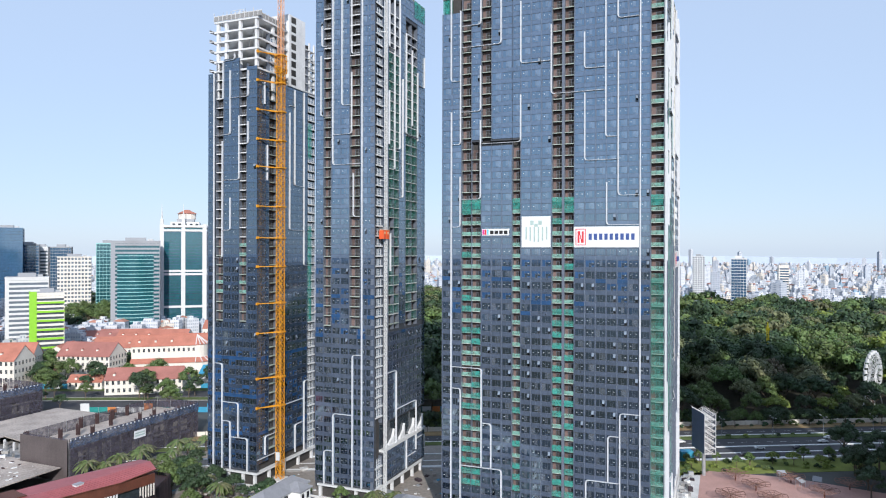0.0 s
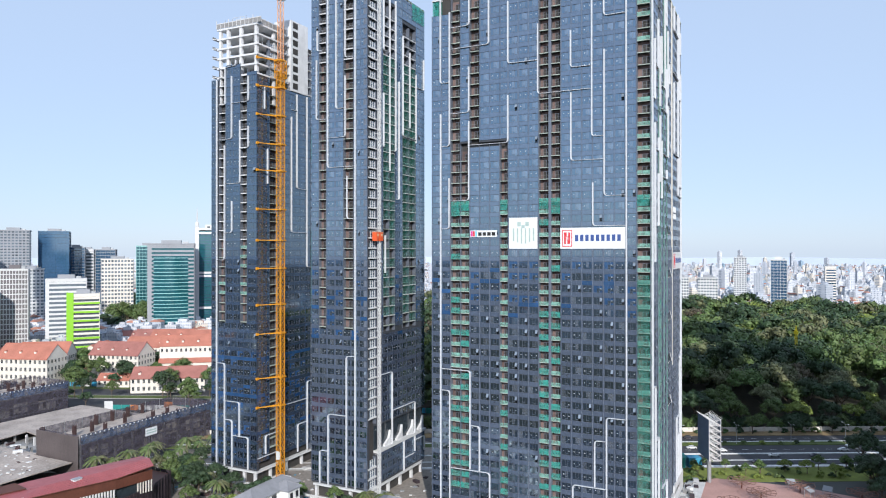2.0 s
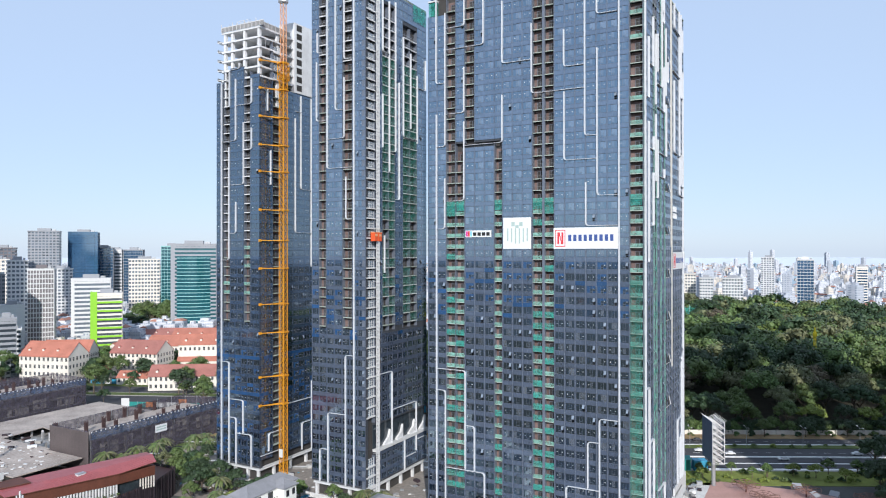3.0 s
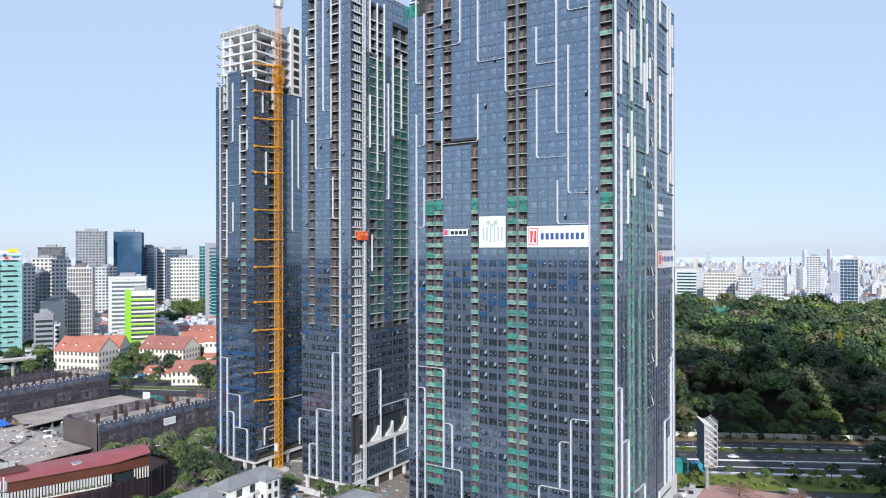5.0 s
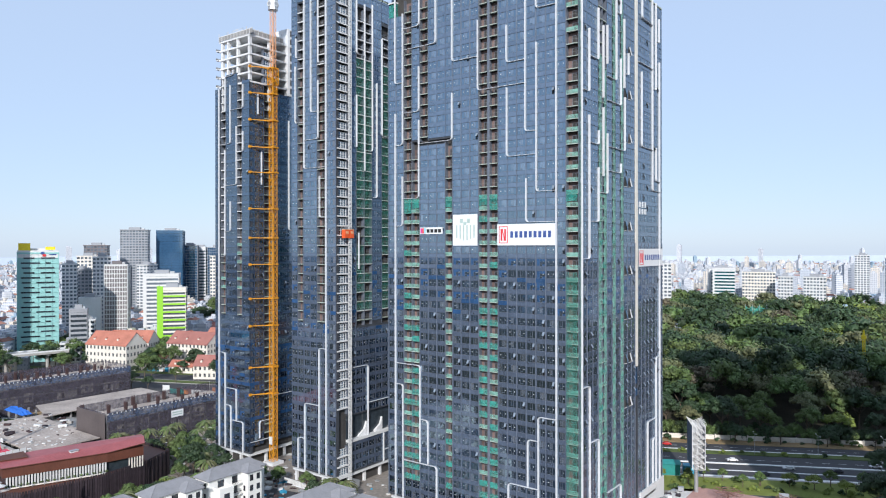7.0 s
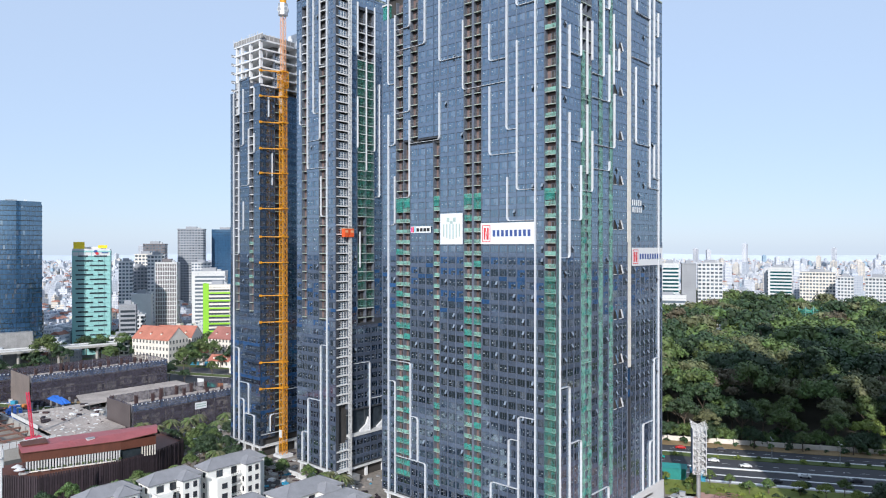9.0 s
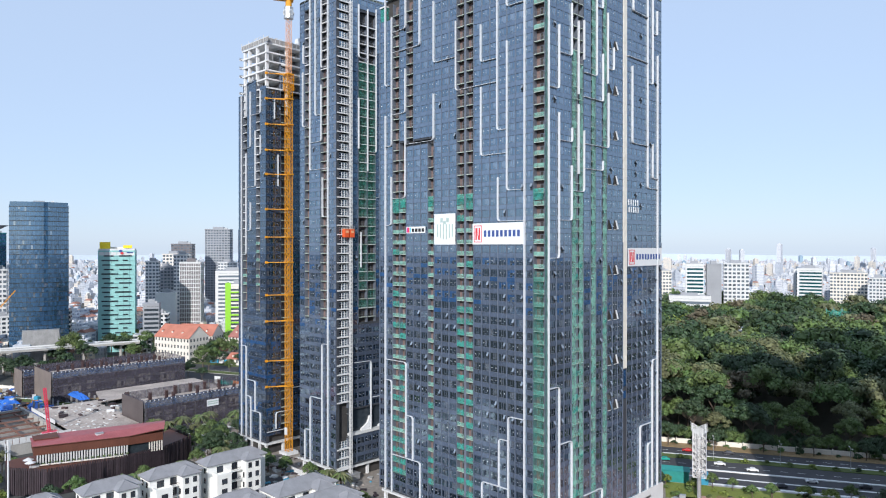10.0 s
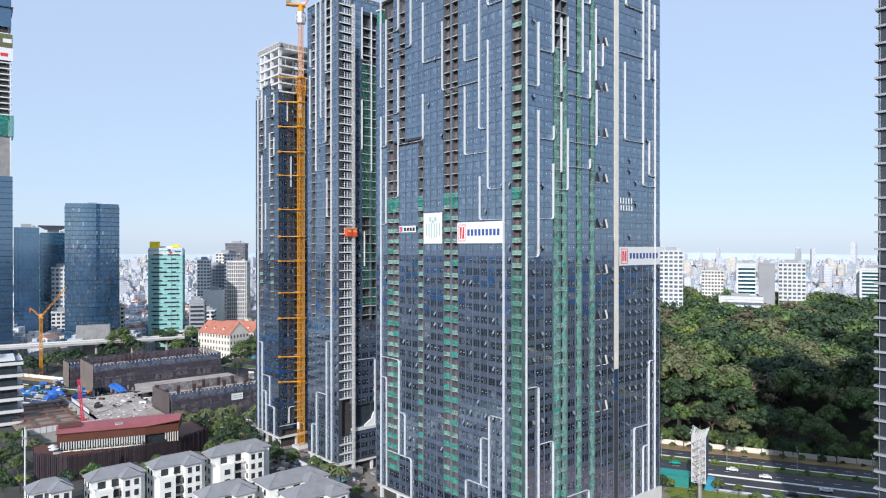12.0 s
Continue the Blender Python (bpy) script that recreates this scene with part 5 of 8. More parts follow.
part("flat_roof", Geo().solid([(-12.6, -19.3, 17.12), (-5.2, -20.7, 17.2), (-1.6, -13.0, 17.62), (-10.2, -11.2, 17.5), (-12.6, -19.3, 17.4), (-5.2, -20.7, 17.5), (-1.6, -13.0, 17.9), (-10.2, -11.2, 17.8)], ((3, 2, 1, 0), (4, 5, 6, 7), (0, 1, 5, 4), (1, 2, 6, 5), (2, 3, 7, 6), (3, 0, 4, 7)), "rust"), rest, "flat brown roof panel")
part("gutter", Geo().bar((1.9, -23.0, 16.6), (12.7, 8.0, 16.7), 0.16, "rust", 6).bar((12.7, 8.0, 16.7), (15.0, 20.9, 17.7), 0.16, "rust", 6), rest)
for k in range(34):
    a = k / 33
    p = Vector((1.6, -21.2)).lerp(Vector((11.6, 7.5)), a)
    part("fin", Geo().box(p.x - 0.06, p.x + 0.5, p.y - 0.2, p.y + 0.15, 9.2, 13.2, "white"), rest, "white upright fin")
for k in range(6):
    part("fin", Geo().box(13.0 + 0.25 * k, 13.2 + 0.25 * k, 15.5 + k * 0.9, 15.9 + k * 0.9, 9.2, 13.2, "wall_cream"), rest)
part("parapet", Geo().bar((2.7, -22.4, 9.75), (13.6, 7.0, 9.75), 0.28, "wall_cream"), rest, "pale planter edge of the terrace")
for i in range(16):
    a = i / 15
    whole("potted_plant", SHRUB_POT(-190 + 2.2 + 10.6 * a, 155 - 21.5 + 28.6 * a), "leafy green plant in a pot on the terrace", "plant", group="terrace plants")
part("roof_vent", Geo().box(3.2, 4.8, -1.5, 1.2, 17.2, 17.95, "white").box(3.0, 5.0, -1.7, 1.4, 17.95, 18.05, "steel"), rest, "white roof vent")
part("planter", Geo().box(2.4, 3.2, -24, -21, 9.2, 10.0, "white"), rest)
for i in range(9):
    a = i / 8
    p = Vector((3.4, -21.8)).lerp(Vector((13.2, 6.0)), a)
    whole("terrace_table", Geo().bar((p.x - 190, p.y + 155, 9.95), (p.x - 190, p.y + 155, 10.0), 0.55, "white", 10).bar((p.x - 190, p.y + 155, 9.2), (p.x - 190, p.y + 155, 9.95), 0.07, "steel", 6), "round white terrace table", "table", group="terrace tables")
for x, y in ((-191, 131.5), (-186.5, 131)):
    whole("parasol", Geo().bar((x, y, 9.2), (x, y, 11.6), 0.05, "steel", 6).bar((x, y, 11.4), (x, y, 12.3), 1.9, "white", 8, 0.1), "white terrace parasol, spread", "parasol", group="terrace parasols")

# ---- netted shells of new blocks ----
def netted_block(x0, x1, y0, y1, top, label, board):
    ob = thing("netted_block", label, "building", Matrix.Translation((x0, y0, 0)))
    w, d = x1 - x0, y1 - y0
    for k in range(3):
        z = (top - 3.4) * (k + 1) / 3
        part("floor_slab", Geo().box(0.4, w - 0.4, 0.4, d - 0.4, z - 0.35, z, "dusty" if k == 2 else "concrete_dark"), ob)
    cols = Geo().box(-0.45, 0.45, -0.45, 0.45, 0, top - 3.2, "concrete_dark").mesh("column")
    rngb = random.Random(round(x0))
    stub = Geo()
    for i in range(12):
        q = 2 * math.pi * i / 12
        stub.bar((0.75 * math.cos(q), 0.75 * math.sin(q), 0), (0.8 * math.cos(q), 0.8 * math.sin(q), 4.6 + 0.5 * math.sin(5 * q)), 0.1, "rebar", 3)
    for i in range(9):
        stub.bar((0, 0, 0.3 + 0.45 * i), (0, 0, 0.5 + 0.45 * i), 0.8, "rebar", 8)
    stub = stub.mesh("rebar")
    for i in range(int(w / 8.4) + 1):
        for j in range(int(d / 8.4) + 1):
            x, y = min(0.9 + 8.4 * i, w - 0.9), min(0.9 + 8.4 * j, d - 0.9)
            c = part("column", cols, ob, m=Matrix.Translation((x, y, 0)))
            if rngb.random() < 0.42:
                part("rebar", stub, c, "rusty starter bars", Matrix.Translation((0, 0, top - 3.3)), "stuff")
    for (ax, ay), (bx, by) in (((0, 0), (w, 0)), ((w, 0), (w, d)), ((w, d), (0, d)), ((0, d), (0, 0))):
        L = math.hypot(bx - ax, by - ay)
        n, vs = int(L / 1.4), []
        dx, dy = (bx - ax) / L, (by - ay) / L
        for j in range(8):
            z = (top + 1.0) * j / 7
            for i in range(n + 1):
                s = L * i / n
                o = 0.25 + 0.22 * noise.noise(Vector((s * 0.25 + ax, z * 0.3, ay))) + (0.08 if i % 3 else 0)
                vs.append((ax + dx * s + dy * o, ay + dy * s - dx * o, z + (0.15 * (i % 2) if j == 7 else 0)))
        g = Geo().solid(vs, [(j * (n + 1) + i, j * (n + 1) + i + 1, (j + 1) * (n + 1) + i + 1, (j + 1) * (n + 1) + i) for j in range(7) for i in range(n)], "net_dark")
        part("net", g, ob, "dark site net over the frame", smooth=True)
        for i in range(0, n, 6):
            s = L * i / n
            part("scaffold_pole", Geo().bar((ax + dx * s + dy * 0.12, ay + dy * s - dx * 0.12, 0), (ax + dx * s + dy * 0.12, ay + dy * s - dx * 0.12, top + 1.8), 0.06, "steel"), ob)
    part("inner_wall", Geo().box(5, w - 5, 5, d - 5, 0, top - 4.4, "concrete_dark"), ob)
    for a, b, lo, hi in ((0.08, 0.2, 5, 10), (0.24, 0.3, 6, 11), (0.46, 0.6, 4, 9), (0.63, 0.72, 6, 11), (0.8, 0.92, 5, 10)):
        part("infill_wall", Geo().box(w - 1.6, w - 1.3, d * a, d * b, lo, hi, "wall_cream").box(w - 1.3, w - 1.25, d * (a + 0.03), d * (a + 0.05), lo + 1, hi - 1, "inner"), ob)
    part("end_board", Geo().box(-0.5, w + 0.3, -0.95, -0.8, 0, top + 0.7, board), ob, "sheet boarding across the end")
    g, n = Geo(), int(d / 1.6)
    vs = [(w + 0.75 + 0.12 * math.sin(i * 1.9 + j), d * i / n, top - 2.6 + 3.5 * j / 3 + (0.3 * (i % 2) if j == 3 else 0)) for j in range(4) for i in range(n + 1)]
    g.solid(vs, [(j * (n + 1) + i, j * (n + 1) + i + 1, (j + 1) * (n + 1) + i + 1, (j + 1) * (n + 1) + i) for j in range(3) for i in range(n)], "net_blue")
    part("top_net", g, ob, "blue-grey net along the top")
    g = Geo()
    for i in range(int(d / 2.1)):
        g.box(w + 0.82, w + 0.95, 2.1 * i, 2.1 * i + 0.5, top + 0.3, top + 0.9, "white")
    part("net_ties", g, ob, "white ties along the net's edge", kind="stuff")
    return ob


netted_block(-262.5, -237.0, 193.0, 264.0, 15.6, "concrete shell wrapped in dark net beside the yard", "board_dark")
netted_block(-372.0, -340.5, 182.0, 261.0, 17.6, "long concrete shell wrapped in dark net behind the deck", "board_tan")
netted_block(-392.0, -376.0, 176.0, 255.0, 15.0, "further concrete shell under dark net", "board_tan")
sign = thing("site_sign", "white notice board on the dark net", "sign", Matrix.Translation((-236.5, 224.6, 8.6)) @ pose(0, 0, 0, 0, 0, 90))
part("board", Geo().box(0, 6.4, -0.15, -0.05, 0, 3.4, "sign_white"), sign)
for z in (0.9, 2.0):
    part("writing", Geo().box(0.5, 5.9, -0.18, -0.15, z, z + 0.55, "sign_grey"), sign)

# ---- the deck, the pit and the yard ----
deck_ob = thing("site_deck", "dusty concrete deck of an unfinished basement", "deck", Matrix.Translation((-300, 200, 0)))
part("slab", Geo().prism([(-6, -37), (61, -37), (61, -9), (36, -9), (36, -7), (1, -8), (-2, 13), (36, 6), (36, 62), (-30, 62), (-30, 2), (-6, -4)], 5.6, 6.0, "dusty"), deck_ob)
part("lower_slab", Geo().prism([(-28, 4), (34, 4), (34, 60), (-28, 60)], 1.6, 1.9, "concrete_dark"), deck_ob)
for i in range(8):
    for j in range(6):
        part("column", Geo().box(-30 + 9 * i - 0.4, -30 + 9 * i + 0.4, -40 + 9.6 * j - 0.4, -40 + 9.6 * j + 0.4, 0, 5.6, "concrete_dark"), deck_ob)
part("lower_slab", Geo().prism([(-4, -9), (36, -9), (36, 3), (-4, 9)], 2.2, 2.5, "concrete_dark"), deck_ob)
for k in range(5):
    part("column", Geo().box(1.5 + 8 * k, 2.2 + 8 * k, 10 - 1.4 * k, 10.7 - 1.4 * k, 0, 5.6, "white"), deck_ob)
pit = thing("shored_pit", "shored excavation with rusty steel struts", "excavation", Matrix.Translation((-275, 155, 0)))
part("floor", Geo().box(-42, 30, -24, 5, 1.0, 1.3, "ground"), pit)
part("rim", Geo().box(-44, 32, 5, 6.4, 0, 5.4, "pave").box(30.6, 32, -24, 5, 0, 5.0, "pave").box(-44, -42.6, -24, 5, 0, 4.6, "pave"), pit)
for k in range(7):
    part("strut", Geo().box(-40 + k * 10.4, -39.2 + k * 10.4, -24, 5, 3.6, 4.3, "rosy_timber"), pit)
for y in (-18, -8, 1):
    part("waler", Geo().box(-42, 30, y, y + 0.8, 3.0, 3.6, "rosy_timber"), pit)
for k in range(12):
    part("hoarding_panel", Geo().box(31.9, 32.2, -24 + 2.6 * k, -21.7 + 2.6 * k, 5.0, 7.6, "white"), pit, "white sheet hoarding")
rngy = random.Random(21)


def heap(x, y, z, w, d, h, key, name, label):
    n, m = 8, 6
    vs = [(x + w * (i / n - 0.5), y + d * (j / m - 0.5), z + (0 if i in (0, n) or j in (0, m) else h * rngy.uniform(0.5, 1.0))) for j in range(m + 1) for i in range(n + 1)]
    g = Geo().solid(vs, [(j * (n + 1) + i, j * (n + 1) + i + 1, (j + 1) * (n + 1) + i + 1, (j + 1) * (n + 1) + i) for j in range(m) for i in range(n)], key)
    return whole(name, g, label, "site material", group="site materials")


for x, y, w, d in ((-322, 190, 22, 5), (-334, 172, 18, 6), (-318, 165, 12, 6), (-345, 160, 16, 7), (-330, 150, 14, 8), (-360, 165, 12, 8)):
    heap(x, y, 6.0 if x > -325 and y > 185 else 0.3, w, d, 2.2, "blue_tarp", "tarpaulin_heap", "stack of materials under blue tarpaulin")
for k in range(95):
    x, y = rngy.uniform(-400, -318), rngy.uniform(134, 181)
    key = rngy.choice(("rebar", "steel", "white", "blue_tarp", "blue_tarp", "blue_board", "orange_board", "pave", "concrete_dark", "slat"))
    whole("pallet_load", Geo().box(-rngy.uniform(1, 3.5), rngy.uniform(1, 3.5), -1, 1, 0, rngy.uniform(0.8, 2.4), key).box(-1, 1, -1.1, 1.1, 0, 0.4, "slat"),
          "stacked building material on the yard", "site material", pose(x, y, 0, 0, 0, rngy.uniform(0, 180)), "site materials")
for k in range(16):
    x, y = rngy.uniform(-303, -270), rngy.uniform(168, 197)
    whole("pallet_load", Geo().box(-rngy.uniform(0.6, 2.5), rngy.uniform(0.6, 2.5), -0.7, 0.7, 0, rngy.uniform(0.4, 1.3), rngy.choice(("rebar", "white", "pave", "slat"))).box(-0.5, 0.5, -0.8, 0.8, 0, 0.2, "slat"),
          "stacked building material on the deck", "site material", pose(x, y, 6.0, 0, 0, rngy.uniform(0, 180)), "site materials")
boom = thing("crawler_crane", "pink-red lattice boom of a crawler crane in the pit", "crane", Matrix.Translation((-256, 157, 1.3)))
part("boom", lattice(Geo(), 0.5, 3, 24, 1.6, "pink", 0.14, 0.07), boom, "pink-red lattice boom", pose(0, 0, 0, 3, -9, 0))
part("body", Geo().box(-2, 2, -3, 3, 1.2, 3.6, "pink").box(-2.2, -1, -3.4, -2, 1.2, 3.2, "white"), boom)
for s in (-1, 1):
    part("track", Geo().box(s * 2.1 - 0.45, s * 2.1 + 0.45, -3.2, 3.2, 0, 1.2, "tyre"), boom)
g = Geo()
for k in range(430):
    on = k % 3 == 0
    x, y = (rngy.uniform(-303, -243), rngy.uniform(164, 190)) if on else (rngy.uniform(-400, -318), rngy.uniform(132, 184))
    q, key = rngy.uniform(0.12, 0.55), rngy.choice(("pave_white", "dusty", "pave", "rebar", "white", "pave_white") if on else ("blue_tarp", "pave", "rebar", "white", "blue_board", "steel", "orange_board", "dusty"))
    g.box(-q * rngy.uniform(0.6, 3.2), q, -q, q * rngy.uniform(0.5, 1.2), 0, q * 0.6, key, pose(x, y, 6.0 if on else 0.0, 0, 0, rngy.uniform(0, 180)))
whole("rubble", g, "scattered rubble and offcuts over deck and yard", "rubble", kind="stuff")
for k in range(16):
    whole("site_fence_panel", Geo().box(0.05, 2.35, -0.05, 0.05, 0.3, 2.2, "white").box(0, 0.1, -0.08, 0.08, 0, 2.4, "steel"), "pale sheet fence along the pit's edge", "fence", pose(-304 + 2.4 * k, 161.8, 5.4, 0, 0, 0), "pit fence")
# hoardings along the boulevard
for k in range(46):
    key = ("blue_board", "blue_board", "teal_board", "white", "orange_board", "blue_board", "blue_board")[k % 7] if k > 12 else ("white", "teal_board", "teal_board", "orange_board", "white", "white", "white", "orange_board", "teal_board", "teal_board", "white", "blue_board", "blue_board")[k]
    whole("hoarding_panel", Geo().box(0.05, 4.9, -0.08, 0.08, 0, 3.0 if k % 7 else 5.0, key).box(0, 0.12, -0.12, 0.12, 0, 3.2, "steel"), "coloured sheet hoarding along the boulevard", "hoarding",
          BOUL @ Matrix.Translation((-190 + 5 * k, 388 - 0.05 * k, 0)), "boulevard hoarding")
for k in range(52):
    key = ("blue_board", "blue_board", "white", "blue_board", "blue_board", "pave")[k % 6]
    whole("hoarding_panel", Geo().box(0.05, 4.9, -0.08, 0.08, 0, 3.0, key).box(0, 0.12, -0.12, 0.12, 0, 3.2, "steel"), "coloured sheet hoarding along the boulevard", "hoarding",
          BOUL @ Matrix.Translation((-250 + 5 * k, 455, 0)), "boulevard hoarding")

# ---- beside the avenue: billboard, shed, pergolas ----
bill = thing("billboard", "large two-sided billboard on a steel lattice and post", "billboard", Matrix.Translation((-7.8, 297.2, 0)) @ pose(0, 0, 0, 0, 0, 115))
part("post", Geo().bar((0, 0, 0), (0, 0, 10.8), 0.75, "steel", 12), bill)
for s in (-1, 1):
    part("panel", Geo().box(-6, 6, s * 2.3 - 0.1, s * 2.3 + 0.1, 10.4, 26.0, "billboard"), bill, "blue-grey billboard sheet")
for k in range(9):
    x = -6 + 12 * k / 8
    for y in (-2.2, 2.2):
        part("truss_post", Geo().bar((x, y, 10.2), (x, y, 26.3), 0.14, "white"), bill)
        part("lamp_arm", Geo().bar((x, y, 26.1), (x, y * 1.3, 26.9), 0.07, "white"), bill)
    g = Geo()
    for j in range(7):
        z = 10.2 + 2.3 * j
        g.bar((x, -2.2, z), (x, 2.2, z + 2.3), 0.1, "white").bar((x, 2.2, z), (x, -2.2, z + 2.3), 0.1, "white").bar((x, -2.2, z), (x, 2.2, z), 0.1, "white")
    part("truss_bracing", g, bill, "white steel bracing", kind="stuff")
rngv = random.Random(8)
for k in range(14):
    whole("pallet_load", Geo().box(-rngv.uniform(0.5, 1.4), rngv.uniform(0.5, 1.4), -0.8, 0.8, 0, rngv.uniform(0.6, 1.8), rngv.choice(("white", "steel", "teal_board", "concrete_dark", "slat", "white"))).box(-0.6, 0.6, -0.9, 0.9, 0, 0.2, "slat"),
          "stacked building material beside the tower", "site material", pose(rngv.uniform(-15.4, -11.5), 262 + 2.7 * k, 0.1, 0, 0, rngv.uniform(0, 180)), "site materials")
for x, y, w in ((21, 303, 20), (33, 300, -15), (27, 296, 60)):
    ob = thing("sun_screen", "grey canvas sun screen on slim posts", "sun screen", pose(x, y, 0.1, 0, 0, w), "plaza sun screens")
    part("canvas", Geo().solid([(-1.6, -1.2, 2.2), (1.6, -1.2, 2.2), (1.6, 1.2, 3.4), (-1.6, 1.2, 3.4), (-1.6, -1.2, 2.28), (1.6, -1.2, 2.28), (1.6, 1.2, 3.48), (-1.6, 1.2, 3.48)], ((3, 2, 1, 0), (4, 5, 6, 7), (0, 1, 5, 4), (1, 2, 6, 5), (2, 3, 7, 6), (3, 0, 4, 7)), "grey_wall"), ob)
    for a, b, c in ((-1.5, -1.1, 2.2), (1.5, -1.1, 2.2), (1.5, 1.1, 3.4), (-1.5, 1.1, 3.4)):
        part("post", Geo().bar((a, b, 0), (a, b, c), 0.06, "steel", 6), ob)
shed = thing("site_shed", "green-netted site shed beside the tower", "shed", Matrix.Translation((-30, 306, 0)) @ pose(0, 0, 0, 0, 0, 27))
part("shed_wall", Geo().box(0, 13, 0, 6, 0, 4.5, "teal_board"), shed)
part("roof", Geo().solid([(-0.4, -0.4, 4.5), (13.4, -0.4, 4.5), (13.4, 6.4, 4.5), (-0.4, 6.4, 4.5), (-0.4, 3, 5.6), (13.4, 3, 5.6)], ((0, 1, 5, 4), (2, 3, 4, 5), (1, 2, 5), (3, 0, 4), (3, 2, 1, 0)), "teal_board"), shed)
part("tank", Geo().box(14.5, 20, 0, 4, 0, 4.2, "blue_board"), shed)
for x, y in ((4, 295), (11, 285), (24, 300), (34, 287), (44, 300), (16, 273), (2, 270)):
    ob = thing("pergola", "round timber pergola like a flower on the plaza", "pergola", Matrix.Translation((x, y, 0.1)), "plaza pergolas")
    part("post", Geo().bar((0, 0, 0), (0, 0, 2.9), 0.25, "rust", 8), ob)
    for k in range(14):
        w = 2 * math.pi * k / 14
        part("rib", Geo().bar((0, 0, 2.7), (5.2 * math.cos(w), 5.2 * math.sin(w), 3.1 + 0.35 * math.sin(5 * w)), 0.12, "rosy_timber"), ob)
    for r in (1.8, 3.4, 5.1):
        g = Geo()
        for k in range(14):
            a, b = 2 * math.pi * k / 14, 2 * math.pi * (k + 1) / 14
            z = lambda w: 2.7 + (0.4 + 0.35 * math.sin(5 * w)) * r / 5.2
            g.bar((r * math.cos(a), r * math.sin(a), z(a)), (r * math.cos(b), r * math.sin(b), z(b)), 0.11, "rosy_timber")
        part("ring", g, ob)


def car(at, paint, label):
    ob = thing("car", label, "car", at, "cars on the avenue")
    vs = []
    prof = ((-2.2, 0.35), (-2.25, 0.85), (-1.4, 0.95), (-0.8, 1.45), (0.9, 1.45), (1.6, 0.95), (2.2, 0.8), (2.25, 0.35))
    for s in (-0.88, 0.88):
        vs += [(x, s * (0.86 if z > 1.2 else 1), z) for x, z in prof]
    fs = [tuple(range(7, -1, -1)), tuple(range(8, 16))] + [(i, (i + 1) % 8, 8 + (i + 1) % 8, 8 + i) for i in range(8)]
    part("body", Geo().solid(vs, fs, paint), ob)
    part("glazing", Geo().box(-1.15, 1.2, -0.83, 0.83, 0.97, 1.3, "window"), ob)
    for x in (-1.4, 1.4):
        for s in (-0.8, 0.8):
            part("wheel", Geo().bar((x, s - 0.1, 0.33), (x, s + 0.1, 0.33), 0.33, "tyre", 10), ob)


for a, n, key, word_ in ((140, 321.6 - 8, "car_white", "white"), (152, 309, "car_white", "white"), (118, 314, "car_teal", "teal"), (110, 314, "car_teal", "teal"), (208, 309, "car_white", "white"),
                         (215, 315, "car_white", "white"), (128, 330, "car_red", "red"), (145, 331, "car_grey", "dark grey"), (190, 300, "car_grey", "dark grey"), (172, 301, "car_white", "white"),
                         (230, 328, "car_white", "white"), (160, 292, "car_grey", "dark grey")):
    car(ROAD @ Matrix.Translation((a, n, 0.03)), key, word_ + " car on the avenue")
for a in range(60, 420, 26):
    ob = thing("street_lamp", "grey street lamp on the avenue's median", "street lamp", ROAD @ Matrix.Translation((a, 320.5, 0.2)), "avenue lamps")
    part("pole", Geo().bar((0, 0, 0), (0, 0, 9), 0.12, "steel", 8, 0.07), ob)
    for s in (-1, 1):
        part("arm", Geo().bar((0, 0, 8.8), (0, s * 2.4, 9.4), 0.06, "steel", 6), ob)
        part("lantern", Geo().box(-0.18, 0.18, s * 2.4 - 0.4, s * 2.4 + 0.4, 9.3, 9.5, "white"), ob)
antenna = thing("phone_mast", "slim white phone mast with panel aerials", "mast", Matrix.Translation((-152.5, 116.0, 0)))
part("pole", Geo().bar((0, 0, 0), (0, 0, 29.5), 0.35, "white", 10, 0.22), antenna)
for k in range(3):
    w = radians(120 * k + 20)
    for z in (24.2, 27.4):
        part("aerial", Geo().box(-0.2, 0.2, -0.12, 0.12, -1.1, 1.1, "white"), antenna, m=pose(0.8 * math.cos(w), 0.8 * math.sin(w), z, 0, 0, math.degrees(w) - 90))
part("platform", Geo().bar((0, 0, 25.7), (0, 0, 25.85), 0.9, "steel", 10), antenna)
wheel = thing("ferris_wheel", "white ferris wheel at the edge of the park", "ferris wheel", Matrix.Translation((78.4, 457, 0)) @ pose(0, 0, 0, 0, 0, 64))
for s in (-1.2, 1.2):
    g = Geo()
    for k in range(24):
        a, b = 2 * math.pi * k / 24, 2 * math.pi * (k + 1) / 24
        for r in (12.5, 10.8):
            g.bar((r * math.cos(a), s, 20 + r * math.sin(a)), (r * math.cos(b), s, 20 + r * math.sin(b)), 0.14, "white")
        g.bar((0, s, 20), (12.5 * math.cos(a), s, 20 + 12.5 * math.sin(a)), 0.09, "white")
    part("rim", g, wheel)
    for x in (-8, 8):
        part("leg", Geo().bar((x, s * 2.5, 0), (0, s * 1.2, 20), 0.35, "white", 6), wheel)
for k in range(24):
    a = 2 * math.pi * k / 24
    part("cabin", Geo().bar((13.2 * math.cos(a), 0, 18.6 + 13.2 * math.sin(a)), (13.2 * math.cos(a), 0, 20.6 + 13.2 * math.sin(a)), 0.95, "white", 8), wheel)
drop = thing("drop_tower", "slim yellow fairground drop tower above the trees", "tower", Matrix.Translation((26.5, 505.6, 0)))
part("mast", lattice(Geo(), 0.6, 0, 39, 2.0, "yellow_sign", 0.28, 0.14), drop)
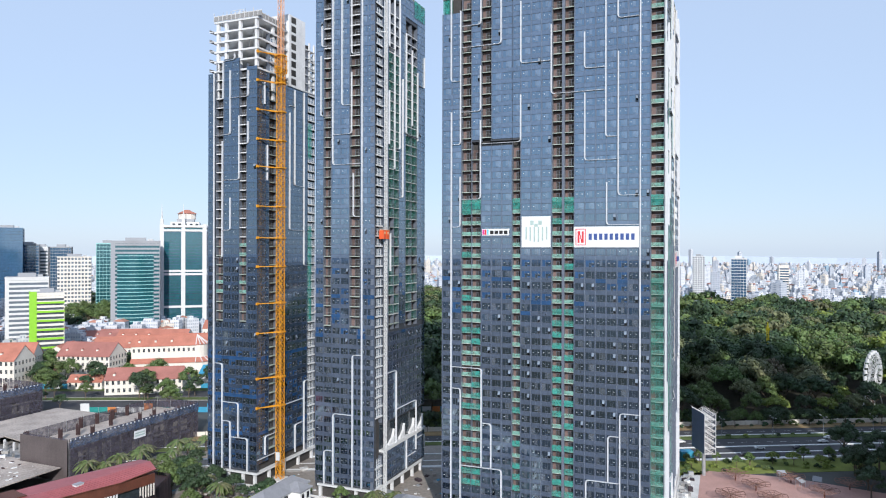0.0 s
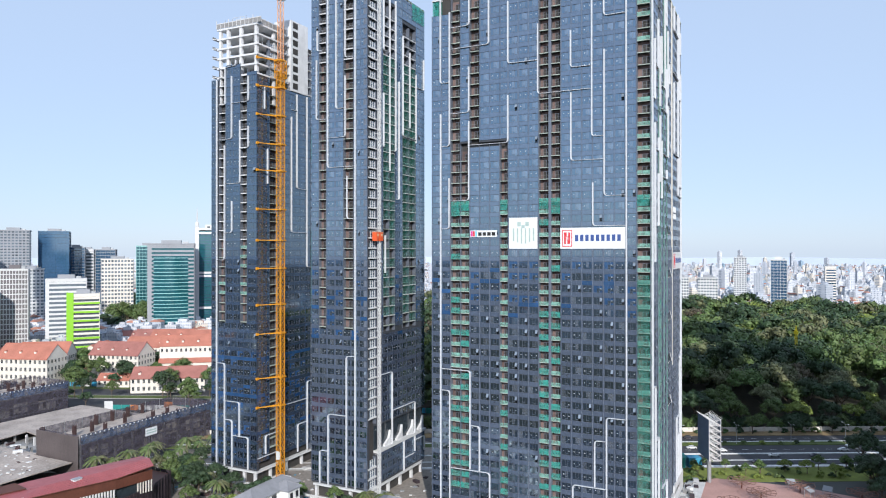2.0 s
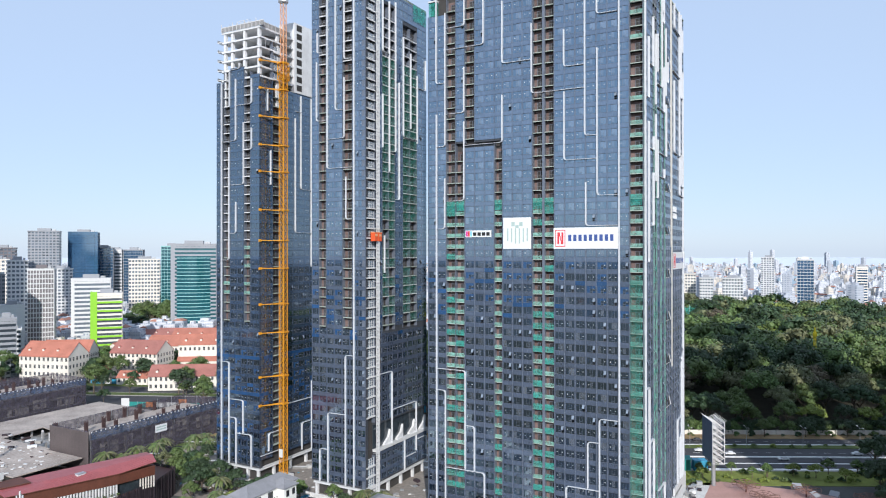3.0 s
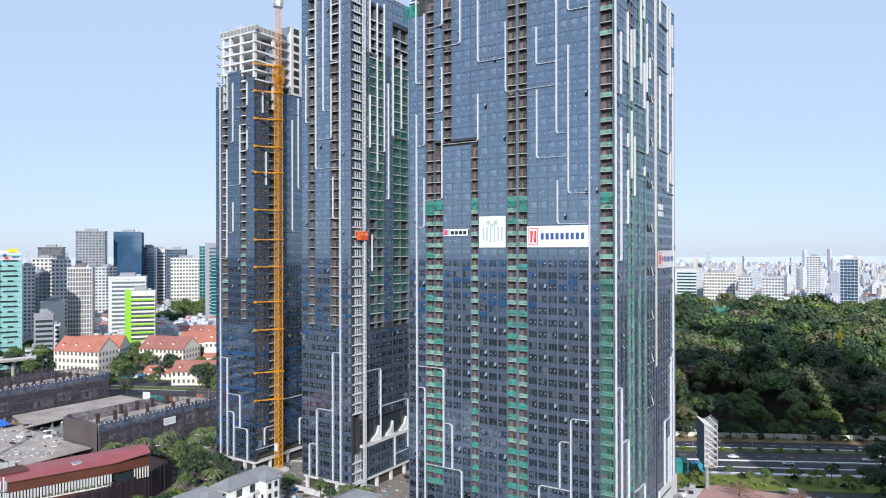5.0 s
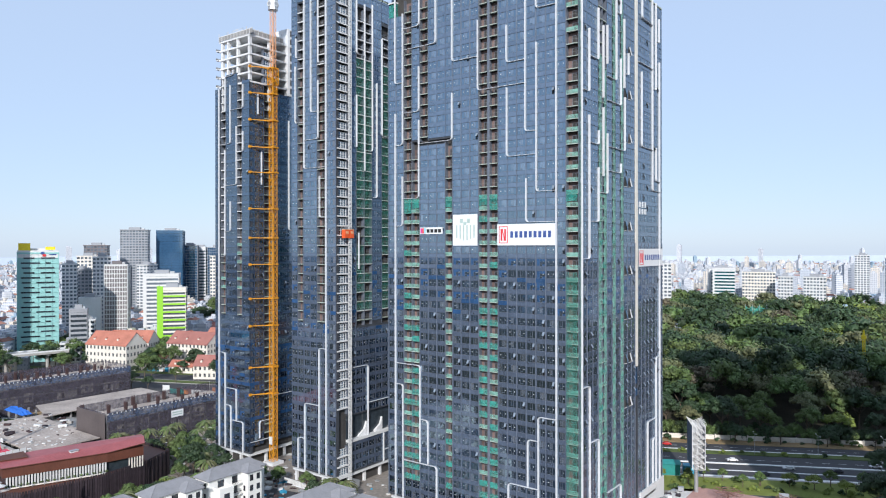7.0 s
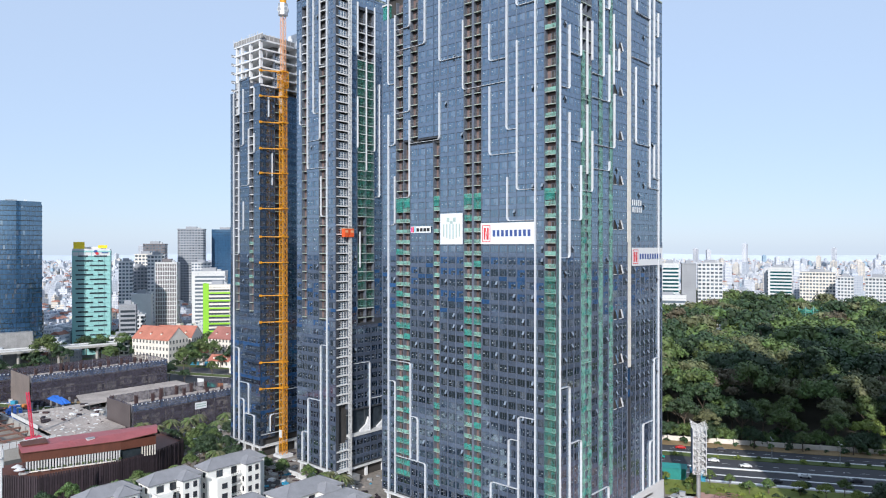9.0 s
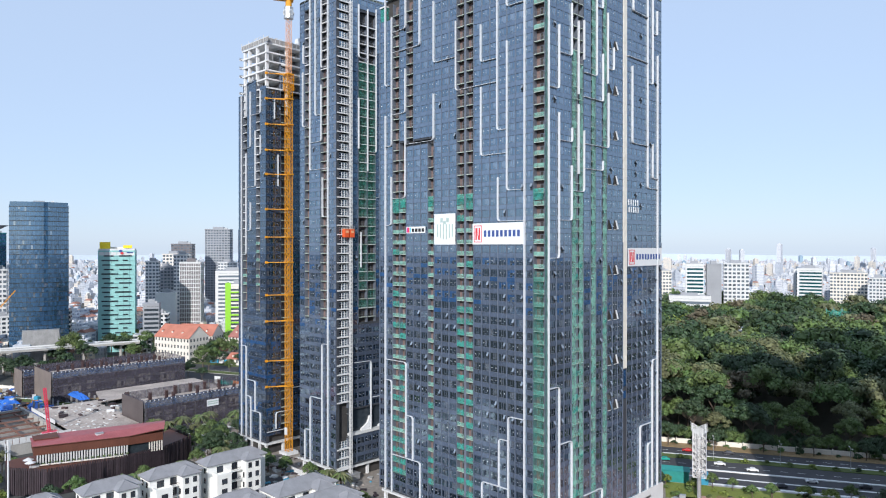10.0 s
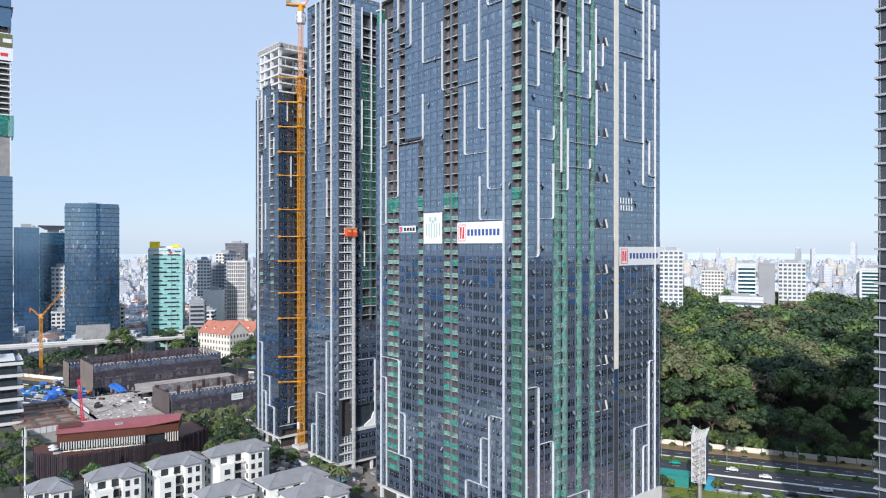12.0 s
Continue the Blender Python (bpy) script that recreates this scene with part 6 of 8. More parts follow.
part("head", Geo().box(-1.2, 1.2, -1.2, 1.2, 37.6, 39.5, "yellow_sign").bar((0, 0, 39.5), (0, 0, 43), 0.9, "yellow_sign", 8, 0.3), drop)

# ---- old houses with red roofs ----
def house(x, y, w, d, h, rise, turn, roof="roof_red", wall="wall_cream", rows=2, label="cream old house with a red tiled gable roof"):
    """Gabled house; its ridge runs along its length w."""
    ob = thing("old_house", label, "house", pose(x, y, 0, 0, 0, turn), "old quarter houses")
    g = Geo().box(-w / 2, w / 2, -d / 2, d / 2, 0, h, wall)
    for s in (-1, 1):
        e = s * w / 2
        g.solid([(e, -d / 2, h), (e, d / 2, h), (e, 0, h + rise), (e - s * 0.3, -d / 2, h), (e - s * 0.3, d / 2, h), (e - s * 0.3, 0, h + rise)], ((0, 1, 2), (5, 4, 3), (0, 2, 5, 3), (2, 1, 4, 5)), wall)
    for r in range(1, rows):
        g.box(-w / 2 - 0.15, w / 2 + 0.15, -d / 2 - 0.15, d / 2 + 0.15, h * r / rows - 0.2, h * r / rows + 0.15, wall)
    part("wall", g, ob)
    o, t = 0.6, 0.3
    k = rise / (d / 2)
    for s in (-1, 1):
        a, b = s * (d / 2 + o), 0
        za, zb = h - o * k, h + rise
        L = w / 2 + 0.3
        vs = [(-L, a, za), (L, a, za), (L, b, zb), (-L, b, zb), (-L, a, za + t), (L, a, za + t), (L, b, zb + t), (-L, b, zb + t)]
        part("roof_slope", Geo().solid(vs, ((0, 1, 2, 3), (4, 7, 6, 5), (0, 4, 5, 1), (1, 5, 6, 2), (2, 6, 7, 3), (3, 7, 4, 0)), roof), ob)
    part("ridge", Geo().bar((-w / 2, 0, h + rise + 0.3), (w / 2, 0, h + rise + 0.3), 0.25, roof, 6), ob)
    win = Geo().box(-0.7, 0.7, -0.06, 0.0, 0, 2.4, "window").box(-0.9, 0.9, -0.2, 0.0, -0.25, 0, wall).box(-0.04, 0.04, -0.1, -0.06, 0, 2.4, wall).mesh("window")
    for r in range(rows):
        z = h * (r + 0.35) / rows
        for i in range(int(w / 3.2)):
            xx = -w / 2 + (i + 0.5) * w / int(w / 3.2)
            part("window", win, ob, m=pose(xx, -d / 2, z))
        for i in range(int(d / 3.2)):
            yy = -d / 2 + (i + 0.5) * d / int(d / 3.2)
            part("window", win, ob, m=pose(w / 2, yy, z, 0, 0, 90))
    for i in range(min(3, int(w / 11))):
        part("dormer", Geo().box(-0.7, 0.7, -1.2, 0.6, 0, 1.5, wall).solid([(-0.9, -1.4, 1.5), (0.9, -1.4, 1.5), (0.9, 0.8, 1.5), (-0.9, 0.8, 1.5), (0, -1.4, 2.3), (0, 0.8, 2.3)],
             ((0, 1, 4), (1, 2, 5, 4), (2, 3, 5), (3, 0, 4, 5)), roof), ob, m=pose(-w / 2 + 5 + 11 * i, -d / 4 - 0.6, h + rise * 0.32))
    return ob


house(-437, 303, 38, 20, 20, 8.5, 18, rows=4)
house(-461, 330, 34, 18, 17, 8, 33, rows=3)
house(-413, 355, 38, 22, 17, 8, 18, "roof_dull", rows=4)
church = house(-381, 391, 44, 15, 21, 6.5, 36, rows=3, label="long white chapel with red roofs and a rounded apse")
part("aisle", Geo().box(-22, 22, -12, 12, 0, 9.0, "wall_cream"), church)
for s in (-1, 1):
    part("aisle_roof", Geo().solid([(-22.3, s * 12.6, 8.8), (22.3, s * 12.6, 8.8), (22.3, s * 7.5, 11.6), (-22.3, s * 7.5, 11.6), (-22.3, s * 12.6, 9.1), (22.3, s * 12.6, 9.1), (22.3, s * 7.5, 11.9), (-22.3, s * 7.5, 11.9)],
         ((0, 1, 2, 3), (4, 7, 6, 5), (0, 4, 5, 1), (1, 5, 6, 2), (2, 6, 7, 3), (3, 7, 4, 0)), "roof_red"), church)
for r, top, rise in ((7.5, 21.0, 6.5), (12.0, 9.0, 2.8)):
    arc = [(22 + r * math.sin(math.pi * i / 8), -r * math.cos(math.pi * i / 8)) for i in range(9)]
    part("apse", Geo().prism(arc, 0, top, "wall_cream"), church)
    wide = [(22 + (x - 22) * 1.06, y * 1.06) for x, y in arc]
    apex = (22, 0, top + rise) if r < 10 else None
    for i in range(8):
        a, b = wide[i], wide[i + 1]
        q = [(*a, top), (*b, top), apex] if apex else [(*a, top), (*b, top), (22 + (b[0] - 22) * 0.6, b[1] * 0.6, top + rise), (22 + (a[0] - 22) * 0.6, a[1] * 0.6, top + rise)]
        part("apse_roof", Geo().face(q, "roof_red").face([(x, y, z - 0.3) for x, y, z in reversed(q)], "roof_red"), church)
        part("roof_rib", Geo().bar((*a, top + 0.1), apex or (22 + (a[0] - 22) * 0.6, a[1] * 0.6, top + rise), 0.35, "white", 5), church, "white roof rib")
house(-352, 350, 14, 46, 8, 4, 124, rows=1)
house(-341, 334, 46, 15, 9.5, 6, 33, "roof_dull", rows=2)
house(-440, 420, 60, 24, 13, 7, 30, rows=2)
house(-405, 470, 70, 24, 12, 7, 34, rows=2)
house(-470, 470, 60, 24, 13, 6, 28, rows=2)
house(-372, 452, 34, 20, 12, 6, 32, rows=2)
house(-425, 560, 66, 30, 9, 7, 34, "roof_red", rows=1, label="long low house under a broad orange-red roof")
house(-480, 590, 60, 28, 9, 7, 30, "roof_red", rows=1, label="long low house under a broad orange-red roof")
house(-398, 520, 40, 22, 10, 6, 120, "roof_dull", rows=1, label="low house with a weathered red roof")
house(-520, 480, 70, 26, 10, 6, 30, "roof_dull", rows=1)
house(-470, 380, 30, 18, 12, 6, 118, rows=2)
house(-430, 330, 26, 12, 7, 4, 30, rows=1)
house(-385, 328, 22, 10, 5, 3.5, 24, "roof_red", rows=1)
house(-310, 372, 30, 18, 9, 4, 24, "blue_board", "white", rows=2, label="white house with a pale blue metal roof")
house(-480, 440, 40, 16, 9, 5, 120, "roof_dull", rows=1)
house(-560, 352, 34, 18, 8, 4, 30, "roof_dull", rows=1)


# ---- office blocks of the middle distance ----
def block(x, y, w, d, h, turn, wall, glass, floors, label, bays=6, style="grid", roof="grey_wall", name="office_block"):
    """Block with real storeys. style: bands (ribbon windows), grid (single windows), curtain (glass with slab lines), frame (slabs and posts)."""
    ob = thing(name, label, "building", pose(x, y, 0, 0, 0, turn), "city blocks")
    e = 0.35
    # past 640 m windows take the paler colour that imitates haze
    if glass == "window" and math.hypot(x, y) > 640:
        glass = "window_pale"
    part("body", Geo().box(-w / 2 + e, w / 2 - e, -d / 2 + e, d / 2 - e, 0, h - 0.4, glass if style != "grid" else wall), ob)
    r = h / floors
    sides = ((w, -d / 2, 0), (d, -w / 2, 90), (w, -d / 2, 180), (d, -w / 2, 270))
    if style in ("bands", "curtain", "frame"):
        t = {"bands": 0.48, "curtain": 0.14, "frame": 0.2}[style] * r
        me = Geo().box(-w / 2, w / 2, -d / 2, d / 2, 0, t, wall).mesh("storey_band")
        for k in range(floors + 1):
            part("storey_band", me, ob, m=Matrix.Translation((0, 0, min(k * r, h - t))))
    if style in ("frame", "curtain"):
        for L, o, a in sides:
            n = max(2, round(bays * L / w))
            q = 0.25 if style == "frame" else 0.12
            me = Geo().box(-q, q, -0.02, 0.4, 0, h, wall).mesh("pier")
            for i in range(n + 1):
                part("pier", me, ob, m=pose(0, 0, 0, 0, 0, a) @ pose(-L / 2 + L * i / n, o, 0))
    if style == "bands":
        for L, o, a in sides:
            part("pier", Geo().box(-L / 2 - 0.01, -L / 2 + L * 0.09, -0.03, 0.4, 0, h, wall), ob, m=pose(0, 0, 0, 0, 0, a) @ pose(0, o, 0))
    if style == "grid":
        for L, o, a in sides[:2] + sides[3:]:
            n = max(2, round(bays * L / w))
            me = Geo().relief((-L / n * 0.33, -L / n * 0.29, L / n * 0.29, L / n * 0.33), (r * 0.28, r * 0.32, r * 0.78, r * 0.82), lambda i, j: (-0.15, glass) if i == 1 and j == 1 else (-0.05, glass)).mesh("window")
            spots = [pose(0, 0, 0, 0, 0, a) @ pose(-L / 2 + L * (i + 0.5) / n, o + e, k * r) for k in range(floors) for i in range(n)]
            part("window_grid", joined("window_grid", me, spots), ob, "rows of small dark windows", kind="stuff")
    part("parapet", Geo().box(-w / 2 - 0.2, w / 2 + 0.2, -d / 2 - 0.2, d / 2 + 0.2, h - 0.3, h + 0.9, wall).box(-w / 2 + 0.6, w / 2 - 0.6, -d / 2 + 0.6, d / 2 - 0.6, h + 0.9, h + 0.95, roof), ob)
    part("plant_room", Geo().box(-w * 0.22, w * 0.2, -d * 0.2, d * 0.25, h + 0.9, h + 4.2, roof).box(w * 0.24, w * 0.36, -d * 0.3, -d * 0.1, h + 0.9, h + 2.8, "steel"), ob)
    return ob


# pale high-rise with teal glass between white piers
ob = thing("teal_high_rise", "teal glass high-rise with broad white piers and bands", "building", pose(-563, 606.6, 0, 0, 0, 38) @ Matrix.Diagonal((1, 1, 0.89, 1)), "city blocks")
part("body", Geo().box(-23, 23, -20, 20, 0, 128, "teal_glass"), ob)
for x in (-23, -1, 21):
    part("pier", Geo().box(x - 1.2, x + 3.0, -21.2, -19.8, 0, 133, "white"), ob)
    part("pier", Geo().box(22.8, 24.2, x * 0.85 - 1.2, x * 0.85 + 2.6, 0, 133, "white"), ob)
for z in (30, 70, 74, 124, 129):
    part("band", Geo().box(-24, 24.4, -21.4, 20, z, z + 2.6, "white"), ob)
for k in range(34):
    part("storey_band", Geo().box(-22.9, 23.1, -20.15, 20, 4 + 3.6 * k, 4.5 + 3.6 * k, "navy_glass"), ob)
part("crown", Geo().box(-14, 16, -14, 14, 128, 136, "white").box(-8, 10, -8, 8, 136, 140, "grey_wall"), ob)
for x in (-22.1, 0.1):
    part("spire", Geo().box(x - 1.6, x + 1.6, -21.6, -18.6, 133, 139, "white").bar((x, -20.1, 139), (x, -20.1, 158), 0.9, "white", 6, 0.15), ob, "white pinnacle")
part("pavilion", Geo().prism([(2 + 9.5 * math.cos(w), 2 + 9.5 * math.sin(w)) for w in [i * math.pi / 6 for i in range(12)]], 140, 147, "wall_cream"), ob, "round rooftop pavilion")
part("pavilion_roof", Geo().bar((2, 2, 147), (2, 2, 152), 11, "roof_red", 12, 2.0), ob, "low red roof")
for x in range(-12, 15, 6):
    part("crown_window", Geo().box(x, x + 3, -14.2, -14.0, 130, 134, "window"), ob)
block(-566.6, 540.6, 46, 30, 98.5, 44, "grey_wall", "teal_glass", 24, "grey office block with a curved teal glass front", 10, "bands")
part("glass_front", Geo().prism([(-17 + 34 * i / 10, -15.2 - 4.5 * math.sin(math.pi * i / 10)) for i in range(11)], 6, 86, "teal_glass"), bpy.data.objects["office_block"], "bowed teal glass front")
for k in range(22):
    part("front_band", Geo().prism([(-17.1 + 34.2 * i / 10, -15.2 - 4.65 * math.sin(math.pi * i / 10)) for i in range(11)], 6 + 3.7 * k, 6.7 + 3.7 * k, "mint_wall"), bpy.data.objects["office_block"])
block(-557, 413, 32, 21, 66, 52, "white", "window", 17, "white office block with ribbon windows", 6, "bands")
g_ob = block(-507, 393, 24, 16, 55, 52, "wall_cream", "window", 15, "slim pale block with lime green panels", 6, "bands")
part("green_panel", Geo().box(-12.3, -7.2, -8.4, -7.9, 3, 57, "lime").box(-12.4, -11.9, -8.2, 8.2, 3, 57, "lime"), g_ob, "lime green panel")
for k in range(7):
    part("green_panel", Geo().box(-7.1, 12.2, -8.3, -8.0, 4 + 7.2 * k, 5.6 + 7.2 * k, "lime"), g_ob, "lime green panel")
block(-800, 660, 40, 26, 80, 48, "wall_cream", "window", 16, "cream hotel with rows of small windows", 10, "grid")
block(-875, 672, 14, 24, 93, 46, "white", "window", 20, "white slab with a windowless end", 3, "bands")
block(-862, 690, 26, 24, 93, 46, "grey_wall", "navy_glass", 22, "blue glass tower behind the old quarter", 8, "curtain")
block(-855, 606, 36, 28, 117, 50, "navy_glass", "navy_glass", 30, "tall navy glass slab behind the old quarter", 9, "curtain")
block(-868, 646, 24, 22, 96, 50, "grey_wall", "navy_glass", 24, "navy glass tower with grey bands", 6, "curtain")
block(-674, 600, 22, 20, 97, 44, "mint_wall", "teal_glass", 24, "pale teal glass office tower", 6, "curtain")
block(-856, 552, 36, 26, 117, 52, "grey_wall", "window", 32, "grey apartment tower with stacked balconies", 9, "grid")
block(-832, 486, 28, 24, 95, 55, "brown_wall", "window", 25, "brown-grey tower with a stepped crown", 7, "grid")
block(-567, 373, 20, 16, 75.5, 52, "white", "brown_wall", 18, "dark block behind a white frame", 9, "frame", "brown_wall")
teal = block(-452, 262, 23, 21, 90, 66, "mint_wall", "mint_wall", 22, "mint green office tower with staggered dark windows", 6, "curtain", "white")
teal.matrix_basis = pose(-532.8, 288.7, 0, 0, 0, 66) @ Matrix.Diagonal((1.26, 1.2, 0.97, 1))
for k in range(21):
    for u0, u1 in (((-9, -4), (-1, 9)) if k % 3 == 0 else ((-9.5, 1), (4, 7)) if k % 3 == 1 else ((-8, -2), (1.5, 9.5))):
        part("window", Geo().box(u0, u1, -10.62, -10.48, 4.5 + 4.05 * k, 5.7 + 4.05 * k, "window"), teal)
part("crown", Geo().box(-11.4, 11.4, -10.4, 10.4, 86, 92.5, "white"), teal, "white crown storey")
part("roof_sign", Geo().box(-11, -4.5, -6, -2, 92, 98.5, "yellow_sign"), teal, "yellow roof sign")
part("roof_sign", Geo().box(4, 9.5, -9, -7.5, 93, 95.6, "yellow_sign"), teal, "yellow roof sign")
part("emblem", Geo().bar((2.5, -10.75, 90.3), (2.5, -10.4, 90.3), 1.2, "sign_blue", 12).bar((3.4, -10.85, 88.4), (3.4, -10.4, 88.4), 1.1, "sign_red", 12), teal, "blue and red discs")
part("writing", Geo().box(6.2, 10.2, -10.6, -10.4, 88.6, 89.5, "sign_blue"), teal)
# the bowed dark glass tower
ob = thing("bowed_glass_tower", "dark blue glass tower with a bowed front", "building", pose(-516, 222, 0, 0, 0, 76) @ Matrix.Diagonal((0.96, 1, 0.985, 1)), "city blocks")
BOW = [(-21 + 42 * i / 14, -13 - 5.5 * math.sin(math.pi * i / 14)) for i in range(15)] + [(21, 14), (-21, 14)]
part("glass", Geo().prism(BOW, 0, 126, "navy_glass"), ob)
for k in range(33):
    part("storey_line", Geo().prism([(x * 1.008, y * 1.014) for x, y in BOW], 4 + 3.75 * k, 4.55 + 3.75 * k, "window"), ob)
# glazed in panels that lean a little each their own way
g, r = Geo(), random.Random(57)
for i in range(14):
    p, q = Vector(BOW[i] + (0,)), Vector(BOW[i + 1] + (0,))
    for k in range(32):
        for a, b in ((0.03, 0.49), (0.51, 0.97)):
            lean = [r.uniform(0.05, 0.10) for _ in range(4)]
            z0, z1 = 4.55 + 3.75 * k, 7.75 + 3.75 * k
            if r.random() < 0.12:
                z0 += 1.6
            ends = [(p + (q - p) * u, z) for u, z in ((a, z0), (b, z0), (b, z1), (a, z1))]
            g.face([(c.x, c.y - d, z) for (c, z), d in zip(ends, lean)], "pane_b" if r.random() < 0.06 else "navy_glass")
part("glazing", g, ob, "blue glass panels", kind="stuff")
part("crown", Geo().prism([(x * 0.98, y * 0.98) for x, y in BOW], 126, 128.2, "navy_glass"), ob)
part("roof_plant", Geo().box(-4, 4, -2, 4, 128, 130, "steel").box(9, 11, -2, 1, 128, 130.2, "white"), ob)
part("annex", Geo().solid([(-14, -34, 0), (16, -34, 0), (16, -22, 0), (-14, -22, 0), (-11, -32, 28), (13, -32, 28), (14, -23, 28), (-12, -23, 28)], ((3, 2, 1, 0), (4, 5, 6, 7), (0, 1, 5, 4), (1, 2, 6, 5), (2, 3, 7, 6), (3, 0, 4, 7)), "concrete_dark"), ob, "grey sloped annex")
# tall tower at the edge of the site, cladding half done
ob = thing("half_clad_tower", "tall tower, dark glass below and bare storeys above", "building", pose(-511, 148.7, -18.2, 0, 0, 84) @ Matrix.Diagonal((0.816, 0.744, 1.224, 1)), "city blocks")
part("glass", Geo().box(-17.5, 17.5, -16, 16, 0, 133, "navy_glass"), ob)
for k in range(37):
    part("storey_line", Geo().box(-17.7, 17.7, -16.2, 16.2, 3.6 * k, 3.6 * k + 0.4, "window"), ob)
part("net", Geo().box(-18.6, 18.6, -17, 17, 158, 171, "net"), ob, "green safety net")
part("core", Geo().box(-14, 14, -13, 13, 133, 262, "inner"), ob)
for k in range(14):
    part("floor_slab", Geo().box(-17, 17, -15.8, 15.8, 171 + 3.6 * k, 171.7 + 3.6 * k, "concrete"), ob)
for x in (-16, -5, 5, 16):
    part("column", Geo().box(x - 0.6, x + 0.6, -15.6, -14.4, 133, 222, "concrete"), ob)
part("bare_frame", Geo().box(-16, 16, -15, 15, 133, 158, "concrete_dark"), ob)
part("banner", Geo().box(-18, 18, -16.9, -16.2, 205, 222, "sign_white").box(-18, 17.6, -17.1, -16.9, 213, 221.5, "leaf_c").box(8, 14, -17.15, -16.9, 207.5, 209.5, "sign_red").box(10, 17, -17.25, -17.1, 216, 218.5, "sign_white"), ob, "white and green banner")
part("upper_glass", Geo().box(-16.8, 16.8, -15.8, 15.8, 226, 262, "navy_glass"), ob)
for z in (238, 250):
    part("ledge", Geo().box(-18.4, 18.4, -17.4, 17.4, z, z + 0.7, "window"), ob)
# white terraced block by the yard
ob = thing("terraced_block", "white block with deep wrap-round balconies", "building", pose(-300, 122, 0, 0, 0, 84), "city blocks")
part("body", Geo().box(-13, 13, -10, 10, 0, 33, "window"), ob)
for k in range(6):
    part("balcony", Geo().box(-16, 15.5, -12.5, 12, 6 * k + 1.0, 6 * k + 2.6, "white").box(-15.8, 15.3, -12.3, -12.2, 6 * k + 2.6, 6 * k + 3.3, "window"), ob)
part("roof", Geo().box(-13.5, 12, -10, 10, 33, 34.2, "white").box(-6, 4, -6, 6, 34.2, 37, "blue_board"), ob)
block(-633, 192, 20, 22, 108, 82, "navy_glass", "navy_glass", 28, "navy glass tower near the river", 6, "curtain")
ob = block(-672, 222, 24, 22, 104, 82, "teal_glass", "navy_glass", 27, "blue glass tower with a flat flared roof", 6, "curtain")
part("flared_roof", Geo().solid([(-7, -6, 108), (7, -6, 108), (7, 6, 108), (-7, 6, 108), (-14, -13, 112), (14, -13, 112), (14, 13, 112), (-14, 13, 112)], ((3, 2, 1, 0), (4, 5, 6, 7), (0, 1, 5, 4), (1, 2, 6, 5), (2, 3, 7, 6), (3, 0, 4, 7)), "grey_wall"), ob, "flat flared roof")
block(-640, 222, 14, 14, 70, 70, "white", "window", 16, "white apartment block with dark windows", 4, "grid")
block(-664, 374, 14, 16, 75, 62, "white", "window", 20, "white apartment block with dark windows", 4, "grid")
block(-690, 400, 18, 16, 68, 62, "grey_wall", "window", 18, "grey apartment block with dark windows", 5, "grid")
block(-566, 347, 18, 16, 46, 60, "white", "white", 10, "plain white windowless block", 3, "bands")
block(-497, 304, 13, 12, 42, 60, "grey_wall", "window", 11, "grey block with a yellow-green shop sign", 4, "bands")
block(-530, 325, 16, 14, 30, 60, "white", "window", 8, "white house block with dark windows", 4, "grid")
block(-480, 290, 14, 12, 18, 60, "white", "window", 5, "low white house with small windows", 4, "grid")
block(-665, 408, 18, 16, 82, 62, "white", "window", 20, "white apartment block with dark windows", 5, "grid")
block(-760, 440, 24, 20, 82, 60, "wall_cream", "window", 20, "cream apartment block with dark windows", 6, "grid")
block(-770, 520, 24, 20, 70, 55, "white", "window", 18, "white apartment block with dark windows", 6, "grid")
block(-560, 250, 18, 16, 36, 70, "wall_cream", "window", 9, "cream apartment block with a red roof", 6, "grid", "roof_red")
block(-600, 215, 16, 14, 30, 75, "white", "window", 8, "white house block with dark windows", 4, "grid")
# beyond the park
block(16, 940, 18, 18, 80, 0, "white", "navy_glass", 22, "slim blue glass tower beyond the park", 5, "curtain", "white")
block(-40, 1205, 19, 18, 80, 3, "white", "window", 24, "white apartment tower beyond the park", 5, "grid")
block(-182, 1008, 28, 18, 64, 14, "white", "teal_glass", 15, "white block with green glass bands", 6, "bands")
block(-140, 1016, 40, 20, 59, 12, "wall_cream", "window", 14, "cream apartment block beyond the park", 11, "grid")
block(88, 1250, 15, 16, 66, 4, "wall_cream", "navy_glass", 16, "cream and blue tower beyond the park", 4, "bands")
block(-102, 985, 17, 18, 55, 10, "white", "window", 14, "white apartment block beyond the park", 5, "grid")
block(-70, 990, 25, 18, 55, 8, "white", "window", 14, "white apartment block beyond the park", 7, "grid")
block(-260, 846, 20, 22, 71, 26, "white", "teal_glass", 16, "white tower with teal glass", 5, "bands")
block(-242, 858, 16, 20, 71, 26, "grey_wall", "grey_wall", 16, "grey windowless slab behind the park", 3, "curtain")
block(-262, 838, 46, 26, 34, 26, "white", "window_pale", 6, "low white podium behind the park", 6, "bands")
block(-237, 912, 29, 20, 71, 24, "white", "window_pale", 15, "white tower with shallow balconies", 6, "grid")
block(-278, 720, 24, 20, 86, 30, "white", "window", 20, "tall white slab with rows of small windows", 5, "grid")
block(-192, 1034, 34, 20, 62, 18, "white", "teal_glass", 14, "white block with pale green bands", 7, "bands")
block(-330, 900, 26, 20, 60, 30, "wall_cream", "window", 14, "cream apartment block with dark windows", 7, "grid")

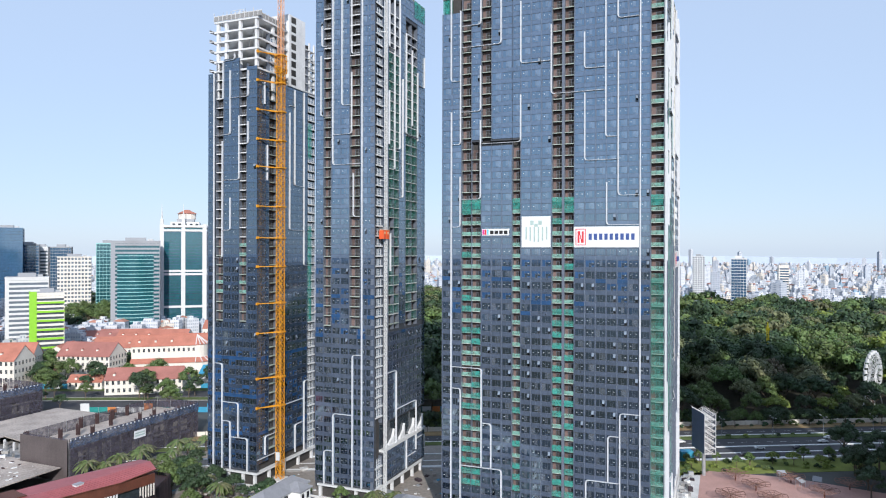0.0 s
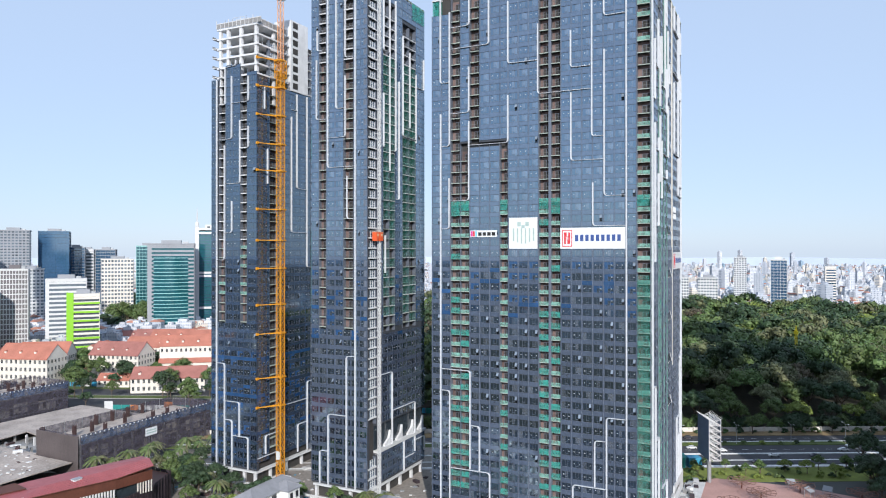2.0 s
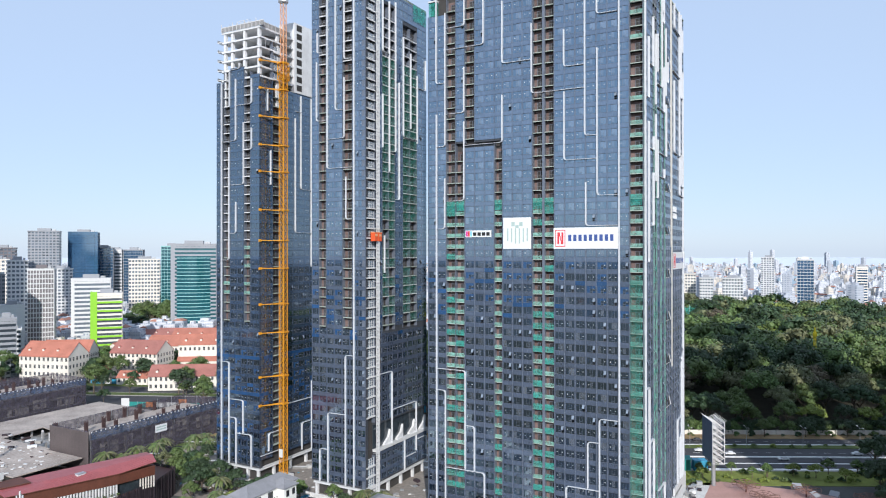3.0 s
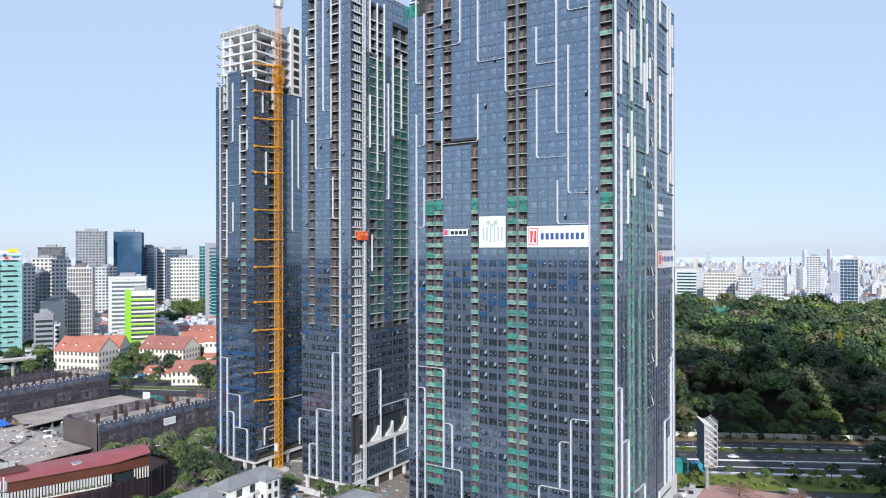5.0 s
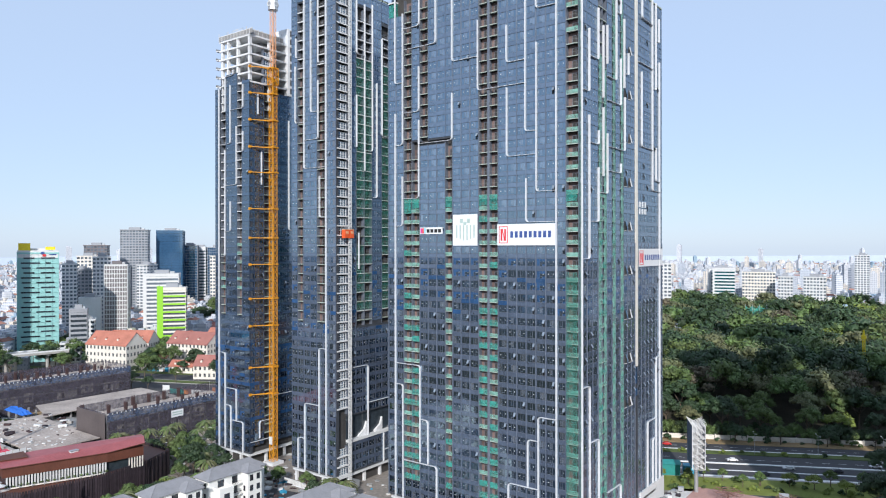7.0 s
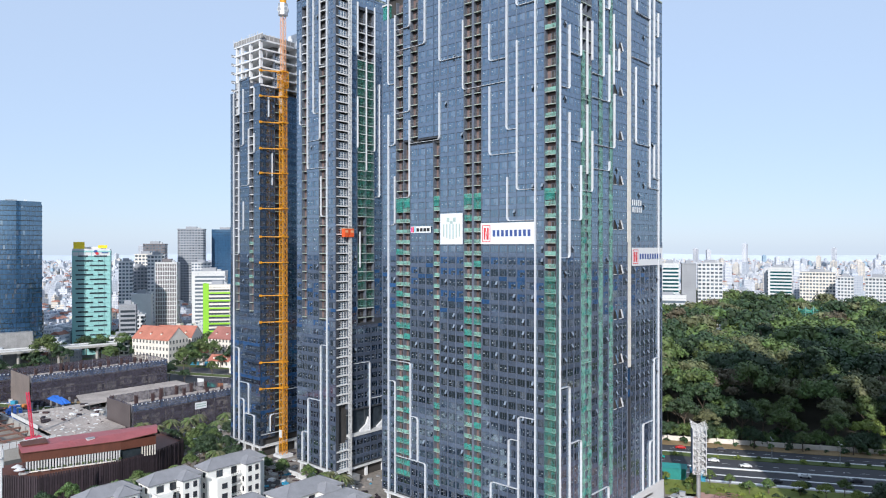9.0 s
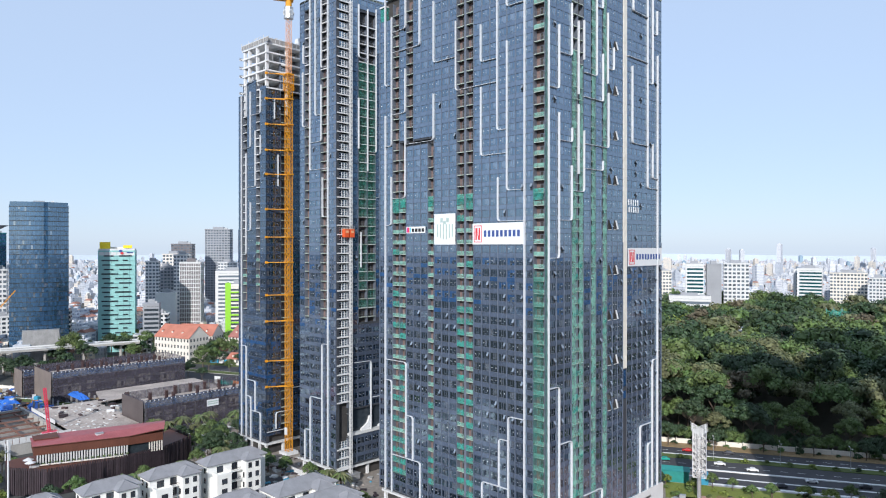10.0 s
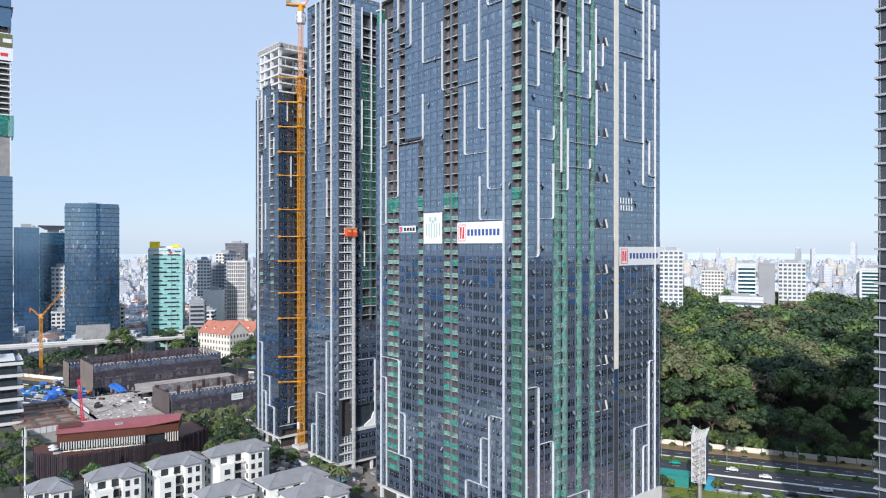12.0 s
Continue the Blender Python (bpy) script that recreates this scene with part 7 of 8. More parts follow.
# elevated road
g = Geo()
ob = thing("elevated_road", "pale elevated road on slim piers", "bridge", pose(-476, 205, 0, 0, 0, 79))
part("deck", Geo().box(-260, 75, -6, 6, 14.4, 16.0, "pave"), ob)
for s in (-6, 5.6):
    part("barrier", Geo().box(-260, 75, s, s + 0.4, 16, 17.0, "white"), ob)
for k in range(13):
    part("pier", Geo().bar((-250 + 26 * k, 0, 0), (-250 + 26 * k, 0, 13.2), 1.1, "pave", 10).box(-251.2 + 26 * k, -248.8 + 26 * k, -4.5, 4.5, 13.2, 14.4, "pave"), ob)
# slim yellow tower crane with raised arms, beyond the yard
ob = thing("yard_crane", "slim orange-yellow tower crane with raised arms", "crane", Matrix.Translation((-437, 170, 0)))
part("mast", lattice(Geo(), 0.75, 0, 40, 2.4, "yellow", 0.15, 0.1), ob, "yellow lattice mast")
part("slewing_deck", Geo().box(-1.6, 1.6, -1.2, 1.2, 40, 41.2, "yellow").box(-1.2, 0.2, -0.8, 0.8, 41.2, 43.2, "orange"), ob)
for dx, dy, z in ((12.0, 13.6, 62), (-5.2, -5.9, 47.5)):
    g = Geo()
    for q in (-0.5, 0.5):
        g.bar((q, -q, 41), (dx + q * 0.5, dy - q * 0.5, z), 0.14, "yellow").bar((0, 0, 42.2), (dx, dy, z + 0.6), 0.12, "yellow")
    for k in range(8):
        a = k / 8
        g.bar((dx * a + 0.5, dy * a - 0.5, 41 + (z - 41) * a), (dx * (a + 0.12) - 0.5, dy * (a + 0.12) + 0.5, 41 + (z - 41) * (a + 0.12)), 0.08, "yellow")
    part("arm", g, ob, "raised lattice arm", kind="stuff")
part("hook_block", Geo().box(-5.6, -4.6, -6.3, -5.5, 44.5, 47, "red"), ob)


# ---- glass towers beside the walk, that shade the park ----
def side_tower(x0, x1, y0, y1, h):
    ob = thing("ledged_tower", "dark glass tower with pale projecting ledges", "building", Matrix.Translation((x0, y0, 0)), "ledged towers")
    w, d = x1 - x0, y1 - y0
    part("glass", Geo().box(0.9, w - 0.9, 0.9, d - 0.9, 0, h, "window"), ob)
    me = Geo().box(0, w, 0, d, 0, 0.45, "grey_wall").mesh("ledge")
    for k in range(int(h / 3.6)):
        part("ledge", me, ob, m=Matrix.Translation((0, 0, 3.6 * k)))
    for i in range(9):
        part("mullion", Geo().box(0.6 + (w - 1.4) * i / 8, 0.8 + (w - 1.4) * i / 8, 0.6, 0.9, 0, h, "steel"), ob)
        part("mullion", Geo().box(0.6, 0.9, 0.6 + (d - 1.4) * i / 8, 0.8 + (d - 1.4) * i / 8, 0, h, "steel"), ob)
    part("roof", Geo().box(0.5, w - 0.5, 0.5, d - 0.5, h, h + 1.2, "grey_wall").box(w * 0.3, w * 0.7, d * 0.3, d * 0.7, h + 1.2, h + 5, "grey_wall"), ob)


side_tower(65.4, 115, 237, 272, 148)
# two towers out of view, sized only to cast the park's shadow
for x0, x1, h in ((117, 150, 219), (247, 285, 179)):
    ob = thing("shade_tower", "unseen plain tower added to shade the park", "building", Matrix.Translation((x0, 262 if x0 > 200 else 274, 0)), "ledged towers")
    part("glass", Geo().box(0, x1 - x0, 0, 40, 0, h, "window"), ob)
    part("roof", Geo().box(-0.3, x1 - x0 + 0.3, -0.3, 40.3, h, h + 1.4, "grey_wall"), ob)

# ---- the city to the horizon ----
rngc = random.Random(99)


def free(x, y):
    if -720 < x < -225 and 100 < y < 560 or -560 < x < -380 and 540 < y < 650:
        return False
    if -150 < x < 140 and -60 < y < 345:
        return False
    if y > 330 and x > -560 and (y - 330) < 640 and -0.62 * (y - 74) + 70 < x < 260:
        return False
    if math.hypot(x - 60, y - 30) < 260:
        return False
    return True


made = {k: Geo() for k in ("far_white", "far_grey", "far_cream", "far_blue", "far_roof")}
count = 0
while count < 21000:
    ang = rngc.uniform(-0.35, 1.75) if count < 19500 else rngc.uniform(0, 6.283)
    far = rngc.random()
    dist = 430 + 4100 * far ** 1.1
    x, y = -dist * math.sin(ang), dist * math.cos(ang)
    count += 1
    if not free(x, y):
        continue
    tall = rngc.random()
    w, d = rngc.uniform(4.5, 12), rngc.uniform(6, 15)
    h = rngc.uniform(6, 17)
    if dist > 1000 and tall < 0.016:
        h, w, d = rngc.uniform(28, 56), rngc.uniform(11, 19), rngc.uniform(10, 18)
    elif dist > 800 and tall < 0.08:
        h, w = rngc.uniform(18, 28), rngc.uniform(9, 20)
    if dist > 2600 and tall < 0.004:
        h = rngc.uniform(80, 105)
    key = rngc.choices(("far_white", "far_grey", "far_cream", "far_blue"), (6, 2.2, 1.6, 0.5))[0]
    at = pose(x, y, 0, 0, 0, rngc.uniform(0, 90))
    made[key].box(-w / 2, w / 2, -d / 2, d / 2, -0.1, h, key, at)
    if h < 20:
        if rngc.random() < 0.13:
            made["far_roof"].solid([at @ Vector(p) for p in ((-w / 2 - 0.3, -d / 2 - 0.3, h + 0.01), (w / 2 + 0.3, -d / 2 - 0.3, h + 0.01), (w / 2 + 0.3, d / 2 + 0.3, h + 0.01), (-w / 2 - 0.3, d / 2 + 0.3, h + 0.01), (0, -d / 2, h + 2.6), (0, d / 2, h + 2.6))],
                                   ((0, 1, 4), (1, 2, 5, 4), (2, 3, 5), (3, 0, 4, 5)), "far_roof")
        else:
            made[key].box(-w * 0.3, w * 0.1, -d * 0.3, d * 0.2, h, h + 3, key, at)
    else:
        made[key].box(-w * 0.25, w * 0.2, -d * 0.25, d * 0.25, h, h + 4, key, at)
marks = [tuple(ob.matrix_basis.translation)[:2] for ob in scene.objects if ob.parent is None and ob.type == "EMPTY" and ob.name.split(".")[0] in ("office_block", "old_house", "bowed_glass_tower", "half_clad_tower", "teal_high_rise")]
for k in range(1500):
    x, y = rngc.uniform(-760, -480), rngc.uniform(120, 600)
    if min(math.hypot(x - a, y - b) for a, b in marks) < 24 or abs(x + 476 + (y - 205) * -0.19) < 16 or (x > -520 and y > 260):
        continue
    w, d, h = rngc.uniform(6, 14), rngc.uniform(7, 15), rngc.uniform(7, 19)
    key = rngc.choices(("far_white", "far_grey", "far_cream"), (5, 2.5, 2))[0]
    at = pose(x, y, 0, 0, 0, rngc.choice((24, 27, 31, 60)))
    made[key].box(-w / 2, w / 2, -d / 2, d / 2, -0.1, h, key, at)
    made[key].box(-w * 0.3, w * 0.1, -d * 0.3, d * 0.2, h, h + 2.6, key, at)
    if rngc.random() < 0.2:
        made["far_roof"].solid([at @ Vector(p) for p in ((-w / 2 - 0.3, -d / 2 - 0.3, h + 0.01), (w / 2 + 0.3, -d / 2 - 0.3, h + 0.01), (w / 2 + 0.3, d / 2 + 0.3, h + 0.01), (-w / 2 - 0.3, d / 2 + 0.3, h + 0.01), (0, -d / 2, h + 2.6), (0, d / 2, h + 2.6))],
                               ((0, 1, 4), (1, 2, 5, 4), (2, 3, 5), (3, 0, 4, 5)), "far_roof")
for key, name, label in (("far_white", "far_white_houses", "countless white houses to the horizon"), ("far_grey", "far_grey_houses", "countless grey houses to the horizon"),
                         ("far_cream", "far_cream_houses", "countless cream houses to the horizon"), ("far_blue", "far_blue_houses", "bluish buildings scattered to the horizon"), ("far_roof", "far_red_roofs", "red roofs scattered over the far city")):
    whole(name, made[key], label, "houses", kind="stuff")
ring = [(4650 * math.cos(2 * math.pi * i / 48), 4650 * math.sin(2 * math.pi * i / 48)) for i in range(48)]
# horizon haze painted as a pale ring wall that glows
M["distance"] = mat("glowing_haze", (0.44, 0.50, 0.61), 1.0, vary=0.06, scale=0.004, fine=0.02, emit=0.3)
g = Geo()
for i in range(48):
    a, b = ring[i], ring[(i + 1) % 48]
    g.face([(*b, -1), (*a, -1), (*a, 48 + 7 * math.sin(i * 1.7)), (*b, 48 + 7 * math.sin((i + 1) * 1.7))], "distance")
whole("backdrop", g, "pale glowing ring in place of haze at the horizon", "backdrop", kind="structure")

# ---- trees ----
def crown_data(rng, radius, high, lobes, leaves, size):
    """Leaf clumps over a heap of lobes: many small bent leaves, with a dark heart that closes the gaps."""
    vs, fs = [], []
    cores = []
    for k in range(lobes):
        w = 2.4 * k + rng.uniform(-0.5, 0.5)
        e = math.sqrt(k / lobes)
        r = radius * 0.82 * e * rng.uniform(0.85, 1.1)
        c = np.array((r * math.cos(w), r * math.sin(w), high * (0.72 * math.sqrt(max(0.05, 1.02 - e * e)) * rng.uniform(0.75, 1.1))))
        s = radius * rng.uniform(0.24, 0.42) * (9 / lobes) ** 0.25
        cores.append((c, s, s * rng.uniform(0.7, 1.0)))
    for c, s, hz in cores:
        n = max(6, int(leaves / lobes))
        for i in range(n):
            u, v = rng.uniform(-0.35, 1), rng.uniform(0, 6.283)
            q = math.sqrt(1 - u * u)
            nrm = np.array((q * math.cos(v), q * math.sin(v), u))
            f = rng.uniform(0.66, 1.12)
            p = c + nrm * np.array((s, s, hz)) * f
            t = np.cross(nrm, (rng.uniform(-1, 1), rng.uniform(-1, 1), rng.uniform(-1, 1)))
            t /= np.linalg.norm(t) + 1e-6
            b = np.cross(nrm, t)
            a = size * rng.uniform(0.6, 1.3)
            tilt = nrm * rng.uniform(-0.5, 0.5) * a
            k0 = len(vs)
            vs += [tuple(p - t * a + tilt), tuple(p + b * a * 0.75 + nrm * 0.25 * a), tuple(p + t * a - tilt), tuple(p - b * a * 0.75 - nrm * 0.1 * a)]
            fs += [(k0, k0 + 3, k0 + 1), (k0 + 1, k0 + 3, k0 + 2)]
    for c, s, hz in cores:
        k0 = len(vs)
        rings, seg = 4, 7
        for j in range(1, rings):
            th = math.pi * j / rings
            for i in range(seg):
                ph = 2 * math.pi * (i + 0.5 * (j % 2)) / seg
                e = rng.uniform(0.4, 0.62)
                vs.append((c[0] + s * e * math.sin(th) * math.cos(ph), c[1] + s * e * math.sin(th) * math.sin(ph), c[2] + hz * e * math.cos(th)))
        vs += [(c[0], c[1], c[2] + hz * 0.6), (c[0], c[1], c[2] - hz * 0.6)]
        t, bt = len(vs) - 2, len(vs) - 1
        for i in range(seg):
            i2 = (i + 1) % seg
            fs += [(k0 + i, k0 + i2, t), (k0 + 2 * seg + i2, k0 + 2 * seg + i, bt)]
            for j in range(2):
                fs.append((k0 + j * seg + i, k0 + (j + 1) * seg + i, k0 + (j + 1) * seg + i2, k0 + j * seg + i2))
    return vs, fs


def crown_mesh(name, rng, radius, high, lobes, leaves, size, key):
    vs, fs = crown_data(rng, radius, high, lobes, leaves, size)
    return Geo().solid(vs, fs, key).mesh(name)


def trunk_mesh(rng, height, r, spread):
    g = Geo()
    g.bar((0, 0, 0), (0.2, 0.1, height * 0.55), r, "bark", 7, r * 0.65)
    for k in range(5):
        w = 2 * math.pi * k / 5 + rng.uniform(-0.4, 0.4)
        a = (0.2, 0.1, height * rng.uniform(0.42, 0.56))
        b = (spread * 0.6 * math.cos(w), spread * 0.6 * math.sin(w), height * rng.uniform(0.75, 0.95))
        g.bar(a, b, r * 0.45, "bark", 5, r * 0.15)
    return g.mesh("trunk")


rngt = random.Random(5)
KINDS = []
for k, (key, rad, high, total) in enumerate((("leaf_a", 7.5, 9, 17), ("leaf_b", 7.0, 9, 16), ("leaf_a", 8.5, 11, 20), ("leaf_c", 7.5, 8, 16), ("leaf_b", 9.5, 12, 22), ("leaf_d", 8.0, 7, 14), ("leaf_e", 6.5, 9, 17), ("leaf_a", 6.0, 8, 14))):
    word_ = {"leaf_a": "deep green", "leaf_b": "green", "leaf_c": "olive green", "leaf_d": "yellow-green", "leaf_e": "dry brown"}[key]
    KINDS.append((word_, total, high, trunk_mesh(rngt, total - high * 0.55, 0.45, rad), crown_mesh("crown", rngt, rad, high, 19, 2000, 0.42, key)))


SHRUBS = {k: crown_mesh("shrub", rngt, 7, 8, 5, 170, 1.3, ("leaf_a", "leaf_b", "leaf_d")[i]) for i, k in enumerate((0, 1, 5))}
SHRUBS[7] = SHRUBS[0]


def tree(x, y, kind, size, z=0.0, group="trees"):
    word_, total, high, trunk, crown = KINDS[kind]
    ob = thing("tree", "broad %s tree with a full crown" % word_, "tree", Matrix.Translation((x, y, z)) @ pose(0, 0, 0, 0, 0, rngt.uniform(0, 360)) @ Matrix.Scale(size, 4), group)
    part("trunk", trunk, ob)
    part("crown", crown, ob, m=Matrix.Translation((0, 0, total - high)))


def shrub(x, y, kind, size, z, group):
    ob = tagged(new("shrub", SHRUBS[kind]), "clipped green shrub beside the avenue", "shrub", group)
    ob.matrix_basis = Matrix.Translation((x, y, z - 0.2)) @ pose(0, 0, 0, 0, 0, rngt.uniform(0, 360)) @ Matrix.Scale(size, 4)


def palm_mesh():
    g, r = Geo(), random.Random(4)
    for k in range(26):
        w, lift = 2 * math.pi * k / 26 + r.uniform(-0.1, 0.1), r.uniform(-0.1, 1.0)
        c, s = math.cos(w), math.sin(w)
        prev = None
        for j in range(6):
            a = j / 5
            d = 4.0 * a
            z = 2.4 * lift * a - 3.0 * a * a + 0.3
            wide = 0.55 * math.sin(math.pi * min(1, a * 0.9 + 0.12)) + 0.02
            row = [(c * d - s * wide, s * d + c * wide, z - 0.25), (c * d, s * d, z), (c * d + s * wide, s * d - c * wide, z - 0.25)]
            if prev:
                g.face([prev[0], row[0], row[1], prev[1]], "leaf_b")
                g.face([prev[1], row[1], row[2], prev[2]], "leaf_c")
            prev = row
    return g.mesh("fronds")


FRONDS = palm_mesh()
PALM_TRUNK = Geo().bar((0, 0, 0), (0.3, 0.1, 6.6), 0.28, "bark", 8, 0.2).mesh("trunk")


def palm(x, y, size=1.0):
    ob = thing("palm_tree", "palm tree with arching green fronds", "palm tree", Matrix.Translation((x, y, 0)) @ pose(0, 0, 0, 0, 0, rngt.uniform(0, 360)) @ Matrix.Scale(size, 4), "palms")
    part("trunk", PALM_TRUNK, ob)
    part("fronds", FRONDS, ob, m=Matrix.Translation((0.3, 0.1, 6.6)))


# by the restaurant, the yard and the villas
for x, y in ((-224, 206), (-222, 214), (-226, 221), (-219, 232), (-221, 240), (-224, 199), (-214, 224), (-213, 234), (-216, 246), (-228, 194), (-178, 203), (-166, 196), (-158, 187), (-163, 178), (-160, 168), (-157, 158), (-111, 210), (-104, 211)):
    palm(x, y, rngt.uniform(0.9, 1.3))
for x, y, k, s in ((-205, 196, 0, 0.62), (-197, 203, 1, 0.66), (-190, 208, 4, 0.5), (-184, 203, 2, 0.58), (-198, 212, 7, 0.7), (-188, 196, 1, 0.6), (-176, 197, 0, 0.6), (-179, 209, 7, 0.7), (-207, 205, 3, 0.6), (-203, 188, 1, 0.6),
                   (-194, 190, 5, 0.45), (-172, 188, 1, 0.5), (-168, 206, 7, 0.6), (-152, 200, 0, 0.55), (-146, 206, 1, 0.5), (-155, 209, 7, 0.55), (-140, 210, 1, 0.45), (-163, 163, 1, 0.55), (-160, 151, 5, 0.5), (-166, 140, 1, 0.6),
                   (-160, 130, 0, 0.6), (-154, 140, 1, 0.5), (-150, 124, 2, 0.5), (-118, 208, 7, 0.5), (-126, 212, 1, 0.45), (-98, 206, 5, 0.4), (-112, 172, 1, 0.45), (-113, 150, 1, 0.45), (-88, 208, 1, 0.4), (-200, 222, 2, 0.5),
                   (-210, 214, 1, 0.55), (-194, 120, 1, 0.6), (-204, 116, 4, 0.5), (-214, 122, 0, 0.6), (-222, 130, 3, 0.55), (-212, 132, 1, 0.5), (-198, 112, 2, 0.55), (-184, 112, 1, 0.6), (-230, 120, 4, 0.55), (-240, 128, 1, 0.6), (-176, 118, 5, 0.5), (-168, 112, 0, 0.6)):
    tree(x, y, k, s, group="garden trees")
# along the boulevard and round the old houses
for k in range(54):
    p = BOUL @ Vector((rngt.uniform(-260, 50), rngt.choice((422, 422, 451, 458, 392)) + rngt.uniform(-3, 3), 0))
    tree(p.x, p.y, rngt.choice((0, 1, 2, 4, 7, 0)), rngt.uniform(0.5, 0.95), group="boulevard trees")
for x, y, k, s in ((-420, 322, 2, 0.9), (-405, 330, 4, 0.85), (-398, 345, 0, 0.9), (-452, 292, 2, 0.8), (-478, 312, 4, 0.9), (-500, 296, 2, 0.95), (-488, 282, 0, 0.9), (-470, 270, 2, 0.9), (-390, 365, 1, 0.7), (-372, 345, 0, 0.7),
                   (-445, 268, 4, 0.8), (-520, 300, 4, 0.9), (-510, 275, 2, 1.0), (-535, 285, 0, 1.0)):
    tree(x, y, k, s, group="old quarter trees")
for x, y, k, s in ((-470, 268, 2, 1.1), (-484, 276, 4, 1.0), (-462, 281, 0, 1.0), (-455, 296, 2, 1.0), (-474, 290, 4, 1.05), (-508, 244, 0, 1.0), (-500, 232, 2, 0.9), (-465, 186, 0, 0.8), (-456, 196, 2, 0.8), (-446, 206, 7, 0.8), (-450, 176, 1, 0.8), (-436, 186, 0, 0.7), (-452, 352, 4, 0.9), (-438, 350, 2, 0.9), (-460, 360, 0, 1.0), (-424, 378, 4, 0.85), (-410, 384, 2, 0.8)):
    tree(x, y, k, s, group="old quarter trees")
for k in range(38):
    a = rngt.uniform(0, 1)
    tree(-560 - 300 * a + rngt.uniform(-40, 40), 500 + 260 * a + rngt.uniform(-40, 40), rngt.choice((0, 2, 3, 4, 6)), rngt.uniform(1.2, 1.8), group="old quarter trees")
for k in range(18):
    tree(rngt.uniform(-472, -428), rngt.uniform(158, 232), rngt.choice((0, 2, 7)), rngt.uniform(0.5, 0.85), group="old quarter trees")
for x, y in ((-464, 336), (-443, 333), (-464, 363), (-461, 379), (-400, 321), (-383, 320), (-369, 352), (-343, 345), (-316, 342), (-306, 317), (-412, 385), (-377, 331), (-430, 325), (-415, 312), (-452, 345), (-392, 338), (-356, 326), (-330, 328), (-413, 321), (-425, 340), (-300, 332)):
    tree(x + rngt.uniform(-3, 3), y + rngt.uniform(-3, 3), rngt.choice((0, 1, 2, 4, 0)), rngt.uniform(0.6, 0.95), group="old quarter trees")
for x, y in ((-543, 317), (-520, 312), (-470, 232), (-480, 226), (-462, 240), (-492, 250)):
    tree(x, y, rngt.choice((0, 2, 4)), rngt.uniform(0.9, 1.25), group="old quarter trees")
for k in range(46):
    x, y = rngt.choice(((-172, 200), (-150, 204), (-157, 150), (-154, 182), (-157, 168), (-192, 206)))
    tree(x + rngt.uniform(-4, 4) * (3 if y > 190 else 1), y + rngt.uniform(-7, 7), rngt.choice((1, 5, 1, 0, 7)), rngt.uniform(0.3, 0.58), group="garden trees")
# avenue shrubs and street trees
for k in range(34):
    p = ROAD @ Vector((40 + 8.5 * k, rngt.uniform(319.5, 322.6), 0.2))
    shrub(p.x, p.y, rngt.choice((1, 5, 7)), rngt.uniform(0.14, 0.26), 0.2, "median shrubs")
for k in range(22):
    p = ROAD @ Vector((90 + 13 * k, 281 + rngt.uniform(-3, 3), 0.1))
    tree(p.x, p.y, rngt.choice((1, 7, 0)), rngt.uniform(0.28, 0.45), group="street trees")
for k in range(44):
    p = ROAD @ Vector((40 + 7.5 * k, rngt.uniform(339.5, 341.5), 0.15))
    shrub(p.x, p.y, rngt.choice((0, 1, 7)), rngt.uniform(0.15, 0.36), 0.15, "wall shrubs")
for k in range(24):
    p = ROAD @ Vector((60 + 20 * k, 338.0, 0.15))
    tree(p.x, p.y, rngt.choice((0, 1, 7)), rngt.uniform(0.5, 0.7), group="street trees")

for k in range(26):
    tree(rngt.uniform(48, 84), rngt.uniform(290, 350), rngt.choice((0, 2, 7)), rngt.uniform(0.6, 0.95), group="plaza trees")
# bushes and young trees on the verge before the plaza
for k in range(58):
    p = ROAD @ Vector((118 + 2.9 * k + rngt.uniform(-1, 1), rngt.choice((271, 274, 278, 283)) + rngt.uniform(-2, 2), 0.1))
    shrub(p.x, p.y, rngt.choice((1, 5, 5, 0)), rngt.uniform(0.13, 0.3), 0.1, "verge shrubs")
for k in range(16):
    p = ROAD @ Vector((120 + 9 * k + rngt.uniform(-3, 3), rngt.uniform(270, 284), 0.1))
    tree(p.x, p.y, rngt.choice((1, 5, 3, 1)), rngt.uniform(0.26, 0.42), group="street trees")
house_ob = thing("park_pavilion", "white pavilion among the park's trees", "pavilion", pose(-138, 671, 0, 0, 0, 35))
part("wall", Geo().box(-6, 6, -5, 5, 0, 18, "white"), house_ob)
part("roof", Geo().solid([(-6.8, -5.8, 18), (6.8, -5.8, 18), (6.8, 5.8, 18), (-6.8, 5.8, 18), (-3, 0, 22), (3, 0, 22)], ((0, 1, 5, 4), (1, 2, 5), (2, 3, 4, 5), (3, 0, 4), (3, 2, 1, 0)), "white"), house_ob)
screen = thing("ball_net", "tall green ball net on slim posts in the park", "net", pose(-98, 824, 0, 0, 0, 36))
for k in range(5):
    part("post", Geo().bar((-15 + 7.5 * k, 0, 0), (-15 + 7.5 * k, 0, 31), 0.22, "steel", 6), screen)
for k in range(4):
    vs = [(-15 + 7.5 * k + 7.5 * i / 5, 0.25 * math.sin(i * 0.63) * (j % 2), 8 + (22.5 - 3.4 * math.sin(math.pi * i / 5)) * j / 4) for j in range(5) for i in range(6)]
    part("net", Geo().solid(vs, [(j * 6 + i, j * 6 + i + 1, j * 6 + i + 7, j * 6 + i + 6) for j in range(4) for i in range(5)], "net"), screen, "sagging green net")
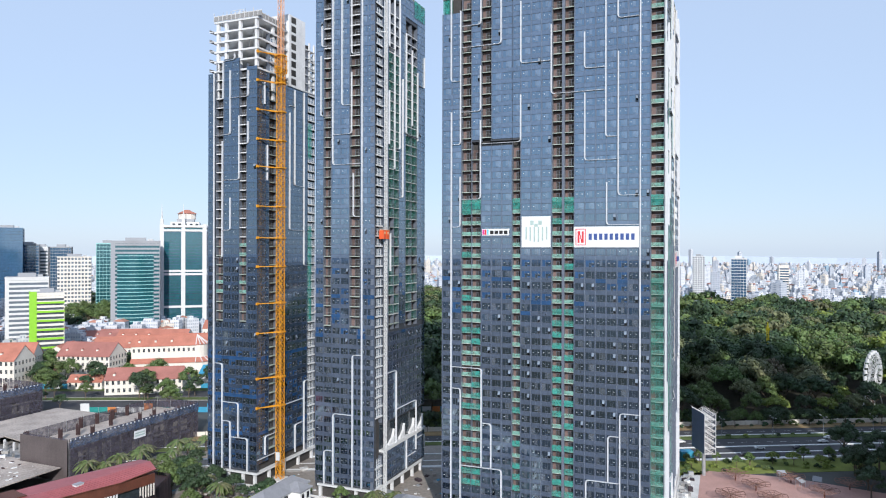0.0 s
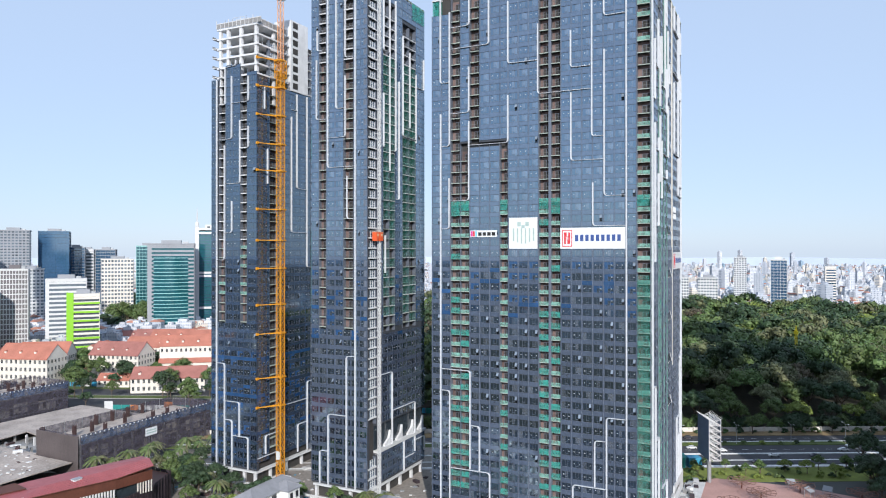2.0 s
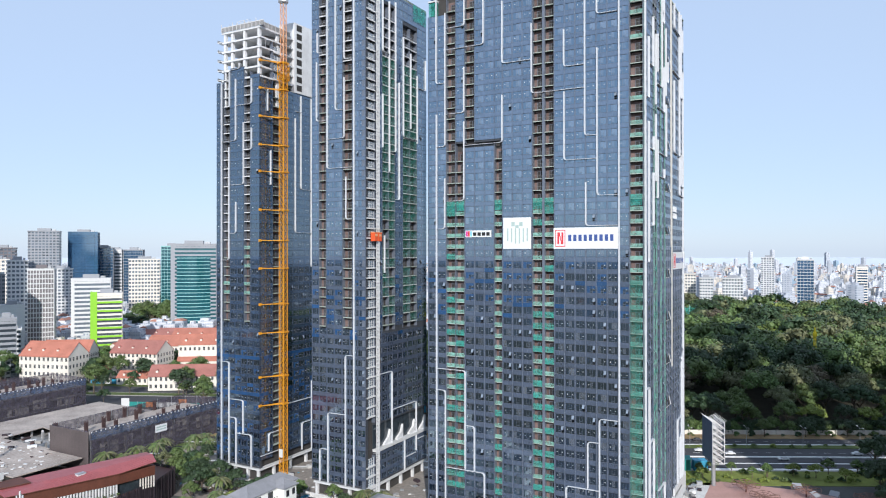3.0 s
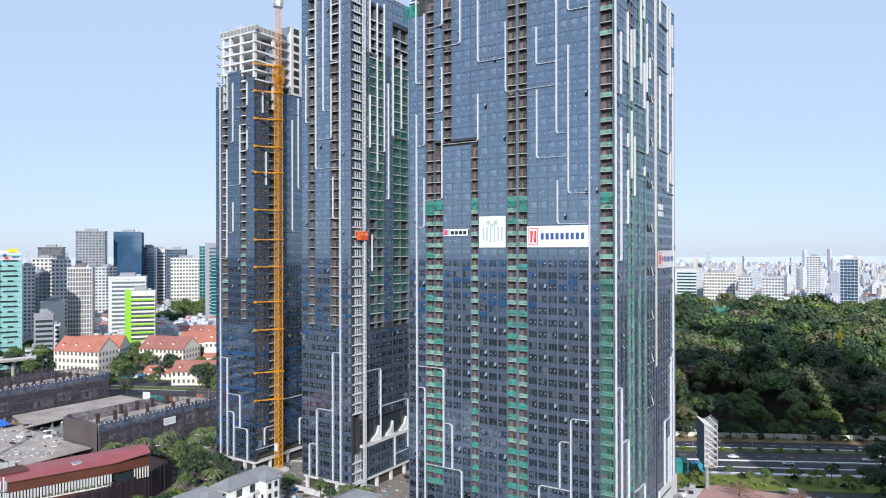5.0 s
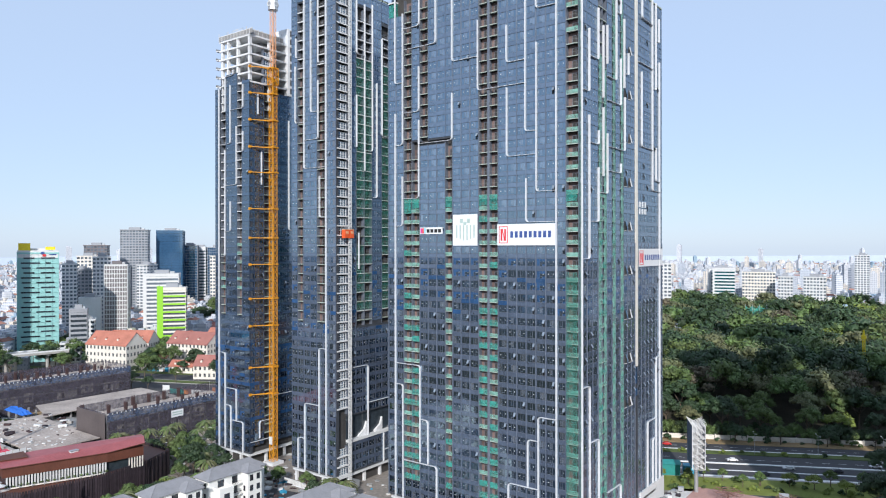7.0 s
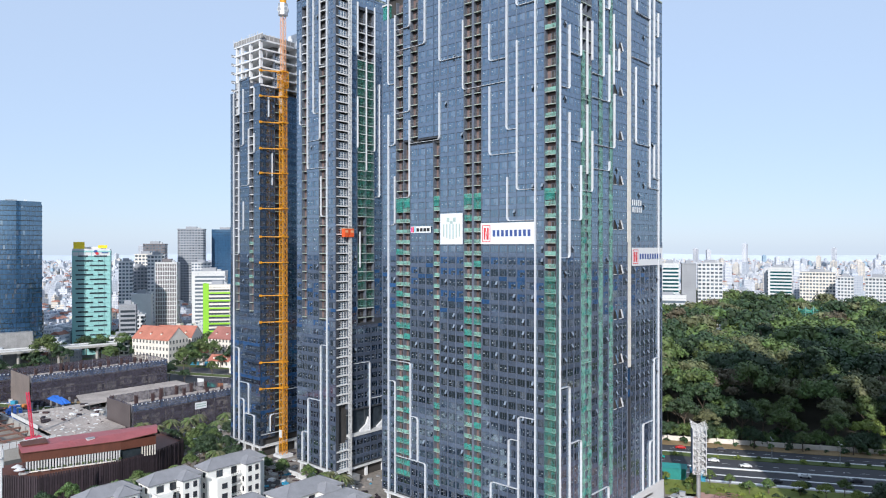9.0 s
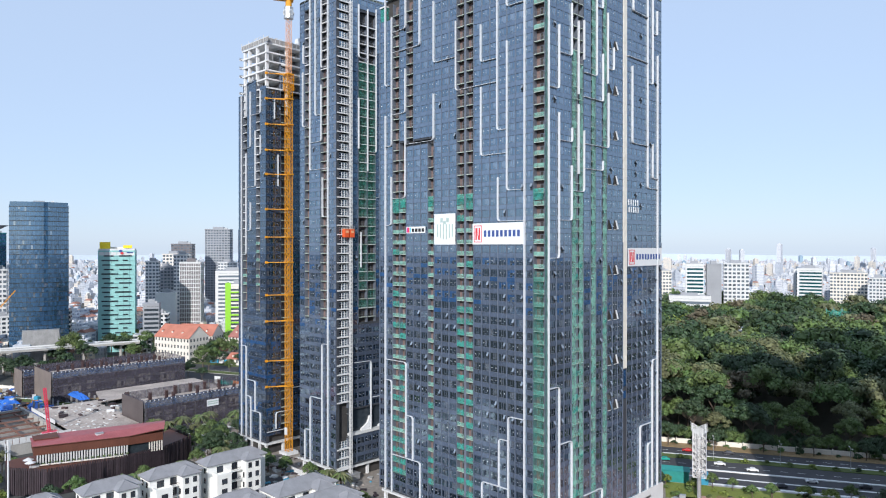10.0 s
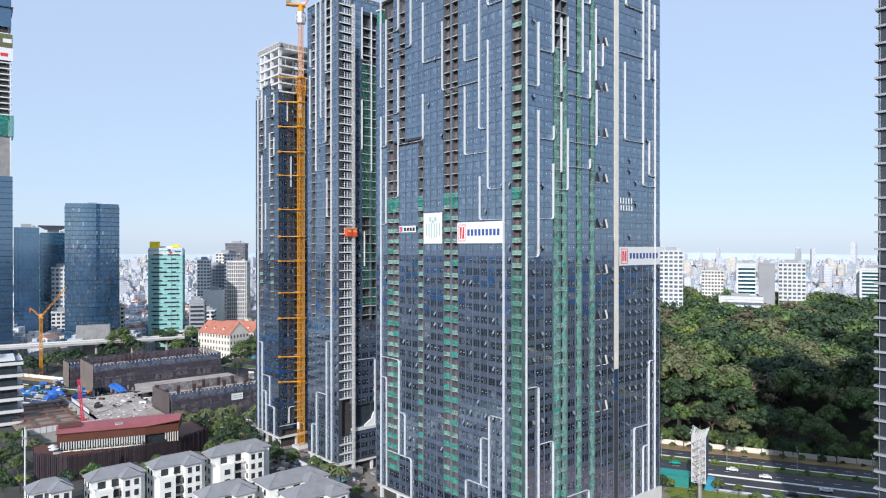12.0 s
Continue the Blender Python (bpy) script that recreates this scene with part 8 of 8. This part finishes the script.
# the park: nearest trees one by one, the rest as one wood
def in_front(p, x, y, wide, deep):
    """Clearings on the plaza's side of a thing in the park."""
    d = Vector((90 - x, 50 - y)).normalized()
    q = Vector((p.x - x, p.y - y))
    return -8 < q.dot(d) < deep and abs(q.x * d.y - q.y * d.x) < wide


spots = []
step = 14.4
for i in range(-66, 50):
    for j in range(0, 62):
        x, n = i * step + rngt.uniform(-5, 5), 351 + j * step + rngt.uniform(-4.5, 4.5)
        p = ROAD @ Vector((x + 170, n, 0))
        if p.y > 990 or not (-148 - 0.652 * (p.y - 452) < p.x < 0.2 * p.y + 24 or -0.49 * p.y < p.x < -0.37 * p.y):
            continue
        if math.hypot(p.x - 78.4, p.y - 457) < 14 or in_front(p, -138, 671, 9, 42) or in_front(p, -98, 824, 17, 60):
            continue
        spots.append((n, p.x, p.y))
spots.sort()
near_wood, far_wood = spots[:46], spots[46:]
for n, x, y in near_wood:
    tree(x, y, rngt.choices(range(8), (4, 4, 4, 2.2, 4, 0.8, 0.7, 3))[0], rngt.uniform(0.9, 1.5) * (0.75 if n < 365 else 1.0), group="park trees")
LOW = []
for key, rad, high, total in (("leaf_a", 8.5, 9, 17), ("leaf_b", 9.5, 10, 18), ("leaf_a", 10, 11, 19), ("leaf_c", 9, 9, 17), ("leaf_d", 9, 8, 15), ("leaf_e", 8, 9, 17), ("leaf_b", 8, 8, 15)):
    for lobes, leaves, size in ((17, 1250, 0.46), (12, 420, 0.72)):
        vs, fs = crown_data(rngt, rad, high, lobes, leaves, size)
        LOW.append((key, np.array(vs), fs, total - high * 0.9))
wood = {}
for k in range(150):            # low growth behind the park wall
    p = ROAD @ Vector((20 + 3.2 * k, rngt.uniform(345, 354), 0))
    kind = rngt.choice((0, 2, 4, 12))
    key, vs, fs, up = LOW[kind]
    s, w = rngt.uniform(0.42, 0.75), rngt.uniform(0, 6.283)
    c, q = math.cos(w) * s, math.sin(w) * s
    wood.setdefault(kind, []).append(np.c_[vs[:, 0] * c - vs[:, 1] * q + p.x, vs[:, 0] * q + vs[:, 1] * c + p.y, vs[:, 2] * s * 1.2 + 0.6])
for n, x, y in far_wood:
    k = 2 * rngt.choices(range(7), (3, 4.5, 3, 3, 1.6, 0.5, 3))[0] + (n > 520)
    key, vs, fs, up = LOW[k]
    s, w = rngt.choice((0.95, 1.15, 1.35, 1.6, 1.9)) * rngt.uniform(0.92, 1.08), rngt.uniform(0, 6.283)
    c, q = math.cos(w) * s, math.sin(w) * s
    p = np.c_[vs[:, 0] * c - vs[:, 1] * q + x, vs[:, 0] * q + vs[:, 1] * c + y, (vs[:, 2] + up) * s]
    wood.setdefault(k, []).append(p)
g_v, g_f, g_m, base = [], [], [], 0
keys = ["leaf_a", "leaf_b", "leaf_c", "leaf_d", "leaf_e"]
for k, many in wood.items():
    key, vs, fs, up = LOW[k]
    for p in many:
        g_v.append(p)
        g_f += [tuple(i + base for i in f) for f in fs]
        g_m += [keys.index(key)] * len(fs)
        base += len(p)
me = bpy.data.meshes.new("far_wood")
me.from_pydata(np.concatenate(g_v).tolist(), [], g_f)
for k in keys:
    me.materials.append(M[k])
me.polygons.foreach_set("material_index", g_m)
me.update()
whole("far_wood", me, "dense green crowns of the park's wood", "trees", kind="stuff")
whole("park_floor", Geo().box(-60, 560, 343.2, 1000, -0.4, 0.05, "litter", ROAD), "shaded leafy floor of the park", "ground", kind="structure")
